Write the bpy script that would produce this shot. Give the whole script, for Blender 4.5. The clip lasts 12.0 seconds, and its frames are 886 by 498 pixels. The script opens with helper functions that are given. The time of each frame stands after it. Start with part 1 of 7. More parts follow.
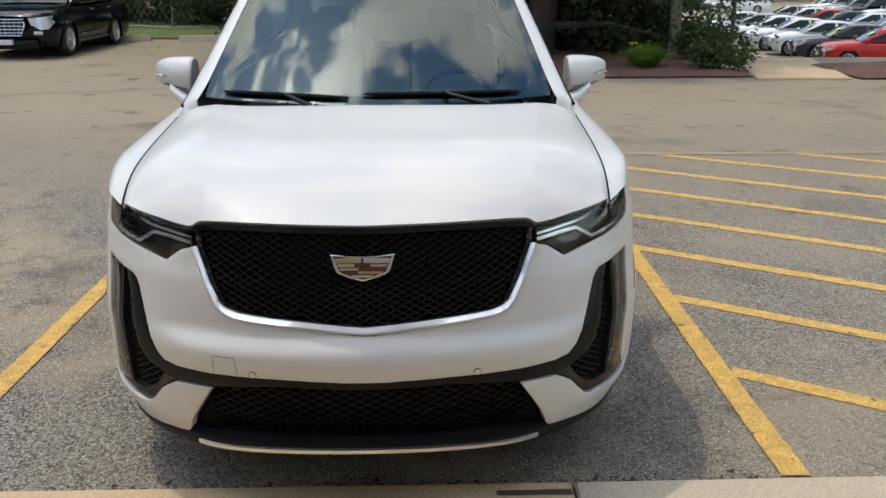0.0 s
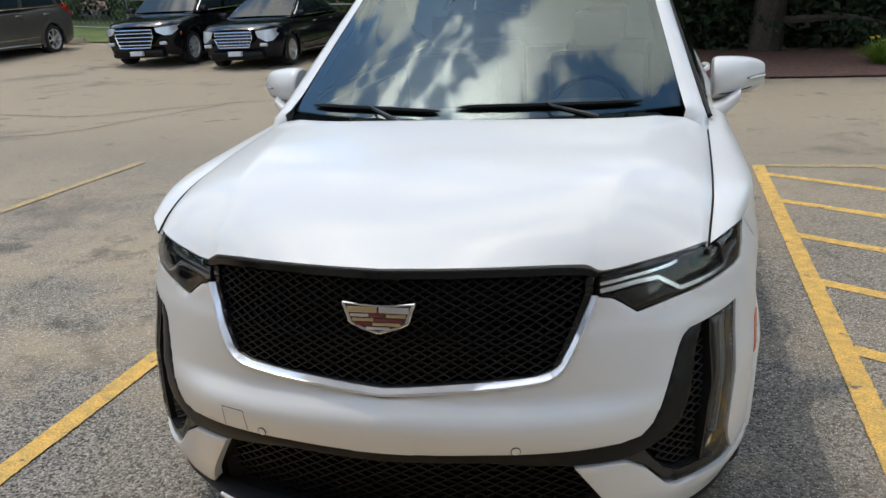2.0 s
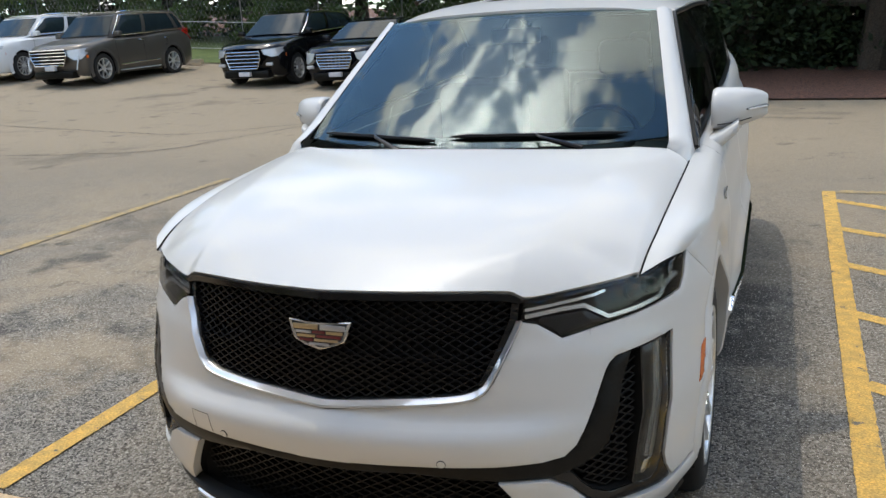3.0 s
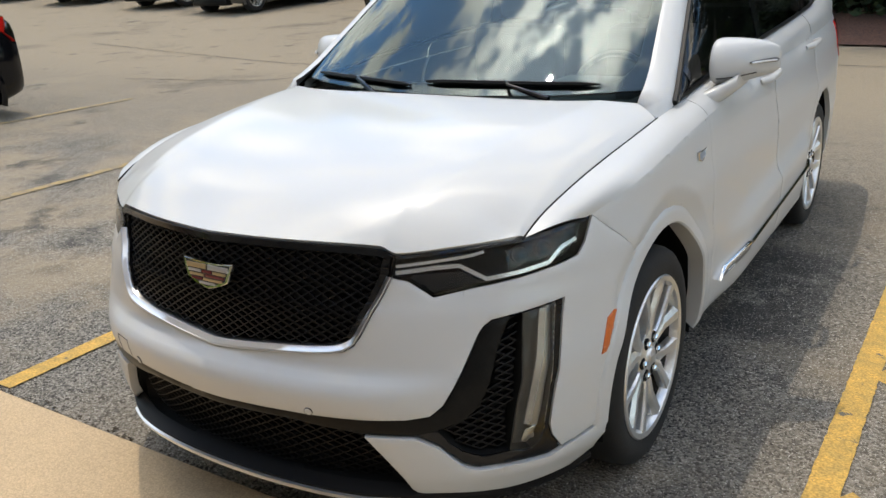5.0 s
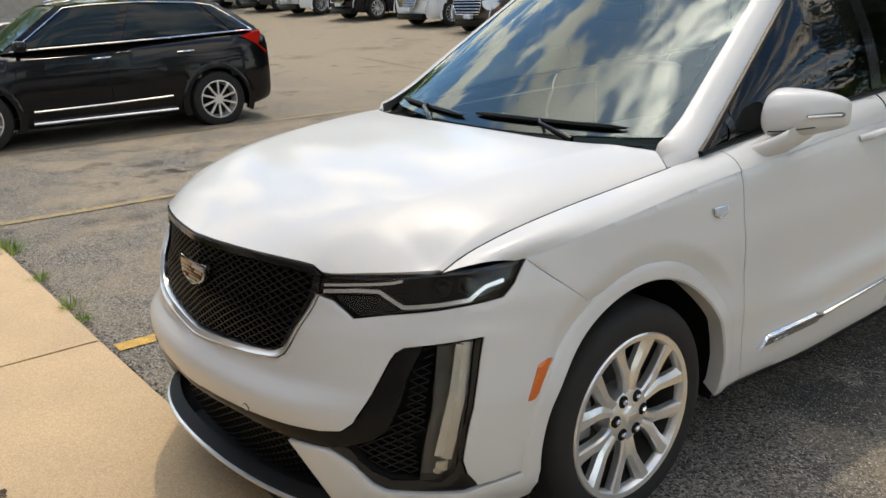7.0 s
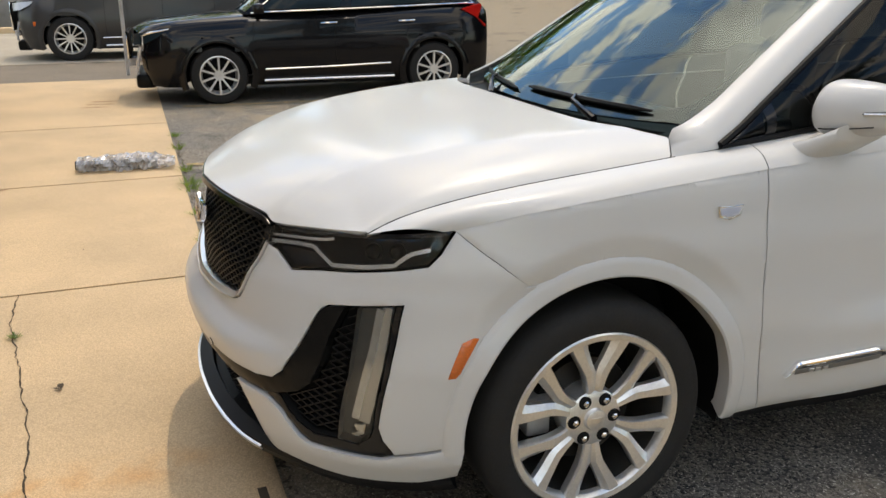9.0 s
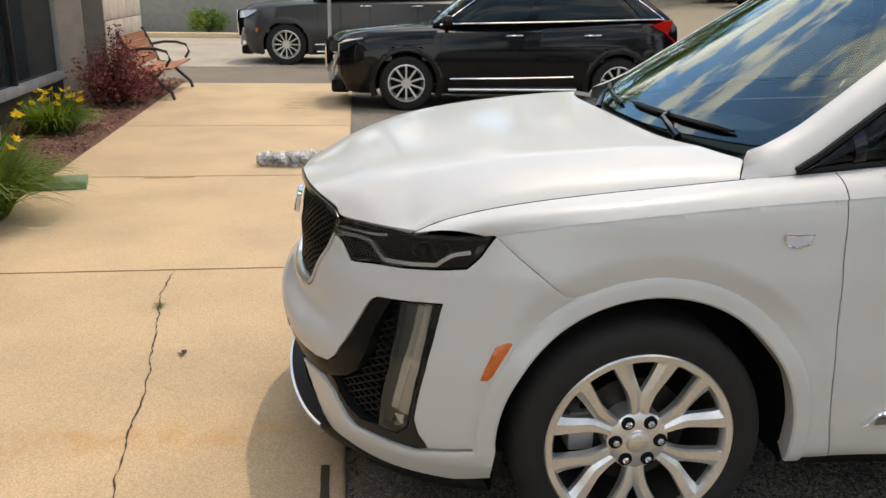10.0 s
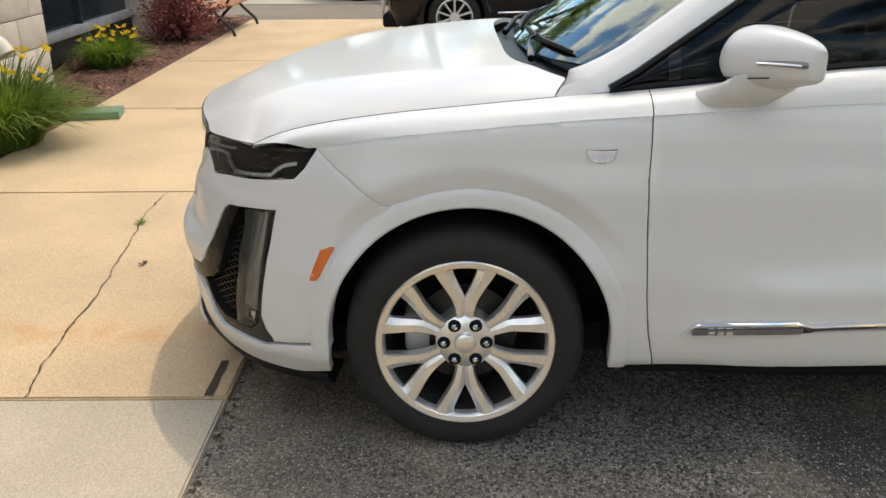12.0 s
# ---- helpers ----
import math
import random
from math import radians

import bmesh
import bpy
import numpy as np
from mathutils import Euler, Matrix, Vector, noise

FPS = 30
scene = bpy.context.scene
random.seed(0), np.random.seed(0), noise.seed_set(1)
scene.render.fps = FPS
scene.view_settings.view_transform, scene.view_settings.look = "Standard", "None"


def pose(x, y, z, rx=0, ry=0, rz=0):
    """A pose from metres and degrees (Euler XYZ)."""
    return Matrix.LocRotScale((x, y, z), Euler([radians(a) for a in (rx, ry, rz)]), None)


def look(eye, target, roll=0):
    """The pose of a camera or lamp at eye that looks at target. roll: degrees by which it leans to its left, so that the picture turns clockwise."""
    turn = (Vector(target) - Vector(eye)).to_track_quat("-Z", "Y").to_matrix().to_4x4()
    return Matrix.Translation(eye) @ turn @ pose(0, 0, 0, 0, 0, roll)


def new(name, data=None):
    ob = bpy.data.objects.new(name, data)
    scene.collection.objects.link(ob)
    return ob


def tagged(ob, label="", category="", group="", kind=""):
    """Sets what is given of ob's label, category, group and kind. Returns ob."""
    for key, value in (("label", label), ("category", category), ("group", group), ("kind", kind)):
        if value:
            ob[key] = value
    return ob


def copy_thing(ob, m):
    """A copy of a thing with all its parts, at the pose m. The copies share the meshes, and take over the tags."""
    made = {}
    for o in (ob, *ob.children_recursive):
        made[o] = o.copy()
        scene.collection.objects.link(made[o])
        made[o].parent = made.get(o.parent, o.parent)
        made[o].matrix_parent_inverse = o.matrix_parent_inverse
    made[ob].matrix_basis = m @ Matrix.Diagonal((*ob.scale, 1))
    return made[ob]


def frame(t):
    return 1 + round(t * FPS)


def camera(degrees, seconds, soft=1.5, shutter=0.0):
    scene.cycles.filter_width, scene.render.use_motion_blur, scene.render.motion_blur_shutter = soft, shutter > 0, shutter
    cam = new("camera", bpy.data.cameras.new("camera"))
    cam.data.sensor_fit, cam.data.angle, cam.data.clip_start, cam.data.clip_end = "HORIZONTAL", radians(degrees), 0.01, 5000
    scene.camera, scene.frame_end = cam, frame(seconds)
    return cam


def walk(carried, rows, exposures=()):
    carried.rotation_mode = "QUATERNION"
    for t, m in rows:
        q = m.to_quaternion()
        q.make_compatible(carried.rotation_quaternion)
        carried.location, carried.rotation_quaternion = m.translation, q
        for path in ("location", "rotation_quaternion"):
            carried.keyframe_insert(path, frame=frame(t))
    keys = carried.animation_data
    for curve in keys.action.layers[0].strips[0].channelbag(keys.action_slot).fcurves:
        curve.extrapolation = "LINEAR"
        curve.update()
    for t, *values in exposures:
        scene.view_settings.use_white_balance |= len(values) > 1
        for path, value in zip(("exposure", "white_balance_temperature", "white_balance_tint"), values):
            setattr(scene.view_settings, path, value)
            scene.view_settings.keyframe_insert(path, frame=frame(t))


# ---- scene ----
cam = camera(55.2, 12.0)
PATH = [
    (0, (0.163, -3.368, 1.678), (0.223, -1.463, 1.071), -0.1),
    (0.5, (0.256, -3.187, 1.679), (0.229, -1.294, 1.032), 0.7),
    (1, (0.349, -3.072, 1.631), (0.216, -1.175, 1.011), -1.5),
    (1.5, (0.47, -2.976, 1.634), (0.197, -1.094, 1.016), -2.5),
    (2, (0.643, -2.864, 1.646), (0.18, -1.01, 1.057), -2.8),
    (2.5, (0.818, -2.819, 1.66), (0.184, -1.007, 1.101), -4.8),
    (3, (1.127, -2.873, 1.691), (0.414, -1.084, 1.153), -3.5),
    (4.8, (1.705, -2.553, 1.693), (0.707, -0.953, 1.027), -3.5),
    (5, (1.763, -2.496, 1.682), (0.736, -0.913, 1.021), -3.0),
    (5.5, (2.057, -2.394, 1.701), (0.885, -0.909, 1.052), -1.8),
    (6, (2.204, -2.285, 1.693), (0.936, -0.882, 1.04), -2.3),
    (6.5, (2.337, -2.093, 1.696), (0.98, -0.765, 1.068), -1.8),
    (7, (2.464, -1.957, 1.692), (0.973, -0.761, 1.102), -1.8),
    (7.2, (2.575, -1.884, 1.695), (1.025, -0.765, 1.107), -1.8),
    (8.8, (2.834, -1.291, 1.633), (1.089, -0.544, 1.005), 0.5),
    (9, (2.855, -1.204, 1.624), (1.079, -0.526, 1.003), 0.1),
    (9.5, (2.955, -1.002, 1.625), (1.113, -0.514, 1.019), 0.5),
    (10, (3.026, -0.824, 1.619), (1.13, -0.593, 1.025), 0.9),
    (10.5, (3.017, -0.667, 1.58), (1.107, -0.61, 0.991), 1.9),
    (11, (3.047, -0.532, 1.595), (1.143, -0.558, 0.982), 1.1),
    (11.5, (3.171, -0.273, 1.607), (1.282, -0.323, 0.951), -0.3),
    (12, (3.29, -0.042, 1.603), (1.427, -0.058, 0.876), -0.5),
]
# the clip's camera turns warmer and a little brighter on the way: seconds, stops, kelvin, tint
LIGHTNESS = [(0, -0.17, 7300, 10), (2.5, -0.15, 7000, 9), (5.5, -0.12, 7550, 10), (7, -0.18, 7900, 11), (9.5, -0.18, 8150, 12), (11.0, -0.20, 8050, 12), (11.5, -0.14, 8050, 12), (12, 0.03, 7900, 11)]
walk(cam, [(t, look(eye, target, roll)) for t, eye, target, roll in PATH], LIGHTNESS)


# ---- daylight: a high summer sun behind the car, broken cloud all round ----
SUN = Vector((-0.39, 0.29, 1.28)).normalized()
world = bpy.data.worlds.new("sky")
scene.world = world
world.use_nodes = True
wn, wl = world.node_tree.nodes, world.node_tree.links
sky = wn.new("ShaderNodeTexSky")
sky.sky_type = "NISHITA"
sky.sun_disc = False
sky.dust_density, sky.ozone_density = 0.3, 3.0
sky.sun_elevation = math.asin(SUN.z)
sky.sun_rotation = math.atan2(SUN.x, SUN.y)
wco = wn.new("ShaderNodeTexCoord")
sep = wn.new("ShaderNodeSeparateXYZ")
wl.new(wco.outputs["Generated"], sep.inputs[0])
lift = wn.new("ShaderNodeMath")
lift.operation = "ADD"
lift.inputs[1].default_value = 0.22
wl.new(sep.outputs["Z"], lift.inputs[0])
flat = wn.new("ShaderNodeVectorMath")
flat.operation = "DIVIDE"
comb = wn.new("ShaderNodeCombineXYZ")
for socket in ("X", "Y", "Z"):
    wl.new(lift.outputs[0], comb.inputs[socket])
wl.new(wco.outputs["Generated"], flat.inputs[0])
wl.new(comb.outputs[0], flat.inputs[1])
cloud = wn.new("ShaderNodeTexNoise")
cloud.inputs["Scale"].default_value = 4.2
cloud.inputs["Detail"].default_value = 9
cloud.inputs["Roughness"].default_value = 0.66
drift_ = wn.new("ShaderNodeVectorMath")
drift_.operation = "ADD"
drift_.inputs[1].default_value = (3.1, 1.7, 0.5)
wl.new(flat.outputs[0], drift_.inputs[0])
wl.new(drift_.outputs[0], cloud.inputs["Vector"])
cover = wn.new("ShaderNodeValToRGB")
cover.color_ramp.elements[0].position, cover.color_ramp.elements[1].position = 0.485, 0.55
wl.new(cloud.outputs["Fac"], cover.inputs[0])
shade = wn.new("ShaderNodeTexNoise")
shade.inputs["Scale"].default_value = 5.0
shade.inputs["Detail"].default_value = 6
wl.new(flat.outputs[0], shade.inputs["Vector"])
white = wn.new("ShaderNodeMix")
white.data_type = "RGBA"
white.inputs["A"].default_value = (5.5, 5.7, 5.9, 1)
white.inputs["B"].default_value = (26, 26, 25.8, 1)
wl.new(shade.outputs["Fac"], white.inputs["Factor"])
skymix = wn.new("ShaderNodeMix")
skymix.data_type = "RGBA"
wl.new(cover.outputs["Color"], skymix.inputs["Factor"])
clear = wn.new("ShaderNodeMix")
clear.data_type, clear.blend_type = "RGBA", "MULTIPLY"
clear.inputs["Factor"].default_value = 1
clear.inputs["B"].default_value = (1.7, 2.25, 2.5, 1)
wl.new(sky.outputs[0], clear.inputs["A"])
wl.new(clear.outputs["Result"], skymix.inputs["A"])
wl.new(white.outputs["Result"], skymix.inputs["B"])
# thin cloud glows round the sun
dot, power, halo, glow = wn.new("ShaderNodeVectorMath"), wn.new("ShaderNodeMath"), wn.new("ShaderNodeMath"), wn.new("ShaderNodeMix")
dot.operation, power.operation, halo.operation = "DOT_PRODUCT", "POWER", "MULTIPLY"
dot.inputs[1].default_value = SUN
power.inputs[1].default_value, halo.inputs[1].default_value = 50, 75
wl.new(wco.outputs["Generated"], dot.inputs[0])
wl.new(dot.outputs["Value"], power.inputs[0])
veil, thin = wn.new("ShaderNodeMapRange"), wn.new("ShaderNodeMath")
veil.inputs["To Min"].default_value = 0.12
thin.operation = "MULTIPLY"
wl.new(cover.outputs["Color"], veil.inputs["Value"])
wl.new(power.outputs[0], thin.inputs[0])
wl.new(veil.outputs["Result"], thin.inputs[1])
wl.new(thin.outputs[0], halo.inputs[0])
glow.data_type, glow.blend_type = "RGBA", "ADD"
glow.inputs["Factor"].default_value = 1
wl.new(skymix.outputs["Result"], glow.inputs["A"])
wl.new(halo.outputs[0], glow.inputs["B"])
wl.new(glow.outputs["Result"], wn["Background"].inputs["Color"])
wn["Background"].inputs["Strength"].default_value = 0.148
sun = new("sun", bpy.data.lights.new("sun", "SUN"))
sun.data.energy, sun.data.angle, sun.data.color = 1.55, radians(0.6), (1.0, 0.935, 0.83)
sun.matrix_world = look(SUN * 50, (0, 0, 0))


# ---- materials ----
def mat(name, col, rough=0.5, metal=0.0, vary=0.15, scale=6.0, grain=0.0, gscale=120.0, bump=0.0, coat=0.0, spec=0.5, dark=None, each=0.0):
    """A surface with broad unevenness (vary, scale), fine grain and relief. dark: a second colour for its stains."""
    m = bpy.data.materials.new(name)
    m.use_nodes = True
    n, l = m.node_tree.nodes, m.node_tree.links
    b = n["Principled BSDF"]
    b.inputs["Roughness"].default_value, b.inputs["Metallic"].default_value = rough, metal
    b.inputs["Coat Weight"].default_value, b.inputs["Coat Roughness"].default_value = coat, 0.02
    b.inputs["Specular IOR Level"].default_value = spec
    co = n.new("ShaderNodeTexCoord")
    big = n.new("ShaderNodeTexNoise")
    big.inputs["Scale"].default_value, big.inputs["Detail"].default_value = scale, 6
    l.new(co.outputs["Object"], big.inputs["Vector"])
    mix = n.new("ShaderNodeMix")
    mix.data_type = "RGBA"
    second = dark or tuple(c * (1 - vary) for c in col)
    mix.inputs["A"].default_value, mix.inputs["B"].default_value = (*second, 1), (*col, 1)
    ramp = n.new("ShaderNodeValToRGB")
    ramp.color_ramp.elements[0].position, ramp.color_ramp.elements[1].position = 0.35, 0.65
    l.new(big.outputs["Fac"], ramp.inputs[0])
    l.new(ramp.outputs["Color"], mix.inputs["Factor"])
    out = mix.outputs["Result"]
    if grain or bump:
        fine = n.new("ShaderNodeTexNoise")
        fine.inputs["Scale"].default_value, fine.inputs["Detail"].default_value = gscale, 4
        l.new(co.outputs["Object"], fine.inputs["Vector"])
        if grain:
            span = n.new("ShaderNodeMapRange")
            span.inputs["From Min"].default_value, span.inputs["From Max"].default_value = 0.3, 0.7
            span.inputs["To Min"].default_value, span.inputs["To Max"].default_value = 1 - grain, 1 + grain
            l.new(fine.outputs["Fac"], span.inputs["Value"])
            mul = n.new("ShaderNodeMix")
            mul.data_type, mul.blend_type = "RGBA", "MULTIPLY"
            mul.inputs["Factor"].default_value = 1
            l.new(out, mul.inputs["A"])
            l.new(span.outputs["Result"], mul.inputs["B"])
            out = mul.outputs["Result"]
        if bump:
            bm_ = n.new("ShaderNodeBump")
            bm_.inputs["Strength"].default_value, bm_.inputs["Distance"].default_value = bump, 0.004
            l.new(fine.outputs["Fac"], bm_.inputs["Height"])
            l.new(bm_.outputs["Normal"], b.inputs["Normal"])
    if each:
        info = n.new("ShaderNodeObjectInfo")
        vary_ = n.new("ShaderNodeMapRange")
        vary_.inputs["To Min"].default_value, vary_.inputs["To Max"].default_value = 1 - each, 1 + each
        l.new(info.outputs["Random"], vary_.inputs["Value"])
        mul = n.new("ShaderNodeMix")
        mul.data_type, mul.blend_type = "RGBA", "MULTIPLY"
        mul.inputs["Factor"].default_value = 1
        l.new(out, mul.inputs["A"])
        l.new(vary_.outputs["Result"], mul.inputs["B"])
        out = mul.outputs["Result"]
    l.new(out, b.inputs["Base Color"])
    return m


def chipped(m, under, lo, hi, scale):
    """Flakes off a paint in small ragged chips, so that what lies under it shows."""
    n, l = m.node_tree.nodes, m.node_tree.links
    b = n["Principled BSDF"]
    old = b.inputs["Base Color"].links[0].from_socket
    co, tex, ramp, mix = n.new("ShaderNodeTexCoord"), n.new("ShaderNodeTexNoise"), n.new("ShaderNodeValToRGB"), n.new("ShaderNodeMix")
    tex.inputs["Scale"].default_value, tex.inputs["Detail"].default_value, tex.inputs["Roughness"].default_value = scale, 9, 0.72
    ramp.color_ramp.elements[0].position, ramp.color_ramp.elements[1].position = lo, hi
    mix.data_type = "RGBA"
    mix.inputs["B"].default_value = (*under, 1)
    l.new(co.outputs["Object"], tex.inputs["Vector"])
    l.new(tex.outputs["Fac"], ramp.inputs[0])
    l.new(ramp.outputs["Color"], mix.inputs["Factor"])
    l.new(old, mix.inputs["A"])
    l.new(mix.outputs["Result"], b.inputs["Base Color"])


def glass_mat(name, tint, ior=1.5, rough=0.0, sheen=(1.0, 1.0, 1.0)):
    """A thin tinted pane: it lets light straight through and mirrors by Fresnel."""
    m = bpy.data.materials.new(name)
    m.use_nodes = True
    n, l = m.node_tree.nodes, m.node_tree.links
    n.remove(n["Principled BSDF"])
    clear, gloss, mix, fres = n.new("ShaderNodeBsdfTransparent"), n.new("ShaderNodeBsdfGlossy"), n.new("ShaderNodeMixShader"), n.new("ShaderNodeFresnel")
    clear.inputs[0].default_value = (*tint, 1)
    gloss.inputs["Roughness"].default_value = rough
    gloss.inputs["Color"].default_value = (*sheen, 1)
    fres.inputs["IOR"].default_value = ior
    l.new(fres.outputs[0], mix.inputs[0])
    l.new(clear.outputs[0], mix.inputs[1])
    l.new(gloss.outputs[0], mix.inputs[2])
    l.new(mix.outputs[0], n["Material Output"].inputs["Surface"])
    return m


def ground_mat(name, base, dust, stain, speck):
    """Worn asphalt: pale dust and dark oil in broad drifts, light and dark stones, fine relief."""
    m = mat(name, base, rough=0.92, vary=0.1, scale=0.35, grain=0.5, gscale=150, bump=1.0)
    n, l = m.node_tree.nodes, m.node_tree.links
    b = n["Principled BSDF"]
    old = b.inputs["Base Color"].links[0].from_socket
    co = n.new("ShaderNodeTexCoord")

    def drift(scale, lo, hi, colour, amount, src, where=None):
        tex, ramp, mix, mul = n.new("ShaderNodeTexNoise"), n.new("ShaderNodeValToRGB"), n.new("ShaderNodeMix"), n.new("ShaderNodeMath")
        tex.inputs["Scale"].default_value, tex.inputs["Detail"].default_value, tex.inputs["Roughness"].default_value = scale, 8, 0.65
        ramp.color_ramp.elements[0].position, ramp.color_ramp.elements[1].position = lo, hi
        mul.operation = "MULTIPLY"
        mul.inputs[1].default_value = amount
        mix.data_type = "RGBA"
        mix.inputs["B"].default_value = (*colour, 1)
        l.new(co.outputs["Object"], tex.inputs["Vector"])
        l.new(tex.outputs["Fac"], ramp.inputs[0])
        l.new(ramp.outputs["Color"], mul.inputs[0])
        share = mul.outputs[0]
        if where is not None:
            local = n.new("ShaderNodeMath")
            local.operation = "MULTIPLY"
            l.new(share, local.inputs[0])
            l.new(where, local.inputs[1])
            share = local.outputs[0]
        l.new(share, mix.inputs["Factor"])
        l.new(src, mix.inputs["A"])
        return mix.outputs["Result"]

    # the drive lane behind the stalls is bleached, the sealed stalls are darker
    sep_, lane, tone = n.new("ShaderNodeSeparateXYZ"), n.new("ShaderNodeMapRange"), n.new("ShaderNodeMix")
    l.new(co.outputs["Object"], sep_.inputs[0])
    l.new(sep_.outputs["Y"], lane.inputs["Value"])
    lane.inputs["From Min"].default_value, lane.inputs["From Max"].default_value, lane.inputs["To Max"].default_value = 2.2, 7.5, 0.88
    tone.data_type = "RGBA"
    tone.inputs["B"].default_value = (*dust, 1)
    l.new(lane.outputs["Result"], tone.inputs["Factor"])
    l.new(old, tone.inputs["A"])
    # stones of the mix, each of its own grey
    cells, sepc, stone, mulc = n.new("ShaderNodeTexVoronoi"), n.new("ShaderNodeSeparateColor"), n.new("ShaderNodeMapRange"), n.new("ShaderNodeMix")
    cells.inputs["Scale"].default_value = 105
    l.new(co.outputs["Object"], cells.inputs["Vector"])
    l.new(cells.outputs["Color"], sepc.inputs[0])
    l.new(sepc.outputs[0], stone.inputs["Value"])
    stone.inputs["To Min"].default_value, stone.inputs["To Max"].default_value = 0.05, 2.6
    lumps = n.new("ShaderNodeBump")
    lumps.inputs["Strength"].default_value, lumps.inputs["Distance"].default_value = 0.9, 0.006
    lumps.invert = True
    l.new(cells.outputs["Distance"], lumps.inputs["Height"])
    l.new(lumps.outputs["Normal"], b.inputs["Normal"])
    mulc.data_type, mulc.blend_type = "RGBA", "MULTIPLY"
    coarse = n.new("ShaderNodeMapRange")
    coarse.inputs["From Min"].default_value, coarse.inputs["From Max"].default_value = 1.6, 5.5
    coarse.inputs["To Min"].default_value, coarse.inputs["To Max"].default_value = 1.0, 0.16
    l.new(sep_.outputs["Y"], coarse.inputs["Value"])
    l.new(coarse.outputs["Result"], mulc.inputs["Factor"])
    l.new(tone.outputs["Result"], mulc.inputs["A"])
    l.new(stone.outputs["Result"], mulc.inputs["B"])
    out = drift(0.22, 0.45, 0.62, dust, 0.45, mulc.outputs["Result"])
    out = drift(0.8, 0.52, 0.66, dust, 0.6, out)
    def area(x0, x1, y0, y1, soft):
        """One inside a rectangle of the lot, fading to nothing over soft metres."""
        res = None
        for axis, lo, hi in (("X", x0, x1), ("Y", y0, y1)):
            for edge, turn in ((lo, 1), (hi, -1)):
                mr = n.new("ShaderNodeMapRange")
                mr.interpolation_type = "SMOOTHSTEP"
                mr.inputs["From Min"].default_value, mr.inputs["From Max"].default_value = edge - turn * soft, edge + turn * soft
                l.new(sep_.outputs[axis], mr.inputs["Value"])
                if res is None:
                    res = mr.outputs["Result"]
                else:
                    times = n.new("ShaderNodeMath")
                    times.operation = "MULTIPLY"
                    l.new(res, times.inputs[0])
                    l.new(mr.outputs["Result"], times.inputs[1])
                    res = times.outputs[0]
        return res

    # sunlit strip painted pale beside the car, its shade painted dark along with oil
    out = drift(1.3, 0.30, 0.55, dust, 0.32, out, area(1.2, 3.4, -0.9, 4.6, 0.3))
    out = drift(2.4, 0.36, 0.56, stain, 0.42, out, area(0.1, 1.30, -0.75, 3.6, 0.2))
    # oil where cars stand, brown silt in the empty bays
    out = drift(3.5, 0.40, 0.50, stain, 0.75, out, area(0.78, 1.25, 1.05, 2.3, 0.15))
    out = drift(0.9, 0.46, 0.58, (0.30, 0.24, 0.165), 0.75, out, area(-8.5, -1.3, -0.5, 3.6, 0.9))
    out = drift(2.2, 0.52, 0.62, stain, 0.6, out, area(-7.0, -1.9, 0.2, 2.6, 0.6))
    out = drift(0.55, 0.56, 0.70, stain, 0.5, out)
    out = drift(1.9, 0.60, 0.70, stain, 0.65, out)
    out = drift(95.0, 0.59, 0.62, speck, 0.65, out, coarse.outputs["Result"])
    out = drift(38.0, 0.59, 0.66, stain, 0.55, out, coarse.outputs["Result"])
    l.new(out, b.inputs["Base Color"])
    return m


M_ASPHALT = ground_mat("asphalt", (0.124, 0.114, 0.098), (0.278, 0.224, 0.156), (0.022, 0.021, 0.020), (0.72, 0.68, 0.60))
RUST = (0.08, 0.25, -2.0, -1.08)
M_CONCRETE = mat("sidewalk_concrete", (0.575, 0.418, 0.254), rough=0.9, scale=1.3, grain=0.20, gscale=240, bump=0.4, dark=(0.475, 0.352, 0.218))
M_PALESLAB = mat("greyer_sidewalk_concrete", (0.46, 0.39, 0.295), rough=0.9, scale=1.3, grain=0.2, gscale=130, bump=0.5, dark=(0.39, 0.33, 0.25))
M_STICKER = mat("yellow_green_sticker", (0.62, 0.75, 0.08), rough=0.5)
M_YELLOW = mat("yellow_line_paint", (0.62, 0.365, 0.085), rough=0.85, scale=16, grain=0.35, gscale=110, bump=0.8, dark=(0.44, 0.285, 0.08))
M_FADED = mat("faded_yellow_line_paint", (0.43, 0.30, 0.115), rough=0.9, scale=7, grain=0.4, gscale=70, bump=0.6, dark=(0.29, 0.22, 0.125))
chipped(M_YELLOW, (0.12, 0.108, 0.09), 0.60, 0.63, 11)
chipped(M_FADED, (0.21, 0.175, 0.13), 0.44, 0.60, 20)
M_WHITE = mat("pearl_white_paint", (0.545, 0.545, 0.535), rough=0.42, vary=0.02, scale=0.6, coat=0.55, spec=0.3)
M_WHITE.node_tree.nodes["Principled BSDF"].inputs["Coat Roughness"].default_value = 0.085
M_GLOSSBLACK = mat("gloss_black_trim", (0.006, 0.006, 0.007), rough=0.15, vary=0.3, coat=0.12, spec=0.3)
M_SATIN = mat("satin_black_plastic", (0.0075, 0.0073, 0.007), rough=0.30, vary=0.2, scale=20, grain=0.2, bump=0.03, spec=0.14)
M_VOID = mat("unlit_black_plastic", (0.007, 0.007, 0.007), rough=0.9, spec=0.2)
M_MESH = mat("black_mesh_plastic", (0.008, 0.008, 0.0085), rough=0.45, vary=0.2, spec=0.16)
M_CHROME = mat("satin_chrome", (0.84, 0.84, 0.84), rough=0.30, metal=1.0, vary=0.05)
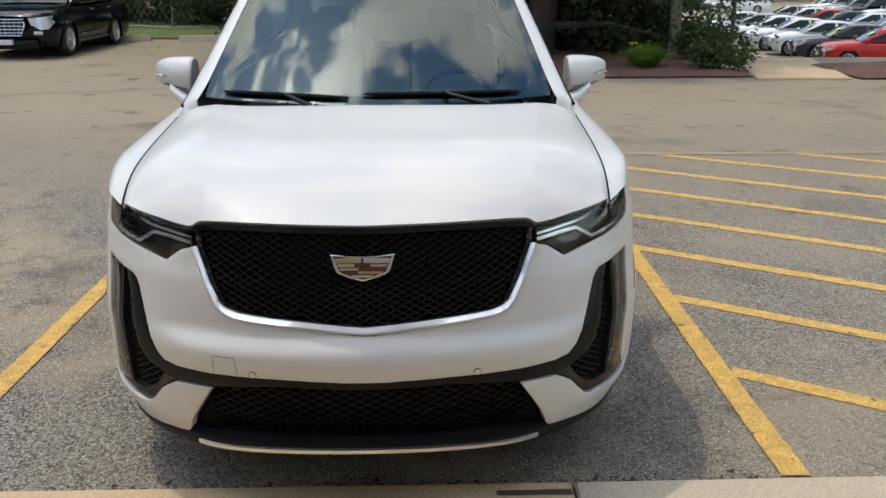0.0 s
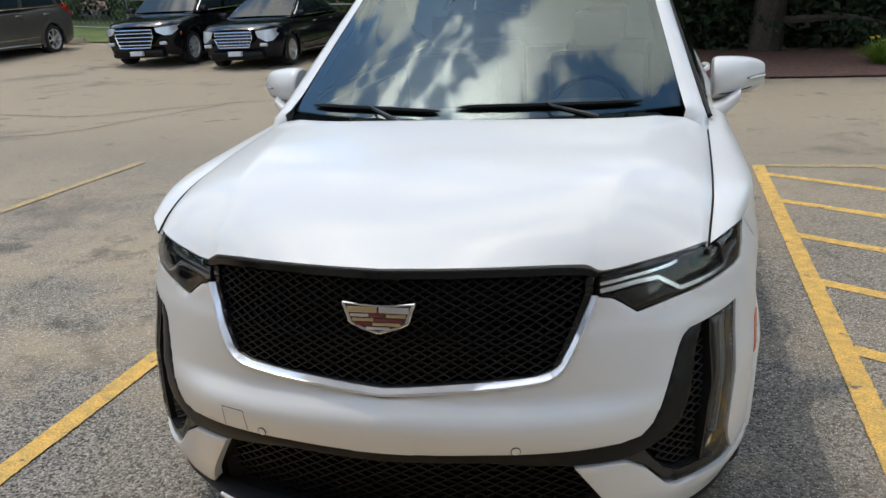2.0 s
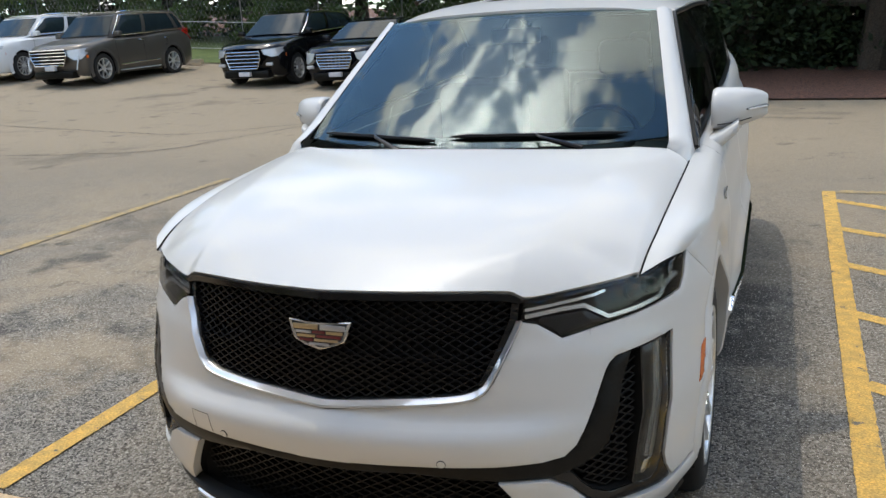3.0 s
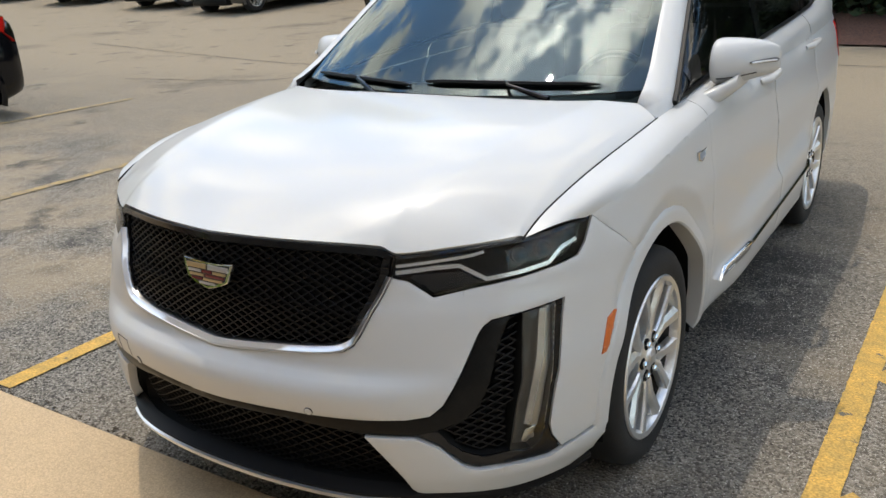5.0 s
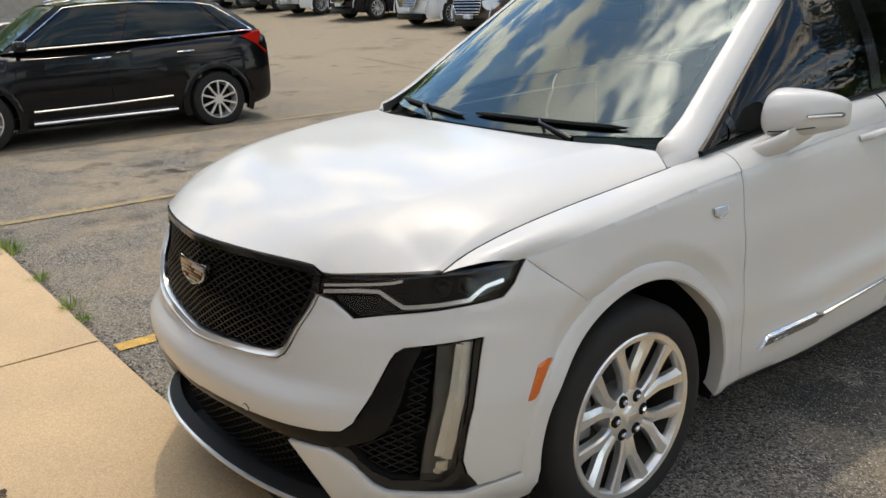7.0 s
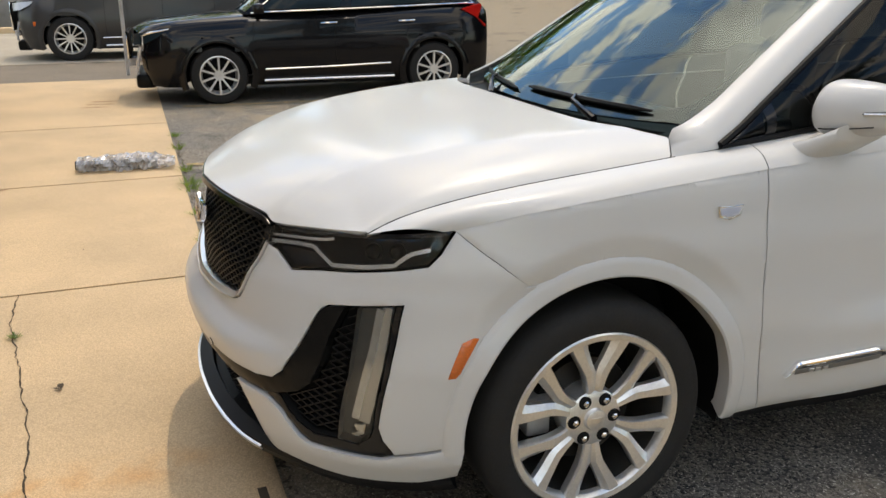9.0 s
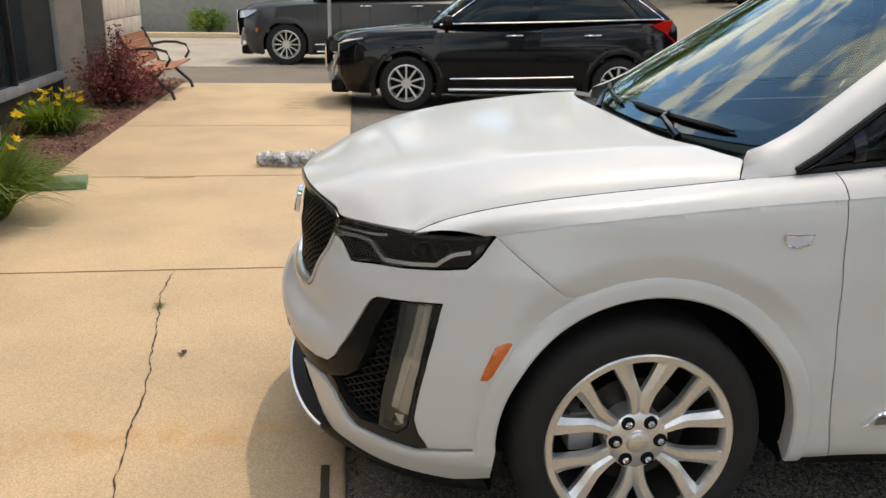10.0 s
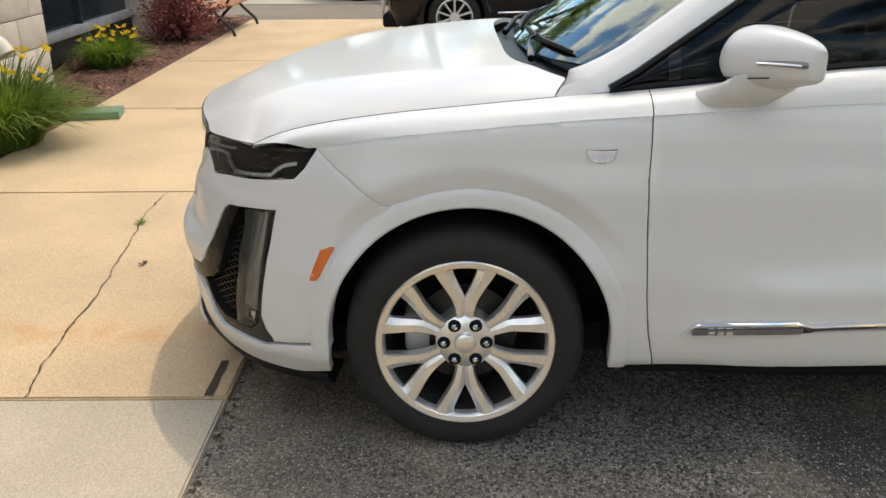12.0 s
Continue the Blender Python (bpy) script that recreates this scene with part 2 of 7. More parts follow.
M_BRIGHT = mat("bright_chrome", (0.80, 0.80, 0.80), rough=0.06, metal=1.0, vary=0.03)
M_ALLOY = mat("machined_alloy", (0.80, 0.80, 0.79), rough=0.30, metal=0.8, vary=0.1, scale=15, grain=0.05)
M_BARREL = mat("shade_dark_alloy", (0.085, 0.080, 0.074), rough=0.5, metal=0.6, vary=0.3)
M_RIMS = mat("bright_car_rims", (0.74, 0.74, 0.73), rough=0.25, metal=0.6, vary=0.1)
M_HOUSING = mat("grey_lamp_housing", (0.15, 0.145, 0.135), rough=0.4, vary=0.2, scale=20)
M_TAR = mat("crack_tar", (0.085, 0.075, 0.062), rough=0.9, vary=0.2)
M_DRIVE = mat("grey_drive_concrete", (0.40, 0.35, 0.275), rough=0.9, scale=0.8, grain=0.2, gscale=60, bump=0.3, dark=(0.32, 0.275, 0.215))
M_SHADOWBAND = mat("shadow_dark_concrete", (0.20, 0.165, 0.125), rough=0.95, scale=1.2, grain=0.25, gscale=60, bump=0.4)
M_CHIP = mat("bark_chip", (0.34, 0.17, 0.11), rough=0.95, scale=4, dark=(0.075, 0.04, 0.028))
M_RUBBER = mat("tyre_rubber", (0.0091, 0.0087, 0.0084), rough=0.8, vary=0.25, scale=14, grain=0.15, bump=0.2)
M_RED = mat("red_lamp_plastic", (0.45, 0.012, 0.01), rough=0.1, coat=0.6)
M_AMBER = mat("amber_reflector", (0.62, 0.13, 0.02), rough=0.2, coat=0.5, grain=0.2, gscale=300)
M_CREST_RED = mat("crest_red", (0.13, 0.018, 0.02), rough=0.25, coat=0.4)
M_CREST_GOLD = mat("crest_gold", (0.55, 0.42, 0.25), rough=0.3, metal=0.8)
M_CREST_SILVER = mat("crest_silver", (0.52, 0.52, 0.54), rough=0.3, metal=0.7)
M_CREST_GREY = mat("crest_blue_grey", (0.10, 0.11, 0.16), rough=0.3)
M_GLASS = glass_mat("windscreen_glass", (0.62, 0.80, 0.77), ior=1.62, sheen=(0.84, 0.98, 1.0))
M_TINT = glass_mat("tinted_privacy_glass", (0.14, 0.16, 0.16), ior=1.28)
M_LENS = glass_mat("clear_lamp_lens", (0.86, 0.88, 0.90), ior=1.42)
M_SMOKE = glass_mat("smoked_lamp_lens", (0.66, 0.66, 0.64), ior=1.45)
M_LED = mat("white_light_guide", (0.92, 0.92, 0.92), rough=0.22, metal=0.9)
M_CABIN = mat("dark_cabin_trim", (0.045, 0.046, 0.047), rough=0.8, grain=0.2, spec=0.15)
M_FRIT = mat("black_glass_border", (0.008, 0.008, 0.009), rough=0.5, vary=0.1, spec=0.2)
M_DASH = mat("grey_soft_dashboard", (0.13, 0.14, 0.14), rough=0.8, vary=0.2, grain=0.1, spec=0.1)
M_LEATHER = mat("pale_grey_leather", (0.30, 0.29, 0.27), rough=0.6, grain=0.1, bump=0.2)
M_DISC = mat("brake_disc_steel", (0.06, 0.056, 0.052), rough=0.5, metal=0.9, vary=0.3)
M_STONE = mat("pale_stone_block", (0.64, 0.56, 0.47), rough=0.9, scale=5, grain=0.12, gscale=60, bump=0.5, dark=(0.54, 0.47, 0.395), each=0.06)
M_MORTAR = mat("grey_mortar", (0.26, 0.24, 0.21), rough=0.95, grain=0.2)
M_MULCH = mat("brown_bark_mulch", (0.20, 0.092, 0.06), rough=0.95, scale=25, grain=0.5, gscale=60, bump=1.0, dark=(0.05, 0.027, 0.02))
M_GRASS = mat("mown_grass", (0.10, 0.135, 0.035), rough=0.9, scale=1.5, grain=0.4, gscale=60, bump=0.8, dark=(0.06, 0.09, 0.02))
M_LEAF = mat("green_leaf", (0.105, 0.19, 0.030), rough=0.5, scale=8, dark=(0.055, 0.11, 0.018), each=0.2)
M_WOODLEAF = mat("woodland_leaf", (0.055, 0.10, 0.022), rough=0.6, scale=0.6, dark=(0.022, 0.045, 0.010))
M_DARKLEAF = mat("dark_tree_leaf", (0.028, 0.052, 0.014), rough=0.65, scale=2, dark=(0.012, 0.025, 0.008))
M_REDLEAF = mat("purple_red_leaf", (0.29, 0.062, 0.060), rough=0.6, scale=8, dark=(0.13, 0.032, 0.034))
M_PETAL = mat("yellow_petal", (0.85, 0.56, 0.02), rough=0.5, scale=20)
M_BARK = mat("brown_bark", (0.07, 0.055, 0.042), rough=0.95, scale=9, grain=0.4, gscale=30, bump=1.0)
M_BENCH = mat("orange_brown_bench_slat", (0.40, 0.16, 0.075), rough=0.6, scale=12, grain=0.2, gscale=40)
M_IRON = mat("black_cast_iron", (0.02, 0.02, 0.021), rough=0.5)
M_PVC = mat("white_plastic_pipe", (0.58, 0.53, 0.44), rough=0.4, scale=10, vary=0.1)
M_GREENPLASTIC = mat("pale_green_plastic", (0.16, 0.27, 0.16), rough=0.5, vary=0.2)
M_GALV = mat("galvanised_steel", (0.50, 0.50, 0.49), rough=0.5, metal=0.4, vary=0.2)
M_PALEWOOD = mat("weathered_concrete_stop", (0.50, 0.42, 0.30), rough=0.9, grain=0.2, bump=0.4)
M_ROADGREY = mat("grey_wall_render", (0.30, 0.28, 0.25), rough=0.9, grain=0.15)
M_POLE = mat("weathered_concrete_pole", (0.20, 0.18, 0.15), rough=0.9, grain=0.15, bump=0.2)
M_CRACK = mat("dark_joint_filler", (0.06, 0.045, 0.03), rough=0.95)
M_RUST = mat("rusty_stain", (0.36, 0.215, 0.115), rough=0.9, scale=9)
M_BAG = mat("clear_crumpled_film", (0.74, 0.75, 0.78), rough=0.12, vary=0.5, scale=22, coat=0.8)
bag_n, bag_l = M_BAG.node_tree.nodes, M_BAG.node_tree.links
bag_mix, bag_clear = bag_n.new("ShaderNodeMixShader"), bag_n.new("ShaderNodeBsdfTransparent")
bag_mix.inputs[0].default_value = 0.52
bag_l.new(bag_clear.outputs[0], bag_mix.inputs[1])
bag_l.new(bag_n["Principled BSDF"].outputs[0], bag_mix.inputs[2])
bag_l.new(bag_mix.outputs[0], bag_n["Material Output"].inputs["Surface"])


# a band of rust has bled across one slab
rn_, rl_ = M_CONCRETE.node_tree.nodes, M_CONCRETE.node_tree.links
old_, co_, sx_ = rn_["Principled BSDF"].inputs["Base Color"].links[0].from_socket, rn_.new("ShaderNodeTexCoord"), rn_.new("ShaderNodeSeparateXYZ")
rl_.new(co_.outputs["Object"], sx_.inputs[0])
share_ = None
for axis_, lo_, hi_, soft_ in (("X", RUST[0], RUST[1], 0.10), ("Y", RUST[2], RUST[3], 0.25)):
    for edge_, turn_ in ((lo_, 1), (hi_, -1)):
        mr_ = rn_.new("ShaderNodeMapRange")
        mr_.interpolation_type = "SMOOTHSTEP"
        mr_.inputs["From Min"].default_value, mr_.inputs["From Max"].default_value = edge_ - turn_ * soft_, edge_ + turn_ * soft_
        rl_.new(sx_.outputs[axis_], mr_.inputs["Value"])
        if share_ is not None:
            tm_ = rn_.new("ShaderNodeMath")
            tm_.operation = "MULTIPLY"
            rl_.new(share_, tm_.inputs[0])
            rl_.new(mr_.outputs["Result"], tm_.inputs[1])
            share_ = tm_.outputs[0]
        else:
            share_ = mr_.outputs["Result"]
blot_, ramp_, both_, rust_ = rn_.new("ShaderNodeTexNoise"), rn_.new("ShaderNodeValToRGB"), rn_.new("ShaderNodeMath"), rn_.new("ShaderNodeMix")
blot_.inputs["Scale"].default_value, blot_.inputs["Detail"].default_value = 7, 6
ramp_.color_ramp.elements[0].position, ramp_.color_ramp.elements[1].position = 0.36, 0.68
both_.operation, rust_.data_type = "MULTIPLY", "RGBA"
rust_.inputs["B"].default_value = (0.52, 0.30, 0.135, 1)
rl_.new(co_.outputs["Object"], blot_.inputs["Vector"])
rl_.new(blot_.outputs["Fac"], ramp_.inputs[0])
rl_.new(ramp_.outputs["Color"], both_.inputs[0])
rl_.new(share_, both_.inputs[1])
rl_.new(both_.outputs[0], rust_.inputs["Factor"])
rl_.new(old_, rust_.inputs["A"])
# small pale and dark stones show in the worn surface
peb_, pr_, pm_ = rn_.new("ShaderNodeTexNoise"), rn_.new("ShaderNodeMapRange"), rn_.new("ShaderNodeMix")
peb_.inputs["Scale"].default_value, peb_.inputs["Detail"].default_value = 140, 4
pr_.inputs["From Min"].default_value, pr_.inputs["From Max"].default_value, pr_.inputs["To Min"].default_value, pr_.inputs["To Max"].default_value = 0.33, 0.67, 0.84, 1.16
pm_.data_type, pm_.blend_type = "RGBA", "MULTIPLY"
pm_.inputs["Factor"].default_value = 1
rl_.new(co_.outputs["Object"], peb_.inputs["Vector"])
rl_.new(peb_.outputs["Fac"], pr_.inputs["Value"])
rl_.new(rust_.outputs["Result"], pm_.inputs["A"])
rl_.new(pr_.outputs["Result"], pm_.inputs["B"])
rl_.new(pm_.outputs["Result"], rn_["Principled BSDF"].inputs["Base Color"])


def let_through(m, share, tint):
    """Leaves let some of the sunlight through."""
    n, l = m.node_tree.nodes, m.node_tree.links
    b, thin, mix = n["Principled BSDF"], n.new("ShaderNodeBsdfTranslucent"), n.new("ShaderNodeMixShader")
    thin.inputs[0].default_value = (*tint, 1)
    mix.inputs[0].default_value = share
    l.new(b.outputs[0], mix.inputs[1])
    l.new(thin.outputs[0], mix.inputs[2])
    l.new(mix.outputs[0], n["Material Output"].inputs["Surface"])


let_through(M_LEAF, 0.4, (0.30, 0.42, 0.05))
let_through(M_WOODLEAF, 0.25, (0.10, 0.17, 0.03))
let_through(M_REDLEAF, 0.3, (0.22, 0.06, 0.05))
let_through(M_PETAL, 0.3, (0.85, 0.60, 0.05))


# ---- building blocks ----
def link_mesh(name, verts, faces, material, parent=None, label="", smooth=35):
    me = bpy.data.meshes.new(name)
    me.from_pydata([tuple(v) for v in verts], [], faces)
    me.validate()
    if smooth:
        me.polygons.foreach_set("use_smooth", [True] * len(me.polygons))
        me.set_sharp_from_angle(angle=radians(smooth))
    me.materials.append(material)
    ob = new(name, me)
    if parent:
        ob.parent = parent
    return tagged(ob, label)


def part(name, bm, material, parent, label="", smooth=35):
    """Link a bmesh as one mesh object under a thing or under a part."""
    bmesh.ops.recalc_face_normals(bm, faces=bm.faces)
    me = bpy.data.meshes.new(name)
    bm.to_mesh(me)
    bm.free()
    if smooth:
        me.polygons.foreach_set("use_smooth", [True] * len(me.polygons))
        me.set_sharp_from_angle(angle=radians(smooth))
    me.materials.append(material)
    ob = new(name, me)
    if parent:
        ob.parent = parent
    return tagged(ob, label)


def thing(name, label, category, at=(0, 0, 0), rz=0.0, group="", kind=""):
    ob = new(name)
    ob.matrix_world = pose(*at, 0, 0, rz)
    return tagged(ob, label, category, group, kind)


def box(bm, lo, hi, bevel=0.0, m=None):
    """A block between two corners, with softened edges."""
    made = bmesh.ops.create_cube(bm, size=1)["verts"]
    size, mid = [h - l for l, h in zip(lo, hi)], [(h + l) / 2 for l, h in zip(lo, hi)]
    for v in made:
        v.co = Vector([c * s + o for c, s, o in zip(v.co, size, mid)])
        if m:
            v.co = m @ v.co
    if bevel:
        edges = list({e for v in made for e in v.link_edges})
        bmesh.ops.bevel(bm, geom=edges, offset=bevel, segments=2, affect="EDGES", profile=0.5)
    return bm


def tube(bm, pts, radius, sides=8, close=False):
    """A round bar along points; radius a number or one for each point."""
    pts = [Vector(p) for p in pts]
    rad = radius if isinstance(radius, (list, tuple)) else [radius] * len(pts)
    rings = []
    for i, p in enumerate(pts):
        d = (pts[min(i + 1, len(pts) - 1)] - pts[max(i - 1, 0)]).normalized()
        a = d.cross(Vector((0, 0, 1)))
        a = a.normalized() if a.length > 1e-3 else Vector((1, 0, 0))
        b = d.cross(a).normalized()
        rings.append([bm.verts.new(p + rad[i] * (a * math.cos(2 * math.pi * k / sides) + b * math.sin(2 * math.pi * k / sides))) for k in range(sides)])
    for r0, r1 in zip(rings, rings[1:]):
        for k in range(sides):
            bm.faces.new((r0[k], r0[(k + 1) % sides], r1[(k + 1) % sides], r1[k]))
    if len(pts) > 1:
        bm.faces.new(rings[0][::-1])
        bm.faces.new(rings[-1])
    return bm


def lathe(bm, profile, axis="x", n=64, m=None):
    """Turn a profile of (radius, height) round an axis."""
    rings = []
    for r, h in profile:
        ring = []
        for k in range(n):
            c, s = r * math.cos(2 * math.pi * k / n), r * math.sin(2 * math.pi * k / n)
            v = Vector((h, c, s)) if axis == "x" else Vector((c, s, h))
            ring.append(bm.verts.new(m @ v if m else v))
        rings.append(ring)
    for r0, r1 in zip(rings, rings[1:]):
        for k in range(n):
            bm.faces.new((r0[k], r0[(k + 1) % n], r1[(k + 1) % n], r1[k]))
    return bm


def sheet(name, fn, nu, nv, material, parent=None, label="", thick=0.0, smooth=35):
    """A curved sheet fn(u, v), u and v from 0 to 1; thick: it gets an edge turned inwards by that much along fn's side."""
    verts = [fn(i / nu, j / nv) for j in range(nv + 1) for i in range(nu + 1)]
    faces = [(j * (nu + 1) + i, j * (nu + 1) + i + 1, (j + 1) * (nu + 1) + i + 1, (j + 1) * (nu + 1) + i) for j in range(nv) for i in range(nu)]
    bm = bmesh.new()
    vs = [bm.verts.new(Vector(v)) for v in verts]
    for f in faces:
        bm.faces.new([vs[k] for k in f])
    if thick:
        bmesh.ops.recalc_face_normals(bm, faces=bm.faces)
        bm.normal_update()
        bmesh.ops.solidify(bm, geom=bm.faces[:], thickness=thick)
    return part(name, bm, material, parent, label, smooth)


def prism(bm, outline, depth, m):
    """A flat outline in x, y given a depth along z, set by the pose m."""
    lo = [bm.verts.new(m @ Vector((x, y, 0))) for x, y in outline]
    hi = [bm.verts.new(m @ Vector((x, y, depth))) for x, y in outline]
    bm.faces.new(lo[::-1])
    bm.faces.new(hi)
    for i in range(len(lo)):
        j = (i + 1) % len(lo)
        bm.faces.new((lo[i], lo[j], hi[j], hi[i]))
    return bm


def smooth01(t):
    t = min(max(t, 0.0), 1.0)
    return t * t * (3 - 2 * t)


# ---- the ground: one sheet, level by the car, rising a little to the back of the lot ----
def rise(x, y):
    """The lot climbs gently to the back and to one side; the sales lot lies lower behind its bank."""
    if y <= 0:
        return 0.0
    up = min(y, 24) * (0.0105 * smooth01((4 - x) / 10) + 0.0028 * min(40, max(0, -8 - x)))
    dip = -1.5 * smooth01((x - 6.5) / 3) * smooth01((y - 15.5) / 6)
    return up + dip + 0.02 * max(0, min(y, 112) - 50) * smooth01((x - 6) / 6)


def axis_steps(lo, hi, near, mid, far):
    out, v = [], lo
    while v < hi:
        out.append(v)
        v += near if abs(v) < 12 else mid if abs(v) < 45 else far
    return out + [hi]


gx, gy = axis_steps(-600, 600, 1.0, 2.5, 40), axis_steps(-400, 900, 1.0, 2.0, 40)
gv = [(x, y, rise(x, y)) for y in gy for x in gx]
gf = [(j * len(gx) + i, j * len(gx) + i + 1, (j + 1) * len(gx) + i + 1, (j + 1) * len(gx) + i) for j in range(len(gy) - 1) for i in range(len(gx) - 1)]
tagged(link_mesh("ground", gv, gf, M_ASPHALT), "worn grey-brown asphalt parking lot with dust and oil stains", "ground", kind="structure")

# painted lines, a thin coat on the asphalt
def stripe(name, a, b, width, label, z=0.0035, seed=1, material=None):
    """A worn painted line from a to b with ragged edges."""
    rnd = random.Random(seed)
    a, b = Vector(a), Vector(b)
    n = max(2, int((b - a).length / 0.025))
    d = (b - a).normalized()
    side = Vector((-d.y, d.x))
    verts, faces = [], []
    for i in range(n + 1):
        p = a + (b - a) * i / n
        for k in (-1, 1):
            q = p + side * k * (width / 2 + rnd.uniform(-0.0035, 0.002))
            verts.append((q.x, q.y, rise(q.x, q.y) + z))
        if i:
            faces.append((2 * i - 2, 2 * i - 1, 2 * i + 1, 2 * i))
    return tagged(link_mesh(name, verts, faces, material or M_YELLOW, smooth=0), label, "parking line", "parking lines", "structure")


LINES = [((1.49, -.80), (1.60, 4.95)), ((-1.655, -.78), (-1.58, 4.9)), ((-4.80, -.70), (-4.48, 4.9)), ((-8.36, -.45), (-7.75, 4.8)), ((-11.6, -.2), (-11.0, 4.9))]
for k, (a, b) in enumerate(LINES):
    stripe("parking_line", a, b, 0.105, "worn yellow painted parking line on asphalt" if k < 2 else "faded yellow parking line on asphalt", z=0.007, seed=k, material=M_YELLOW if k < 2 else M_FADED)
for k in range(9):
    y0 = 0.04 + 0.925 * k
    skip = max(0.0, (y0 - 4.93) / 0.66)
    reach = min(3.55, (y0 + 0.80) / 0.66)
    if skip < 3.3:
        stripe("hatch_line", (1.56 + skip, y0 - 0.66 * skip), (1.56 + reach, y0 - 0.66 * reach), 0.10, "worn yellow diagonal hatching line on asphalt", seed=40 + k)
stripe("hatch_line", (1.56, 4.96), (5.15, 4.93), 0.105, "faded yellow line closing the hatched bay", z=0.0052, seed=60, material=M_FADED)
stripe("parking_line", (5.15, 4.95), (5.1, -0.8), 0.105, "worn yellow painted parking line on asphalt", z=0.007, seed=61)

# the sidewalk: slabs with open joints, a little above the asphalt
JOINTS = [-11.5, -7.03, -4.30, -1.765, 0.688, 3.2, 5.8, 8.4]


def kerb_y(x):
    return -0.838 + 0.019 * max(0.0, -1.0 - x)


def bed_y(x):
    return -3.25 - 0.016 * max(0.0, -2.0 - x)


walkway = tagged(new("pavement"), "pale tan concrete sidewalk of jointed slabs", "sidewalk", kind="structure")
for x0, x1 in zip(JOINTS, JOINTS[1:]):
    bm = bmesh.new()
    g = 0.006
    pts = [(x0 + g, bed_y(x0)), (x1 - g, bed_y(x1)), (x1 - g, kerb_y(x1)), (x0 + g, kerb_y(x0))]
    prism(bm, pts, 0.14, pose(0, 0, -0.115))
    bmesh.ops.bevel(bm, geom=[e for e in bm.edges if all(v.co.z > 0 for v in e.verts)], offset=0.007, segments=2, affect="EDGES")
    part("slab", bm, M_CONCRETE if x0 < .65 else M_PALESLAB, walkway)
link_mesh("joint_bed", [(-11.4, -3.38, 0), (-1.84, -3.24, 0), (8.4, -3.24, 0), (8.4, -0.85, 0), (-1.84, -0.84, 0), (-11.4, -0.66, 0)], [(0, 1, 2, 3, 4, 5)], M_CRACK, walkway, smooth=0).location.z = 0.006


# ---- the white SUV: its skin as one smooth shell, cut into panels ----
from mathutils import geometry


def pchip(xs, ys):
    """A smooth curve through a few heights, without overshoot."""
    xs, ys = np.array(xs, float), np.array(ys, float)
    h, d = np.diff(xs), np.diff(ys) / np.diff(xs)
    m = np.zeros(len(xs))
    m[0], m[-1] = d[0], d[-1]
    for i in range(1, len(xs) - 1):
        if d[i - 1] * d[i] > 0:
            w1, w2 = 2 * h[i] + h[i - 1], h[i] + 2 * h[i - 1]
            m[i] = (w1 + w2) / (w1 / d[i - 1] + w2 / d[i])
    def f(x):
        x = min(max(x, xs[0]), xs[-1])
        i = min(max(int(np.searchsorted(xs, x)) - 1, 0), len(xs) - 2)
        t = (x - xs[i]) / h[i]
        return float((1 + 2 * t) * (1 - t) ** 2 * ys[i] + t * (1 - t) ** 2 * h[i] * m[i] + t * t * (3 - 2 * t) * ys[i + 1] - t * t * (1 - t) * h[i] * m[i + 1])
    return f
NOSE = pchip([.20, .27, .36, .47, .568, .588, .640, .69, .78, .83, .93, 1.0], [-.925, -.955, -.970, -.986, -1.004, -1.000, -.956, -.951, -.934, -.914, -.894, -.874])
HALF = pchip([.20, .27, .33, .42, .55, .60, .75, .85, .95, 1.03, 1.10, 1.15], [.919, .939, .969, .976, .982, .986, .980, .980, .966, .956, .936, .914])
CORNER = pchip([.20, .27, .36, .47, .60, .69, .78, .83, .93, 1.0], [-.925, -.960, -.978, -.984, -.974, -.955, -.936, -.915, -.895, -.875])
DEEP, BOW, END = 0.85, 2.5, 0.60
AX, AZ = 0.016, 0.390
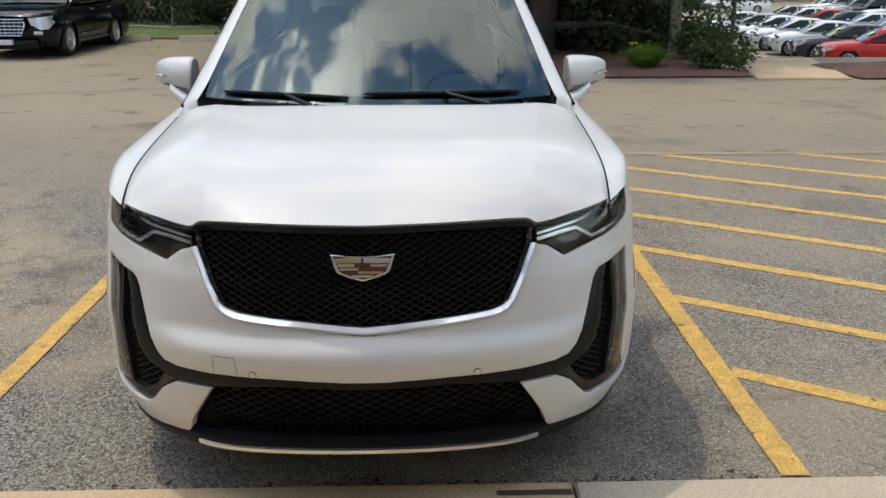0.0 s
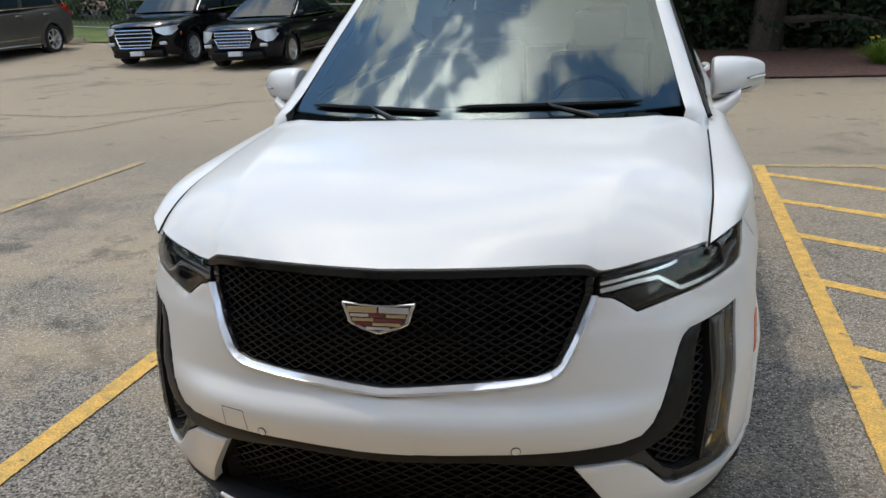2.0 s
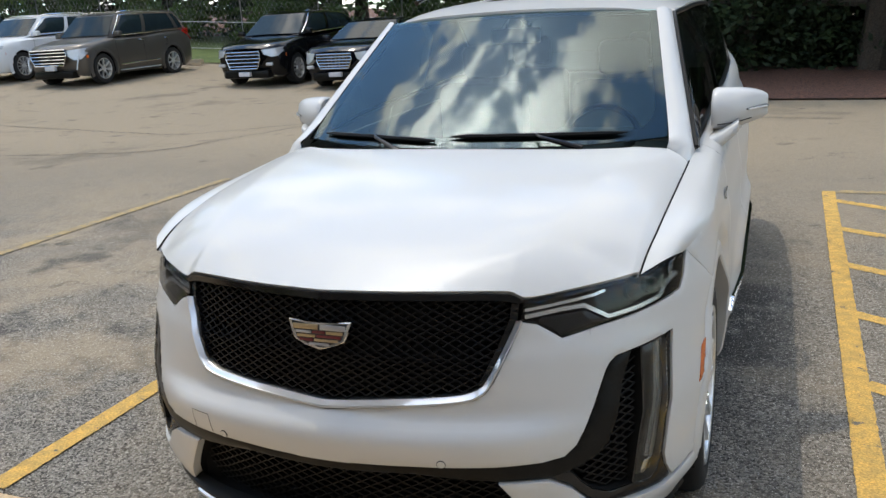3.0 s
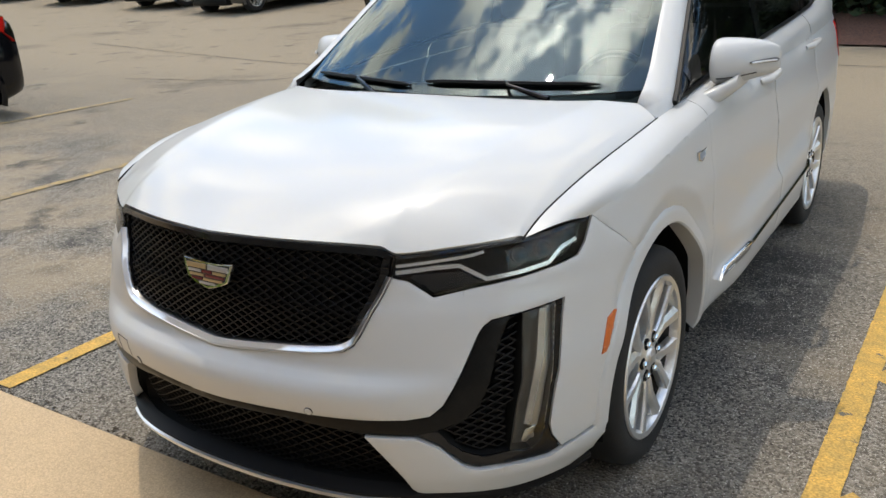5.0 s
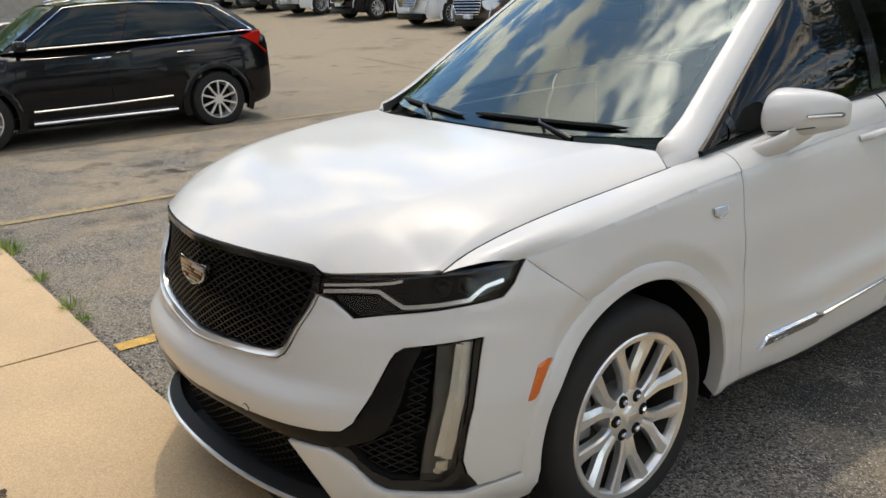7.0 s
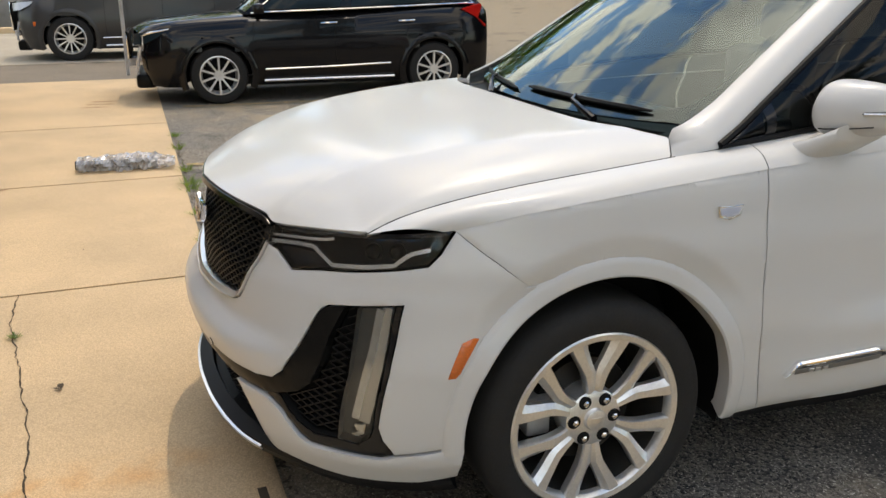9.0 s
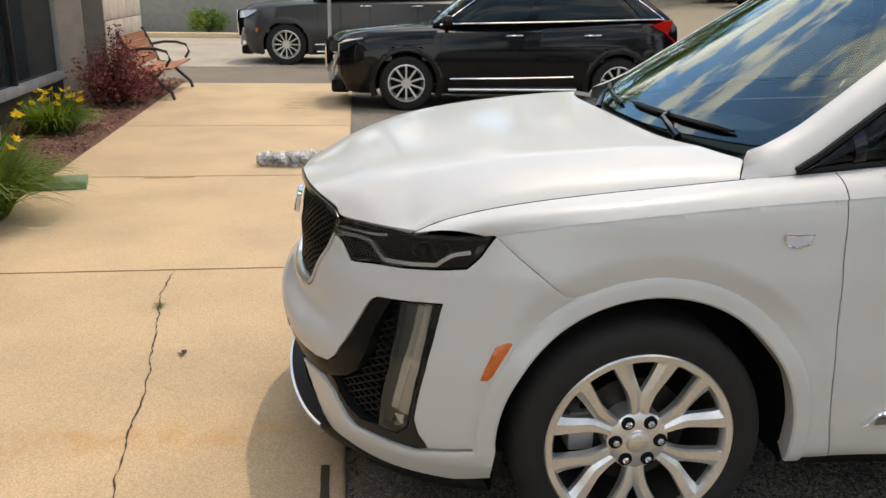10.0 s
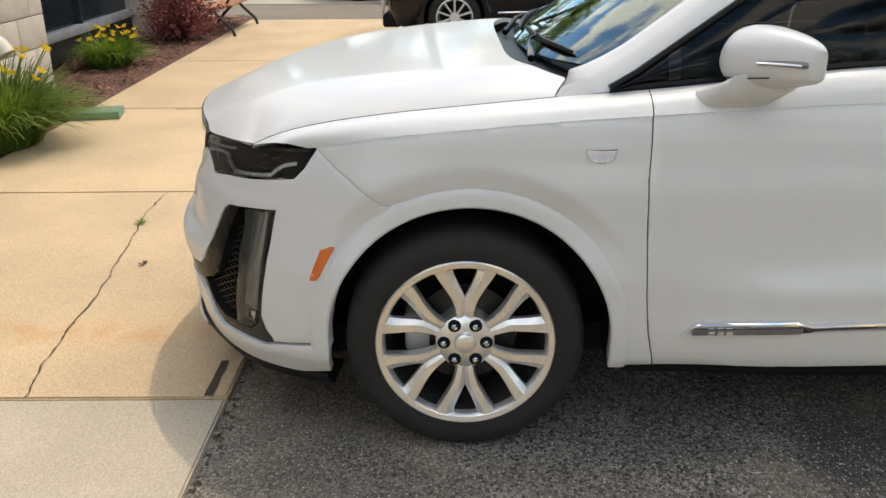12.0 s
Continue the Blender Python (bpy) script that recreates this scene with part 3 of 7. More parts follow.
def shell(s, z, out=0.0):
    """The car's skin: s runs from the prow (0) round the corner (1) to the door line (2); out: metres off the skin."""
    if s < 0:
        p = shell(-s, z, out)
        p[0] = -p[0]
        return p
    a = HALF(z)
    k = smooth01((s - 0.26) / 0.24)
    n = NOSE(z) * (1 - k) + CORNER(z) * k
    t = min(max(s, 0), 1) * math.pi / 2
    x = a * math.sin(t) ** (2 / BOW)
    y = n + DEEP * (1 - math.cos(t) ** (2 / BOW))
    y -= (0.014 + 0.040 * smooth01((z - 0.68) / 0.2)) * max(0, 1 - x / 0.62)
    if s > 1:
        y0 = n + DEEP
        y = y0 + (s - 1) * (END - y0)
        x -= 0.10 * max(0.0, (y - 2.7) / 1.3) ** 2
        # the doors swell out to a crisp low crease
        h = min(1.0, max(0.0, (.552 + .045 * (y - .6) + .08 - z) / .08))
        x += 0.032 * smooth01((y - .57) / .50) * h ** 1.5 * (1 - smooth01((y - 2.2) / .3)) - .010 * max(0.0, (.44 - z) / .15)
    if s > 0.85 and z > 0.5:
        # the flank steps in over the wheel arch
        d = math.hypot(y - AX, z - AZ)
        x -= 0.021 * smooth01((z - 0.60) / 0.2) * min(1.0, max(0.0, (.550 - d) / .060))
    r = max(0.0, (-.30 - y) / .70)
    p = np.array((x + x * (.0092 + r * (.0343 - .0393 * z)), y + r * (-.0207 + .024 * z) + r * r * (-.0257 - .0044 * z), z + .0026 * z + r * (-.0424 + .0699 * z) + r * r * (.049 - .0574 * z)))
    if out:
        e = 1e-3
        du = shell(max(s, 1e-3) + e, z) - shell(max(s, 1e-3) - e, z)
        dv = shell(max(s,1e-3), z + e) - shell(max(s,1e-3), z - e)
        k = np.cross(du, dv)
        p = p + k / np.linalg.norm(k) * out
    return p


def along(y, z):
    """The place s on the shell that lies at y."""
    y0 = CORNER(z) + DEEP
    if y >= y0:
        return 1 + (y - y0) / (END - y0)
    return math.acos(min(1, max(0, 1 - (y - CORNER(z)) / DEEP)) ** (BOW / 2)) * 2 / math.pi


def across(x, z):
    """The place s on the shell's front that lies at x."""
    return math.copysign(math.asin(min(1, abs(x) / HALF(z)) ** (BOW / 2)) * 2 / math.pi, x)


def inside(p, poly):
    hit = False
    for (x0, y0), (x1, y1) in zip(poly, poly[1:] + poly[:1]):
        if (y0 > p[1]) != (y1 > p[1]) and p[0] < (x1 - x0) * (p[1] - y0) / (y1 - y0) + x0:
            hit = not hit
    return hit


def dense(poly, step=0.022):
    out = []
    for a, b in zip(poly, poly[1:] + poly[:1]):
        n = max(1, int(math.hypot(b[0] - a[0], b[1] - a[1]) / step))
        out += [(a[0] + (b[0] - a[0]) * k / n, a[1] + (b[1] - a[1]) * k / n) for k in range(n)]
    return out


def rounded(poly, cut=0.012):
    """The same outline with its corners eased."""
    out = []
    for a, b, c in zip(poly[-1:] + poly[:-1], poly, poly[1:] + poly[:1]):
        for q in (a, c):
            d = math.hypot(q[0] - b[0], q[1] - b[1])
            k = min(0.33, cut / max(d, 1e-6))
            out.append((b[0] + (q[0] - b[0]) * k, b[1] + (q[1] - b[1]) * k))
    return out


def both(half):
    """An outline from the centre round and back to the centre, closed on the other side too."""
    return half + [(-s, z) for s, z in half[::-1] if s > 1e-6]


def skin(bm, poly, out=0.0, depth=0.012, step=0.02, flip=False, roll=0.0025):
    """Adds to bm the piece of the shell inside an outline, with a turned-in edge."""
    edge = dense(poly, step)
    xs, zs = [p[0] for p in edge], [p[1] for p in edge]
    pts = list(edge)
    i0, i1 = math.ceil(min(xs) / step), math.floor(max(xs) / step)
    for i in range(i0, i1 + 1):
        for j in range(math.ceil(min(zs) / step), math.floor(max(zs) / step) + 1):
            p = (i * step, j * step)
            if inside(p, poly):
                pts.append(p)
    v2, _, f2, *_ = geometry.delaunay_2d_cdt([Vector(p) for p in pts], [], [list(range(len(edge)))], 1, 1e-5)
    sign = -1 if flip else 1
    rim = set()
    count = {}
    for f in f2:
        for a, b in zip(f, f[1:] + f[:1]):
            k = (min(a, b), max(a, b))
            count[k] = count.get(k, 0) + 1
    border = [k for k, c in count.items() if c == 1]
    for k in border:
        rim.update(k)
    top, low = {}, {}
    for i, p in enumerate(v2):
        q = shell(p[0], p[1], out - (roll if i in rim else 0))
        top[i] = bm.verts.new((sign * q[0], q[1], q[2]))
        if i in rim and depth:
            q = shell(p[0], p[1], out - depth)
            low[i] = bm.verts.new((sign * q[0], q[1], q[2]))
    for f in f2:
        if len(set(f)) > 2:
            try:
                bm.faces.new([top[i] for i in f])
            except ValueError:
                pass
    if depth:
        for a, b in border:
            bm.faces.new((top[a], top[b], low[b], low[a]))
    return bm


def wire(bm, pts, width, depth):
    """A flat bar along points of the shell: (s, z, out)."""
    rows = []
    for i, (s, z, o) in enumerate(pts):
        c, n = Vector(shell(s, z, o)), Vector(shell(s, z, o + 0.01))
        n = (n - c).normalized()
        a, b = pts[max(i - 1, 0)], pts[min(i + 1, len(pts) - 1)]
        d = (Vector(shell(*b)) - Vector(shell(*a))).normalized()
        w = d.cross(n).normalized() * width / 2
        rows.append([bm.verts.new(c + w - n * depth), bm.verts.new(c + w), bm.verts.new(c - w), bm.verts.new(c - w - n * depth)])
    for r0, r1 in zip(rows, rows[1:]):
        for k in range(3):
            bm.faces.new((r0[k], r0[k + 1], r1[k + 1], r1[k]))
    return bm


def eased(path, times=2):
    """The same path with its bends cut round; the ends stay."""
    for _ in range(times):
        out = [path[0]]
        for a, b in zip(path, path[1:]):
            out += [(a[0] * .75 + b[0] * .25, a[1] * .75 + b[1] * .25), (a[0] * .25 + b[0] * .75, a[1] * .25 + b[1] * .75)]
        path = out + [path[-1]]
    return path


def ribbon(bm, one, two, profile):
    """A moulded strip between two paths on the shell; profile: (share of the way across, metres off the skin)."""
    one, two = eased(one), eased(two)
    one, two = [(-s, z) for s, z in one[:0:-1]] + one, [(-s, z) for s, z in two[:0:-1]] + two
    rows = []
    for a, b in zip(one, two):
        rows.append([bm.verts.new(shell(a[0] + (b[0] - a[0]) * w, a[1] + (b[1] - a[1]) * w, o)) for w, o in profile])
    for r0, r1 in zip(rows, rows[1:]):
        for j in range(len(profile) - 1):
            bm.faces.new((r0[j], r0[j + 1], r1[j + 1], r1[j]))
    return bm


def lattice(bm, poly, xlim, zlim, dx, dz, out, width=0.005, depth=0.014, flip=1):
    """Crossing bars in diamonds over the outline."""
    for sign in (1, -1):
        k0 = int((xlim[1] - xlim[0] + (zlim[1] - zlim[0]) * dx / dz) / dx) + 2
        for k in range(-k0, k0 + 1):
            run = []
            steps = int((zlim[1] - zlim[0]) / (dz / 2)) + 1
            for i in range(steps + 1):
                z = zlim[0] + i * dz / 2
                x = k * dx + sign * (z - zlim[0]) * dx / dz
                s = across(x, z) if abs(x) < 0.95 else 9
                ok = xlim[0] <= x <= xlim[1] and inside((s, z), poly)
                if ok:
                    run.append((s, z, out + 0.004 * math.sin(math.pi * i)))
                if (not ok or i == steps) and len(run) > 1:
                    wire(bm, run, width, depth)
                if not ok:
                    run = []
    return bm


suv = thing("suv", "pearl white SUV with black mesh grille, parked nose to the sidewalk", "car")

# outlines on the shell, half of each
GRILLE = [(0, .960), (.161, .958), (.287, .950), (.312, .930), (.299, .880), (.277, .815), (.249, .737), (.237, .714), (.217, .700), (.19, .692), (.08, .677), (0, .660)]
FRAME = [(.306, .878), (.281, .802), (.254, .726), (.240, .698), (.222, .682), (.195, .673), (.08, .655), (0, .637)]
LIGHT = [(.311, .930), (.436, .944), (.569, .957), (.658, .967), (.744, .982), (.726, .922), (.703, .890), (.648, .877), (.567, .862), (.458, .846), (.386, .829), (.337, .869), (.301, .873)]
LIGHT_LOW = [(.307, .874), (.336, .865), (.385, .824), (.458, .841), (.567, .857), (.648, .872), (.707, .886), (.731, .920), (.751, .979)]
BEZEL_IN = [(.398, .520), (.424, .548), (.441, .592), (.488, .728), (.498, .747), (.514, .758)]
STRIP_TOP = [(0, .494), (.119, .503), (.272, .505), (.35, .509)]
STRIP_LOW = [(.36, .459), (.260, .459), (.119, .478), (0, .470)]
BEZEL_OUT = [(.677, .782), (.674, .60), (.664, .50), (.657, .439), (.665, .40), (.690, .354)]
ARCH_R, LIP_R = 0.431, 0.480


def arc(r, a0, a1, n, cy=AX, cz=AZ):
    """Points of the shell on a circle round a wheel; angles in degrees, 0 to the rear, 90 up."""
    out = []
    for k in range(n + 1):
        a = radians(a0 + (a1 - a0) * k / n)
        y, z = cy + r * math.cos(a), cz + r * math.sin(a)
        out.append((along(y, z), z))
    return out


# hood: a crowned sheet from the grille and lamps back to the cowl
HOODC = pchip([-1.05, -.98, -.90, -.78, -.52, -.16, .12, .38], [.973, .986, 1.013, 1.058, 1.118, 1.164, 1.183, 1.190])
FRONTZ = pchip([0, .16, .287, .316, .43, .578], [.966, .964, .956, .938, .950, .964])
GAPX = pchip([-.64, -.4, 0, .275], [.804, .826, .841, .848])
GAPZ = pchip([-.64, -.56, -.41, -.2, .03, .275], [.971, 1.007, 1.045, 1.075, 1.098, 1.121])


def hood_z(x, y):
    """Height of the hood: a flat crown, a crease that runs out to the pillars, and a facet falling from it to the gap."""
    g = min(1.0, x / GAPX(max(y, -.64)))
    zc, zg = HOODC(y), GAPZ(max(y, -.64))
    edge = .535 + .145 * smooth01((y + .95) / 1.35)
    w = (x - edge) / .007
    fold = .007 * (w if w > 20 else math.log1p(math.exp(w)))
    fall = fold / max(.05, GAPX(max(y, -.64)) - edge)
    k = .50 * smooth01((y + .98) / .42)
    return zc - (zc - zg) * (.09 * g ** 2 + k * fall + (.91 - k) * g ** 18)


def hood_rear(a):
    """How far back the hood's rear edge lies, a from its middle (0) to its side (1)."""
    return 0.145 + 0.160 * min(1, a / 0.909) ** 6 - 0.045 * max(0, a - 0.909) / 0.091


def hood_fn(u, v):
    w = 2 * u - 1
    a = abs(w)
    f = shell(0.578 * a ** 1.12, FRONTZ(0.578 * a ** 1.12), 0.003)
    yr = hood_rear(a)
    x = f[0] + (0.848 * a - f[0]) * v
    y = f[1] + (yr - f[1]) * v
    if a > 0.98:
        x = x + (GAPX(y) - x) * (a - 0.98) / 0.02
    z = hood_z(x, y) + (f[2] - hood_z(f[0], f[1])) * (1 - v) ** 9
    return (math.copysign(x, w), y, z)


sheet("hood", hood_fn, 168, 64, M_WHITE, suv, "pearl white hood with two long creases", thick=0.018, smooth=50)

# front bumper, upper and lower
upper = [(0, .635)] + [(s + .001, z - .002) for s, z in FRAME[::-1][1:]] + LIGHT_LOW + [(.842, .90), (.915, .826)]
upper += arc(LIP_R, 113, 178, 22)[1:] + [(along(-.47, .376), .376), (.694, .358)] + [(s + .004, z) for s, z in BEZEL_OUT[::-1]] + [(.680, .787)]
upper += [(.511, .762)] + [(s - .004, z) for s, z in BEZEL_IN[::-1][1:]] + [(s, z + .003) for s, z in STRIP_TOP[::-1]]
bm = bmesh.new()
skin(bm, both(upper), step=0.0135)
bumper = part("front_bumper", bm, M_WHITE, suv)
wing = [(.264, .454), (.36, .453), (.407, .421), (.456, .360), (.484, .346), (.66, .337), (.692, .349), (along(-.465, .370), .370)]
wing += [(along(AX - ARCH_R + .002, .370), .370), (along(-.418, .268), .268), (.70, .240), (.50, .242), (.375, .256), (.350, .284)]
for flip in (False, True):
    bm = bmesh.new()
    skin(bm, wing, out=0.004, depth=0.03, step=0.018, flip=flip)
    part("bumper_corner", bm, M_WHITE, suv)
for flip in (False, True):
    bm = bmesh.new()
    rows = []
    for k in range(75):
        row = []
        for rr, o in ((ARCH_R + .004, -.055), (ARCH_R, .002), (ARCH_R + .006, .0075), (LIP_R - .010, .0075), (LIP_R + .002, .0050), (LIP_R + .011, -.004)):
            if k <= 66:
                ang = radians(184 - 184 * k / 66)
                y, z = AX + rr * math.cos(ang), AZ + rr * math.sin(ang)
            else:
                y, z = AX + rr, AZ - (AZ - .298) * (k - 66) / 8
            q = shell(along(y, z), z, o)
            row.append(bm.verts.new((-q[0] if flip else q[0], q[1], q[2])))
        rows.append(row)
    for r0, r1 in zip(rows, rows[1:]):
        for j in range(5):
            bm.faces.new((r0[j], r0[j + 1], r1[j + 1], r1[j]))
    skin(bm, [(.885, .80), (.885, .85), (.945, .86), (.955, .81)], out=-0.006, depth=0, step=0.02, flip=flip)
    part("wheel_arch_lip", bm, M_WHITE, suv)

# grille: dark void, diamond mesh, gloss bar above, chrome frame below
bm = bmesh.new()
skin(bm, both([(s, z) for s, z in GRILLE]), out=-0.07, depth=0.0, step=0.03)
part("grille_backing", bm, M_VOID, suv)
bm = bmesh.new()
lattice(bm, both(GRILLE), (-.62, .62), (.655, .957), 0.0385, 0.0215, -0.018, width=0.0042)
grille = part("grille_mesh", bm, M_MESH, suv, "gloss black diamond mesh", smooth=0)
bm = bmesh.new()
ribbon(bm, [(0, .961), (.161, .959), (.287, .951), (.313, .930)], [(0, .938), (.16, .938), (.270, .932), (.300, .922)], [(0, -.03), (0, .002), (.12, .007), (.85, .004), (1, -.002), (1, -.04)])
part("grille_bar", bm, M_GLOSSBLACK, suv, "gloss black bar along the hood edge")
corner = [(.305, .925), (.299, .880), (.275, .814), (.248, .737), (.236, .715), (.227, .719), (.241, .754), (.262, .815), (.283, .880), (.290, .923)]
for flip in (False, True):
    bm = bmesh.new()
    skin(bm, corner, out=-0.006, depth=0.04, step=0.015, flip=flip)
    part("grille_edge", bm, M_GLOSSBLACK, suv)
bm = bmesh.new()
ribbon(bm, FRAME[::-1], [(s_ - .003, z) for s_, z in GRILLE[:3:-1]], [(0, -.03), (0, -.001), (.06, .007), (.28, .006), (.32, .004), (.93, -.004), (1, -.008), (1, -.035)])
part("grille_frame", bm, M_CHROME, suv, "satin chrome surround")

# crest on the grille
C0 = Vector((0, -0.976, 0.868))
tilt = Matrix.Translation(C0) @ Matrix.Rotation(radians(80), 4, "X")
bm = bmesh.new()
crest_out = [(-.098, .036), (-.05, .030), (0, .028), (.05, .030), (.098, .036), (.088, .010), (.078, -.020), (.045, -.034), (0, -.047), (-.045, -.034), (-.078, -.020), (-.088, .010)]
prism(bm, crest_out, 0.016, tilt)
bmesh.ops.bevel(bm, geom=bm.edges[:], offset=0.003, segments=2, affect="EDGES")
badge = part("badge", bm, M_BRIGHT, suv, "chrome crest with gold and red bars")
bm = bmesh.new()
prism(bm, [(x * .88, y * .84) for x, y in crest_out], 0.001, tilt @ Matrix.Translation((0, 0, 0.0158)))
part("crest_field", bm, M_CABIN, badge, "dark ground between the bars")
bars = [(M_CREST_GOLD, -.080, .009, -.003, .0235), (M_CREST_SILVER, .003, .009, .080, .0235), (M_CREST_SILVER, -.073, -.002, -.024, .006), (M_CREST_RED, -.020, -.002, .018, .006), (M_CREST_GOLD, .022, -.002, .072, .006),
        (M_CREST_GOLD, -.068, -.013, -.012, -.005), (M_CREST_RED, -.008, -.013, .066, -.005), (M_CREST_RED, -.060, -.0235, -.018, -.016), (M_CREST_GOLD, -.014, -.0235, .058, -.016), (M_CREST_SILVER, -.030, -.034, .030, -.027)]
for m_, x0, y0, x1, y1 in bars:
    bm = bmesh.new()
    box(bm, (x0, y0, .0160), (x1, y1, .0195), 0.0008, tilt)
    part("enamel_bar", bm, m_, badge)

# headlamps
GUIDE_A = [(.314, .904), (.36, .910), (.41, .917), (.464, .925), (.488, .932)]
GUIDE_B = [(.313, .887), (.386, .898), (.436, .901), (.466, .880), (.491, .863), (.57, .872), (.634, .884), (.653, .904), (.67, .918), (.707, .931)]


def on(path, out, n=4):
    pts = []
    for a, b in zip(path, path[1:]):
        pts += [(a[0] + (b[0] - a[0]) * k / n, a[1] + (b[1] - a[1]) * k / n, out) for k in range(n)]
    return pts + [(*path[-1], out)]


def mirror_x(bm):
    for v in bm.verts:
        v.co.x = -v.co.x
    return bm


for flip in (False, True):
    bm = bmesh.new()
    skin(bm, LIGHT, out=-0.045, depth=-0.040, step=0.02, flip=flip)
    lamp = part("headlamp", bm, M_VOID, suv, "dark slanted headlamp")
    bm = bmesh.new()
    skin(bm, LIGHT, out=0.001, depth=0.006, step=0.018, flip=flip, roll=0.003)
    part("lens", bm, M_LENS, lamp, "clear headlamp cover").visible_shadow = False
    bm = bmesh.new()
    skin(bm, LIGHT[:5] + [(.735, .968), (.66, .956), (.57, .945), (.43, .933), (.318, .921)], out=-0.004, depth=0.02, step=0.015, flip=flip)
    part("brow", bm, M_GLOSSBLACK, lamp)
    bm = bmesh.new()
    skin(bm, [(.386, .832), (.458, .849), (.56, .864), (.55, .868), (.478, .858), (.44, .886), (.345, .880), (.340, .872)], out=-0.012, depth=0.02, step=0.015, flip=flip)
    part("lower_mask", bm, M_GLOSSBLACK, lamp)
    for path, wd in ((GUIDE_A, 0.008), (GUIDE_B, 0.011)):
        bm = bmesh.new()
        wire(bm, on(path, -0.006), wd, 0.014)
        part("light_guide", mirror_x(bm) if flip else bm, M_LED, lamp, "silvery light guide")
    for s, z in ((.575, .912), (.632, .918)):
        bm = bmesh.new()
        c = Vector(shell(s, z, -0.03))
        k = (Vector(shell(s, z, 0.02)) - c).normalized().to_track_quat("X", "Z").to_matrix().to_4x4()
        lathe(bm, [(0.001, 0.018), (0.012, 0.016), (0.019, 0.008), (0.021, 0.0), (0.024, 0.0), (0.024, -0.02)], "x", 20, Matrix.Translation(c) @ k)
        part("projector", mirror_x(bm) if flip else bm, M_SATIN, lamp)

# black blade across the bumper that runs up into the corner lamp housings
blade = STRIP_TOP + BEZEL_IN + [(.552, .764), (.528, .69), (.513, .60), (.495, .535), (.46, .50), (.405, .474)] + STRIP_LOW
bm = bmesh.new()
skin(bm, both(blade), out=-0.003, depth=0.04, step=0.015)
part("bumper_blade", bm, M_SATIN, suv, "satin black blade along the bumper")
foot = [(.362, .458), (.405, .472), (.43, .433), (.458, .402), (.50, .381), (.563, .384), (.613, .378), (.640, .402), (.649, .435), (.665, .60), (.664, .778)] + BEZEL_OUT + [(.66, .342), (.484, .351), (.458, .366), (.41, .425)]
MESH = [(.548, .757), (.528, .69), (.513, .60), (.495, .535), (.46, .50), (.405, .474), (.43, .435), (.458, .404), (.50, .383), (.562, .386), (.586, .586), (.581, .766)]
LAMP = [(.582, .766), (.658, .779), (.661, .605), (.653, .50), (.645, .430), (.636, .402), (.612, .381), (.563, .387), (.587, .586)]
for flip in (False, True):
    bm = bmesh.new()
    skin(bm, foot, out=-0.006, depth=0.05, step=0.013, flip=flip)
    part("lamp_bezel", bm, M_GLOSSBLACK, suv)
    bm = bmesh.new()
    skin(bm, MESH, out=-0.06, depth=-0.05, step=0.02, flip=flip)
    pocket = part("corner_vent", bm, M_VOID, suv)
    bm = bmesh.new()
    lattice(bm, MESH, (.3, .95), (.36, .77), 0.036, 0.023, -0.026, width=0.0042)
    part("vent_mesh", mirror_x(bm) if flip else bm, M_MESH, pocket, smooth=0)
    bm = bmesh.new()
    skin(bm, LAMP, out=-0.035, depth=-0.03, step=0.015, flip=flip)
    lamp = part("corner_lamp", bm, M_HOUSING, suv, "tall smoked daytime lamp")
    bm = bmesh.new()
    skin(bm, LAMP, out=0.0, depth=0.008, step=0.014, flip=flip, roll=0.004)
    part("lens", bm, M_SMOKE, lamp, "smoky clear cover").visible_shadow = False
    bm = bmesh.new()
    wire(bm, on([(.632, .768), (.630, .64), (.617, .52), (.606, .455)], -0.012, 6), 0.022, 0.012)
    part("light_guide", mirror_x(bm) if flip else bm, M_LED, lamp, "pale vertical light guide")
    bm = bmesh.new()
    wire(bm, on([(.646, .772), (.648, .64), (.636, .50), (.624, .44)], -0.022, 6), 0.030, 0.006)
    part("reflector", mirror_x(bm) if flip else bm, M_CHROME, lamp)
    bm = bmesh.new()
    skin(bm, [(.602, .436), (.630, .440), (.624, .406), (.604, .394), (.592, .404)], out=-0.014, depth=0.01, step=0.012, flip=flip)
    part("bulb_cup", bm, M_BRIGHT, lamp)
    bm = bmesh.new()
    skin(bm, [(.811, .688), (.833, .702), (.842, .699), (.820, .606), (.812, .592), (.797, .591)], out=0.004, depth=0.01, step=0.01, flip=flip)
    part("side_marker", bm, M_AMBER, suv, "amber side marker")

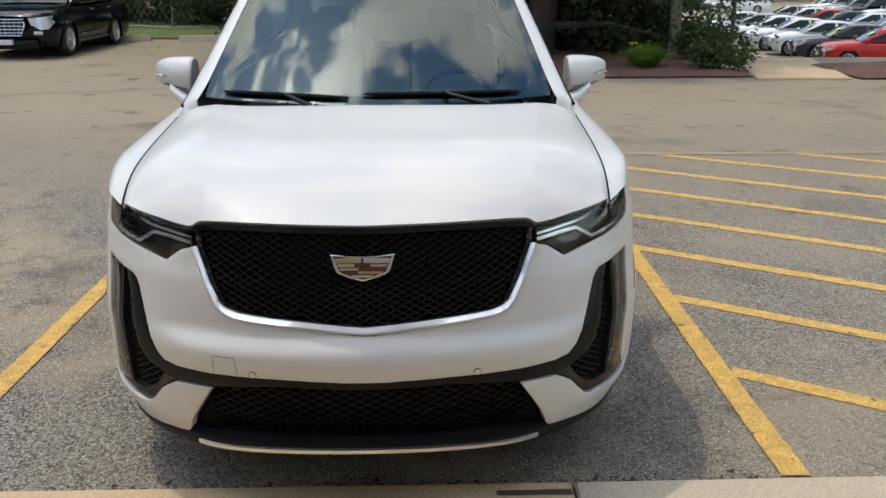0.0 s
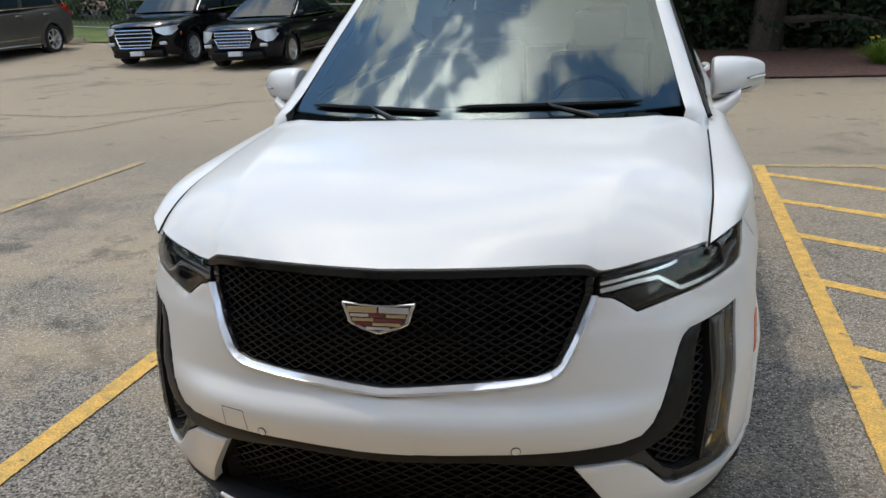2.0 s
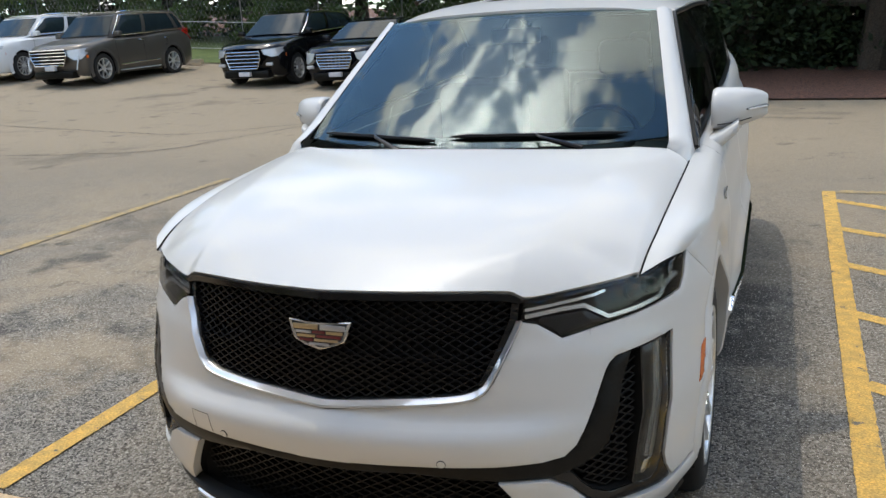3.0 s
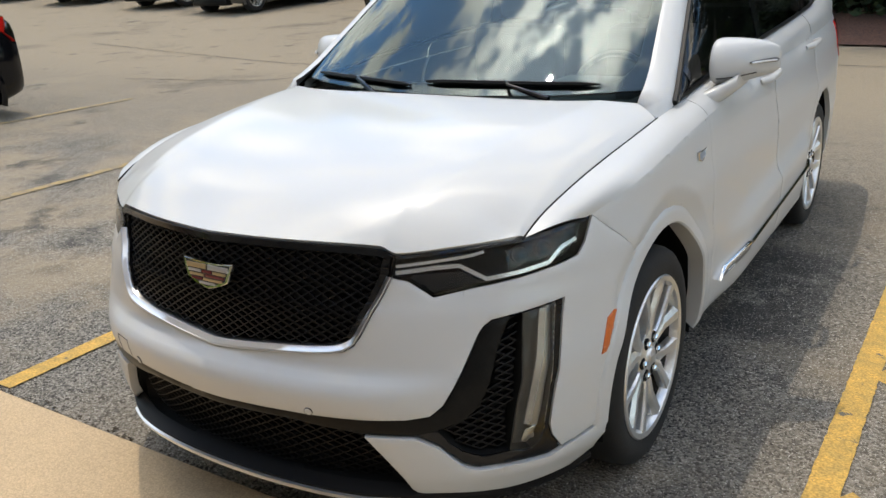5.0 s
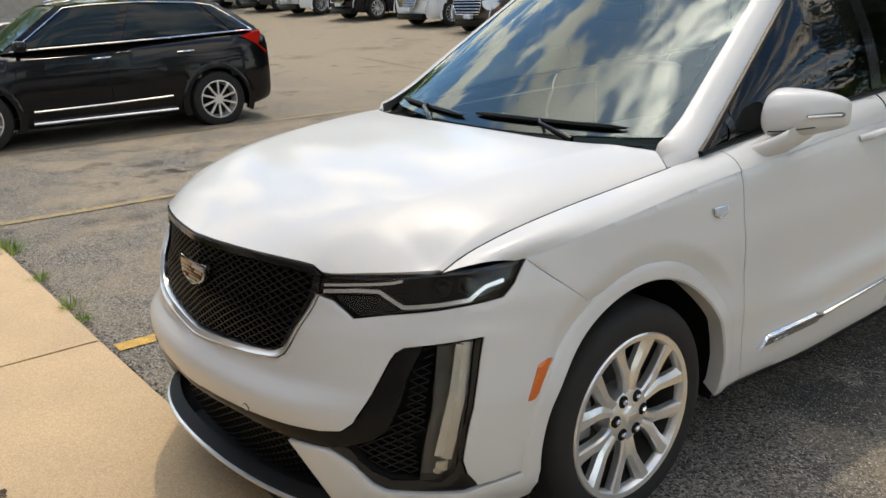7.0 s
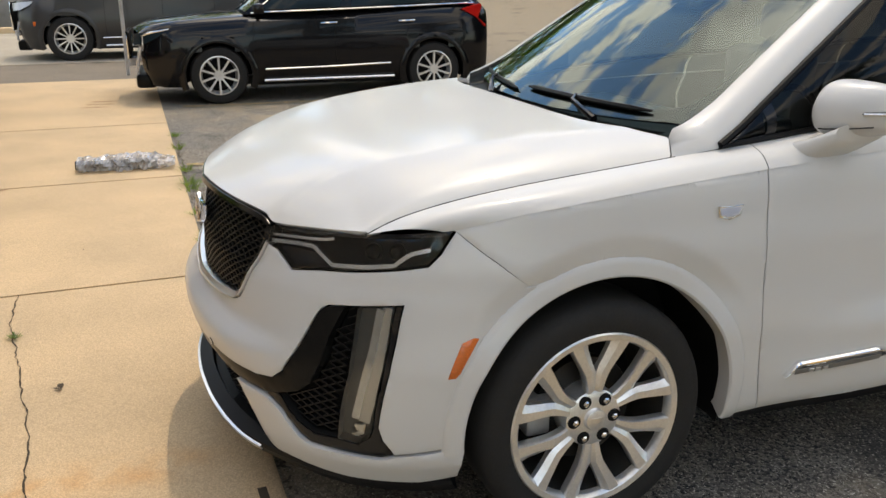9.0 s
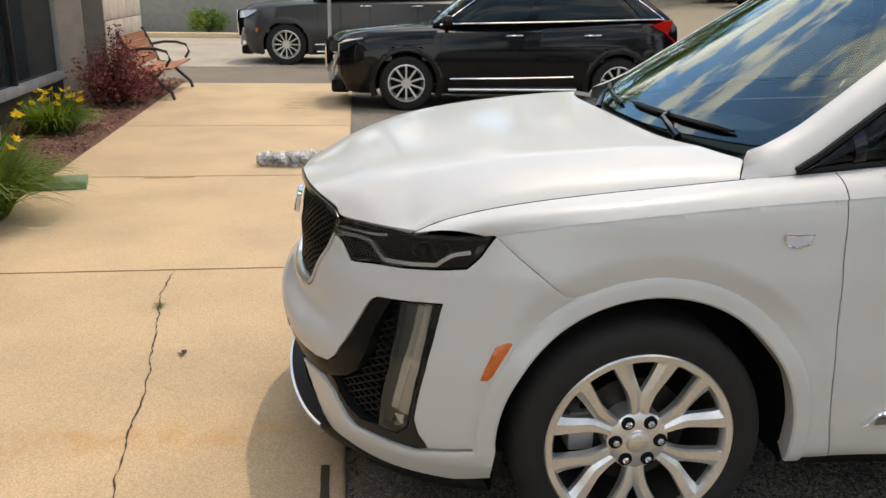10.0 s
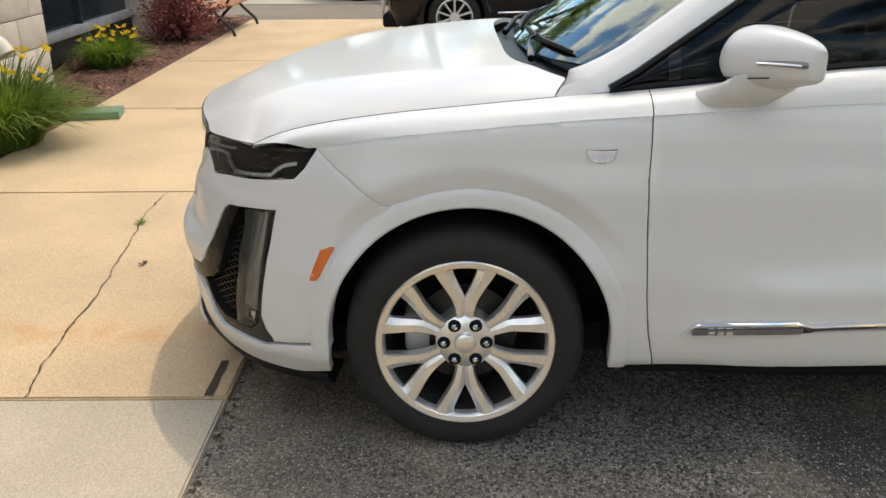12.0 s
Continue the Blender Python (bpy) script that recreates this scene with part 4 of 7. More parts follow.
# mouth below the blade
MOUTH = [(0, .474), (.119, .481), (.262, .462), (.352, .287), (.362, .262), (.20, .248), (0, .245)]
bm = bmesh.new()
skin(bm, both(MOUTH), out=-0.11, depth=-0.10, step=0.03)
mouth = part("lower_intake", bm, M_VOID, suv)
bm = bmesh.new()
lattice(bm, both(MOUTH), (-.66, .66), (.25, .48), 0.050, 0.026, -0.060, width=0.0035)
part("intake_mesh", bm, M_MESH, mouth, smooth=0)
bm = bmesh.new()
rows = []
for k in range(-60, 61):
    q = abs(k) / 60 * along(-.43, .25)
    fwd = .010 + .014 * (1 - smooth01((q - .24) / .20))
    zt = .284 - .012 * smooth01(q / .4) - .016 * smooth01((q - .4) / .2)
    zb = .256 - .026 * smooth01(q / .4) - .012 * smooth01((q - .4) / .2)
    rows.append([bm.verts.new(shell(math.copysign(q, k), z, o)) for z, o in ((zt - .02, -.030), (zt + .002, -.026), (zt - .004, fwd - .006), (zt - .014, fwd), (zb, fwd - .003), (zb - .004, fwd - .012), (zb - .006, -.10))])
for r0, r1 in zip(rows, rows[1:]):
    for j in range(6):
        bm.faces.new((r0[j], r0[j + 1], r1[j + 1], r1[j]))
part("front_lip", bm, M_MESH, suv, "black lower lip")
bm = bmesh.new()
half = [(0, .270), (.12, .267), (.25, .260), (.325, .257)]
wire(bm, [(s, z, .015 + .014 * (1 - smooth01((abs(s) - .24) / .20))) for s, z, _ in on([(-s, z) for s, z in half[:0:-1]] + half, 0, 8)], 0.015, 0.02)
part("lip_chrome", bm, M_CHROME, suv, "thin satin chrome strip on the lip")

# parking sensors and tow cover
for x in (-.335, .335, -.70, .70):
    z = .520 if abs(x) < .5 else .60
    s = across(x, z)
    c = Vector(shell(s, z, 0.0015))
    n = (Vector(shell(s, z, 0.02)) - c).normalized()
    if abs(x) > .5:
        continue
    bm = bmesh.new()
    lathe(bm, [(0.0001, 0.0015), (0.0105, 0.0015), (0.0115, 0.0), (0.0115, -0.004)], "x", 24, Matrix.Translation(c) @ n.to_track_quat("X", "Z").to_matrix().to_4x4())
    part("parking_sensor", bm, M_WHITE, bumper)
    bm = bmesh.new()
    lathe(bm, [(0.0115, 0.0005), (0.0127, 0.0005), (0.0127, -0.004)], "x", 24, Matrix.Translation(c) @ n.to_track_quat("X", "Z").to_matrix().to_4x4())
    part("sensor_ring", bm, M_SATIN, bumper)
bm = bmesh.new()
a0, a1 = across(-.458, .55), across(-.383, .55)
wire(bm, on([(a0, .515), (a0, .573), (a1 - .003, .572), (a1, .515)], 0.0006, 6), 0.0014, 0.002)
part("tow_cover_joint", bm, M_CABIN, bumper)

# fenders, doors and quarter panels: upper strip from the crease to the gap or belt, lower skin below
CREASE = pchip([-.45, -.24, 0, .30, .55, 1.17, 2.0, 2.9, 4.0], [.978, 1.024, 1.047, 1.069, 1.083, 1.112, 1.132, 1.147, 1.157])
BELTX = pchip([-.64, -.4, 0, .275, .43, .56, 1.15, 2.0, 2.9, 3.5, 4.0], [.811, .833, .848, .855, .856, .858, .872, .870, .852, .808, .757])
BELTZ = pchip([-.64, -.56, -.41, -.2, .03, .275, .43, .56, 1.15, 2.0, 2.9, 3.5, 4.0], [.971, 1.007, 1.045, 1.075, 1.098, 1.121, 1.134, 1.145, 1.204, 1.239, 1.274, 1.314, 1.324])


def upper_strip(bm, y0, y1, flip, lamp_end=False):
    n, m = max(6, int((y1 - y0) / 0.04)), 8
    rows = []
    for i in range(n + 1):
        t = i / n
        yo, yi = y0 + (y1 - y0) * t, y0 + (y1 - y0) * t
        if lamp_end:
            yi = -.635 + (y1 + .635) * t
            yo = -.45 + (y1 + .45) * t
        z = CREASE(yo)
        o = Vector(shell(along(yo, z), z))
        k = Vector((BELTX(yi), yi, BELTZ(yi)))
        row = []
        for j in range(m + 1):
            w = j / m
            p = o.lerp(k, w)
            b = math.sin(math.pi * w) * 0.13 * (k - o).length
            p += Vector((0.75, 0, 0.65)) * b
            row.append(p)
        c = k + Vector((-0.012, 0, -0.012))
        row.append(c)
        rows.append([bm.verts.new((-p.x if flip else p.x, p.y, p.z)) for p in row])
    for r0, r1 in zip(rows, rows[1:]):
        for j in range(len(r0) - 1):
            bm.faces.new((r0[j], r0[j + 1], r1[j + 1], r1[j]))


def crease_run(y0, y1, n):
    return [(along(y0 + (y1 - y0) * k / n, CREASE(y0 + (y1 - y0) * k / n)), CREASE(y0 + (y1 - y0) * k / n)) for k in range(n + 1)]


def at(y, z):
    return (along(y, z), z)


# a black tube paints the shade that lies in the hood gap
for sg in (1, -1):
    bm = bmesh.new()
    tube(bm, [(sg * (GAPX(y) + .0030), y, GAPZ(y) - .0020) for y in [-.64 + .915 * k / 30 for k in range(31)]], .0032, 8)
    part("hood_gap_shade", bm, M_VOID, suv)
RY, RR = 2.873, 0.428
SILL = .315
for flip in (False, True):
    bm = bmesh.new()
    fender = [(.755, .977)] + crease_run(-.43, .526, 22) + [at(.522, .90), at(.528, .76), at(.542, .55), at(.558, .42), at(.585, .300), at(AX + LIP_R + .001, .298)] + arc(LIP_R + .001, 0, 112, 34) + [(.9162, .826), (.8432, .901)]
    skin(bm, fender, step=0.015, flip=flip)
    upper_strip(bm, -.62, .528, flip, lamp_end=True)
    fen = part("front_fender", bm, M_WHITE, suv, smooth=40)
    bm = bmesh.new()
    door = crease_run(.5300, 1.60, 20) + [at(1.60, .90), at(1.60, .60), at(1.60, .322), at(.5885, .300), at(.5615, .42), at(.5455, .55), at(.5315, .76), at(.5258, .90)]
    skin(bm, door, step=0.028, flip=flip)
    upper_strip(bm, .5315, 1.60, flip)
    fd = part("front_door", bm, M_WHITE, suv, smooth=40)
    bm = bmesh.new()
    rear = crease_run(1.612, 2.62, 18) + [at(2.62, .93)] + arc(RR + .055, 118, 170, 14, RY, AZ) + [at(2.36, .33), at(1.612, .322), at(1.612, .60), at(1.612, .90)]
    skin(bm, rear, step=0.03, flip=flip)
    upper_strip(bm, 1.612, 2.62, flip)
    rd = part("rear_door", bm, M_WHITE, suv, smooth=40)
    bm = bmesh.new()
    quarter = crease_run(2.632, 3.98, 20) + [at(4.0, .95), at(4.02, .60), at(3.95, .35), at(3.40, .33)] + arc(RR, -6, 180, 50, RY, AZ) + [at(RY - RR, .33), at(2.372, .33), at(2.372, .36)] + arc(RR + .055, 170, 118, 14, RY, AZ)[1:] + [at(2.632, .93)]
    skin(bm, quarter, step=0.035, depth=0.03, flip=flip)
    upper_strip(bm, 2.632, 3.98, flip)
    part("quarter_panel", bm, M_WHITE, suv, smooth=40)
    bm = bmesh.new()
    sill = [at(.592, .318), at(2.38, .338), at(2.42, .25), at(.50, .25), at(.47, .29)]
    skin(bm, sill, out=-0.012, depth=0.06, step=0.03, flip=flip)
    part("sill", bm, M_SATIN, suv)
    # chrome moulding on the doors
    sgm = -1 if flip else 1
    low_ = lambda y: .420 + .052 * (y - .652) - .018 * max(0, y - 1.1)

    def strip(nm, y0, y1, height, owner, material, lbl, prof, n=24):
        """A moulding along the door: height gives its depth at y, prof its section (share of the height, metres off)."""
        bm = bmesh.new()
        rows = []
        for k in range(n + 1):
            y = y0 + (y1 - y0) * k / n
            row = []
            for w, o in prof:
                z = low_(y) + w * height(y)
                q = shell(along(y, z), z, o)
                row.append(bm.verts.new((sgm * q[0], q[1], q[2])))
            rows.append(row)
        for r0, r1 in zip(rows, rows[1:]):
            for j in range(len(prof) - 1):
                bm.faces.new((r0[j], r0[j + 1], r1[j + 1], r1[j]))
        bm.faces.new(rows[0])
        bm.faces.new(rows[-1][::-1])
        return part(nm, bm, material, owner, lbl, smooth=25)

    plate_h = lambda y: .044 * min(1.0, max(.02, (y - .652) / .044)) if y < .99 else .044 - .014 * min(1.0, (y - .99) / .045)
    full = [(0, -.003), (0, .002), (.08, .004), (.74, .0165), (.86, .016), (.97, .009), (1, .004), (1, -.003)]
    strip("moulding_plate", .652, 1.036, plate_h, fd, M_BRIGHT, "bright chrome moulding end with a dark face", full, 40)
    strip("chrome_moulding", 1.036, 1.597, lambda y: .030, fd, M_BRIGHT, "bright chrome moulding", full)
    strip("chrome_moulding", 1.615, 2.38, lambda y: .030, rd, M_BRIGHT, "bright chrome moulding", full)
    strip("inlay", .688, 1.005, lambda y: .021, fd, M_HOUSING, "dark grey face of the moulding end", [(.1, .009), (.12, .0115), (.95, .0145), (1.0, .013)])
    for k in range(3):
        strip("raised_mark", .735 + .026 * k, .753 + .026 * k, lambda y: .016, fd, M_CHROME, "plain raised mark", [(.25, .012), (.3, .0150), (.95, .0170), (1.0, .014)], 4)
    for y0, owner in ((1.36, fd), (2.42, rd)):
        sg = -1 if flip else 1
        zc = CREASE(y0) - .035
        bm = bmesh.new()
        q = [Vector(shell(along(y, zc + dz), zc + dz, o)) for y, dz, o in ((y0 - .02, 0, .0), (y0 + .01, 0, .035), (y0 + .10, .004, .045), (y0 + .19, .006, .035), (y0 + .22, .006, .0))]
        tube(bm, [(sg * p.x, p.y, p.z) for p in q], [.012, .015, .015, .015, .012], 10)
        part("door_handle", bm, M_WHITE, owner)
    # small crest on the fender
    bm = bmesh.new()
    c = Vector(shell(along(.387, .975), .975, 0.001))
    if flip:
        c.x = -c.x
    fm = Matrix.Translation(c) @ Matrix.Rotation(radians(-90 if flip else 90), 4, "Z") @ Matrix.Rotation(radians(90), 4, "X")
    prism(bm, [(-.043, .018), (0, .013), (.043, .018), (.035, -.010), (.0, -.021), (-.035, -.010)], 0.004, fm)
    fb = part("fender_badge", bm, M_CHROME, fen, "small chrome crest")
    bm = bmesh.new()
    rim_ = [fm @ Vector((x, y, .004)) for x, y in ((-.043, .018), (0, .0155), (.043, .018), (.035, -.010), (.0, -.021), (-.035, -.010), (-.043, .018))]
    tube(bm, rim_, .0022, 8)
    part("badge_rim", bm, M_BRIGHT, fb)
    for k in range(5):
        y0, w_ = .0085 - .0052 * k, (.036, .0345, .033, .029, .014)[k]
        bm = bmesh.new()
        pr = [[bm.verts.new(fm @ Vector((x, y0 + dy, z))) for dy, z in ((.0042, .0042), (0, .0072), (-.0004, .004))] for x in (-w_, w_)]
        for q in range(3):
            bm.faces.new((pr[0][q], pr[0][(q + 1) % 3], pr[1][(q + 1) % 3], pr[1][q]))
        bm.faces.new(pr[0])
        bm.faces.new(pr[1][::-1])
        bmesh.ops.recalc_face_normals(bm, faces=bm.faces)
        part("badge_bar", bm, M_CREST_SILVER, fb, smooth=0)

# cabin: pillars, glass, roof
def screen(u, v, grow=0.0):
    w = 2 * u - 1
    a = abs(w)
    xb, xt = (.772 + grow) * w, (.634 + grow) * w
    yb, yt = .212 + .176 * a ** 2.4, 1.00 + .075 * a ** 2
    zb, zt = 1.174 + .020 * a ** 2, 1.672 - .024 * a ** 2
    v2 = v
    z = zb + (zt - zb) * v2 + 0.004 * math.sin(math.pi * v2)
    return (xb + (xt - xb) * v2, yb + (yt - yb) * v2, z)


sheet("windscreen", lambda u, v: screen(u, v), 40, 24, M_GLASS, suv, "curved windscreen reflecting broken cloud", smooth=60)
bm = bmesh.new()


def frit(u0, u1, v0, v1, n):
    rows = []
    for i in range(n + 1):
        t = i / n
        row = []
        for u, v in ((u0[0] + (u0[1] - u0[0]) * t, v0[0] + (v0[1] - v0[0]) * t), (u1[0] + (u1[1] - u1[0]) * t, v1[0] + (v1[1] - v1[0]) * t)):
            p = Vector(screen(u, v)) + Vector((0, 0.004, -0.006))
            row.append(bm.verts.new(p))
        rows.append(row)
    for a, b in zip(rows, rows[1:]):
        bm.faces.new((a[0], a[1], b[1], b[0]))


frit((0, 1), (0, 1), (0, 0), (.075, .075), 40)
frit((0, 1), (0, 1), (.955, .955), (1, 1), 40)
frit((0, 0), (.030, .030), (0, 1), (0, 1), 24)
frit((.970, .970), (1, 1), (0, 1), (0, 1), 24)
for edge in (0, 1):
    sign = 1 if edge == 0 else -1
    hub_ = bm.verts.new(Vector(screen(edge + sign * .028, .070)) + Vector((0, .0045, -.0062)))
    turn = []
    for k in range(9):
        a = math.pi / 2 * k / 8
        turn.append(bm.verts.new(Vector(screen(edge + sign * (.030 + .055 * (1 - math.sin(a))), .075 + .17 * (1 - math.cos(a)))) + Vector((0, .0045, -.0062))))
    for one, two in zip(turn, turn[1:]):
        bm.faces.new((hub_, one, two))
part("screen_border", bm, M_FRIT, suv)

ROOFZ = pchip([.98, 1.33, 1.9, 2.6, 3.3, 3.75], [1.678, 1.724, 1.752, 1.748, 1.715, 1.66])


def railx(y):
    return .692 - .05 * smooth01((y - 2.6) / 1.3) - .030 * smooth01((1.5 - y) / .45)


def roof_fn(u, v):
    w = 2 * u - 1
    a = abs(w)
    y = .99 + .085 * a ** 2 + (3.72 - .99 - .085 * a ** 2) * v
    return (railx(y) * w, y, ROOFZ(y) - .040 * a ** 2 - .035 * a ** 8)


sheet("roof", roof_fn, 32, 40, M_WHITE, suv, thick=0.02)
sheet("sunroof", lambda u, v: (lambda p: (p[0] * .74, p[1], p[2] + .006))(roof_fn(u, .16 + .62 * v)), 20, 20, M_GLOSSBLACK, suv, "dark glass roof panel", thick=0.01)
for sg in (1, -1):
    bm = bmesh.new()
    rows = []
    for i in range(25):
        t = i / 24
        a = Vector(screen(1, t)) + Vector((-.004, 0, .004))
        b = Vector((.860 + (.693 - .860) * t, .419 + (1.165 - .419) * t, 1.136 + (1.615 - 1.136) * t))
        if t < .14:
            a = a.lerp(Vector((.775, .312, 1.186)), (1 - t / .14) ** 1.5)
        row = [a, a.lerp(b, .25) + Vector((.012, -.006, .016)), a.lerp(b, .6) + Vector((.020, -.008, .014)), b, b + Vector((-.03, .02, -.01))]
        rows.append([bm.verts.new((sg * p.x, p.y, p.z)) for p in row])
    for r0, r1 in zip(rows, rows[1:]):
        for j in range(4):
            bm.faces.new((r0[j], r0[j + 1], r1[j + 1], r1[j]))
    r0 = rows[0]
    foot = [(x, hood_rear(x / .848) + .0055, hood_z(min(x, GAPX(.26)), hood_rear(x / .848)) - .0015) for x in (.768, .795, .825, .8535)]
    q = [bm.verts.new((sg * x, y, z)) for x, y, z in foot]
    under = [bm.verts.new((sg * x, y + .004, z - .035)) for x, y, z in foot]
    for j in range(3):
        bm.faces.new((q[j], q[j + 1], r0[j + 1], r0[j]))
        bm.faces.new((under[j], under[j + 1], q[j + 1], q[j]))
    part("windscreen_pillar", bm, M_WHITE, suv, smooth=50)

    def side(t, h):
        y0, y1 = .419, 3.45
        y = y0 + (y1 - y0) * t
        top = 1.136 + (y - .419) / 1.555 if y < 1.18 else 1.626 + .026 * math.sin((y - 1.18) / 2.44 * math.pi)
        xt = .860 - (y - .419) * .2238 if y < 1.18 else railx(y) + .013 + .012 * smooth01((1.4 - y) / .22)
        zb = BELTZ(y) + .012 + (max(0, y - 2.95) / .5) ** 2 * .26
        xb = BELTX(y) - .006 - (max(0, y - 2.95) / .5) ** 2 * .10
        p = Vector((xb + (xt - xb) * h, y, zb + (max(top, zb) - zb) * h))
        p.x += .022 * math.sin(math.pi * h)
        return (sg * p.x, p.y, p.z)

    sheet("side_window", lambda u, v: side(u, v), 60, 10, M_TINT, suv, "dark tinted side glass", smooth=60)
    bm = bmesh.new()
    tube(bm, [Vector(side(k / 40, 0)) + Vector((sg * .004, 0, -.004)) for k in range(41)], .010, 6)
    tube(bm, [Vector(side(k / 40, 1)) + Vector((sg * .004, 0, .002)) for k in range(41)], .011, 6)
    part("window_trim", bm, M_SATIN, suv)
    for y, wd in ((.60, .035), (1.62, .085), (2.64, .07)):
        bm = bmesh.new()
        t0 = (y - .419) / 3.031
        rows = []
        for k in range(9):
            h = k / 8
            lean = .05 * h
            p0, p1 = Vector(side(t0 + lean * .0 - wd / 6.05, h)), Vector(side(t0 + wd / 6.05, h))
            rows.append([bm.verts.new(p + Vector((sg * .004, 0, 0))) for p in (p0, p1)])
        for a, b in zip(rows, rows[1:]):
            bm.faces.new((a[0], a[1], b[1], b[0]))
        part("window_post", bm, M_GLOSSBLACK, suv)
    bm = bmesh.new()
    corner_tri = [side(0, 0), side(.055, 0), side(.055, 1)]
    f = [bm.verts.new(Vector(p) + Vector((sg * .006, 0, 0))) for p in corner_tri]
    bm.faces.new(f)
    part("mirror_corner", bm, M_GLOSSBLACK, suv)
    # roof side and rear pillar close the cabin
    bm = bmesh.new()
    rows = []
    for k in range(41):
        t = k / 40
        y = 1.08 + (3.72 - 1.08) * t
        e = roof_fn(1 if sg > 0 else 0, (y - 1.075) / 2.645)
        tt = min(1, max(0, (y - .419) / 3.031))
        q = Vector(side(tt, 1))
        q.y = y
        rows.append([bm.verts.new((e[0], y, e[2])), bm.verts.new((e[0] * .5 + q.x * .5 + sg * .010, y, e[2] * .5 + q.z * .5 + .006)), bm.verts.new((q.x, y, q.z - .004))])
    for a, b in zip(rows, rows[1:]):
        for j in range(2):
            bm.faces.new((a[j], a[j + 1], b[j + 1], b[j]))
    part("roof_side", bm, M_WHITE, suv)
    bm = bmesh.new()
    rows = []
    for k in range(9):
        t = k / 8
        y = 3.30 + .70 * t
        zb, xb = BELTZ(y), BELTX(y)
        zt = 1.64 - .28 * t ** 2
        rows.append([bm.verts.new((sg * (xb + (railx(3.3) + .02 - .04 * t - xb) * h), y - .25 * h * t, zb + (zt - zb) * h)) for h in (0, .25, .5, .75, 1)])
    for a, b in zip(rows, rows[1:]):
        for j in range(4):
            bm.faces.new((a[j], a[j + 1], b[j + 1], b[j]))
    part("rear_pillar", bm, M_WHITE, suv)
    bm = bmesh.new()
    tube(bm, [(sg * (railx(y) - .03), y, ROOFZ(y) + .01 + .03 * math.sin(math.pi * min(1, max(0, (y - 1.45) / 1.9))) ** .4) for y in [1.45 + 1.9 * k / 20 for k in range(21)]], .014, 8)
    part("roof_rail", bm, M_GLOSSBLACK, suv, "gloss black roof rail")
    bm = bmesh.new()
    skin(bm, [at(3.72, .96), at(3.70, 1.13), at(4.0, 1.13), at(4.0, .90), at(3.9, .88)], out=.008, depth=.03, step=.03, flip=sg < 0)
    part("tail_lamp", bm, M_RED, suv, "dark red tail lamp")

# tail
bm = bmesh.new()
tailrows = []
for z, y, x in ((.34, 3.93, .78), (.60, 4.03, .84), (.95, 4.02, .84), (1.14, 3.99, .82), (1.32, 3.99, .74), (1.52, 3.84, .68), (1.66, 3.70, .60)):
    tailrows.append([bm.verts.new((x * k / 6, y + .03 - .05 * (k / 6) ** 4, z)) for k in range(-6, 7)])
for a, b in zip(tailrows, tailrows[1:]):
    for j in range(12):
        bm.faces.new((a[j], a[j + 1], b[j + 1], b[j]))
part("tailgate", bm, M_WHITE, suv)

# underside and wheel wells
bm = bmesh.new()
box(bm, (-.74, -.55, .24), (.74, 3.7, .34))
box(bm, (-.55, -.86, .20), (.55, -.45, .42))
part("floor_pan", bm, M_VOID, suv)
for y in (AX, RY):
    for sg in (1, -1):
        bm = bmesh.new()
        prof = [(ARCH_R + .012, .945), (ARCH_R + .03, .88), (ARCH_R + .03, .62), (.02, .60)]
        lathe(bm, [(r, sg * h) for r, h in prof], "x", 48, Matrix.Translation((0, y, AZ)))
        bmesh.ops.delete(bm, geom=[v for v in bm.verts if v.co.z < .22], context="VERTS")
        part("wheel_well", bm, M_VOID, suv)

# cowl and wipers
sheet("cowl", lambda u, v: (lambda p: (p[0], p[1] - .10 + .12 * v, 1.146 + .020 * v - .01 * abs(2 * u - 1)))(screen(.06 + .88 * u, 0)), 30, 3, M_SATIN, suv, "black cowl panel")


def on_glass(x, v, lift):
    u = .5 + x / (2 * (.772 + (.634 - .772) * v))
    p = Vector(screen(u, v))
    return p + Vector((0, -.45, .89)) * lift


for x0, v0, x1, v1, xp in ((.62, .040, -.06, .062, .47), (-.12, .036, -.67, .040, -.26)):
    wiper = None
    bm = bmesh.new()
    pts = [on_glass(x0 + (x1 - x0) * k / 10, v0 + (v1 - v0) * k / 10 + .010 * math.sin(math.pi * k / 10), .010) for k in range(11)]
    tube(bm, pts, [.004] + [.010] * 9 + [.004], 6)
    wiper = part("wiper_blade", bm, M_SATIN, suv, "black wiper blade")
    bm = bmesh.new()
    tube(bm, [on_glass(xp, -.04, .012), on_glass(xp + (x1 - xp) * .3, .02, .03), on_glass((x0 + x1) / 2, (v0 + v1) / 2 + .010, .022)], [.013, .008, .005], 8)
    part("wiper_arm", bm, M_GLOSSBLACK, wiper)

# door mirrors
MIRROR = [(0, .45), (.05, .68), (.20, .90), (.45, 1.0), (.80, .97), (.97, .84), (1.0, .50), (.98, .12), (.86, .0), (.50, -.01), (.18, .08), (.04, .25)]


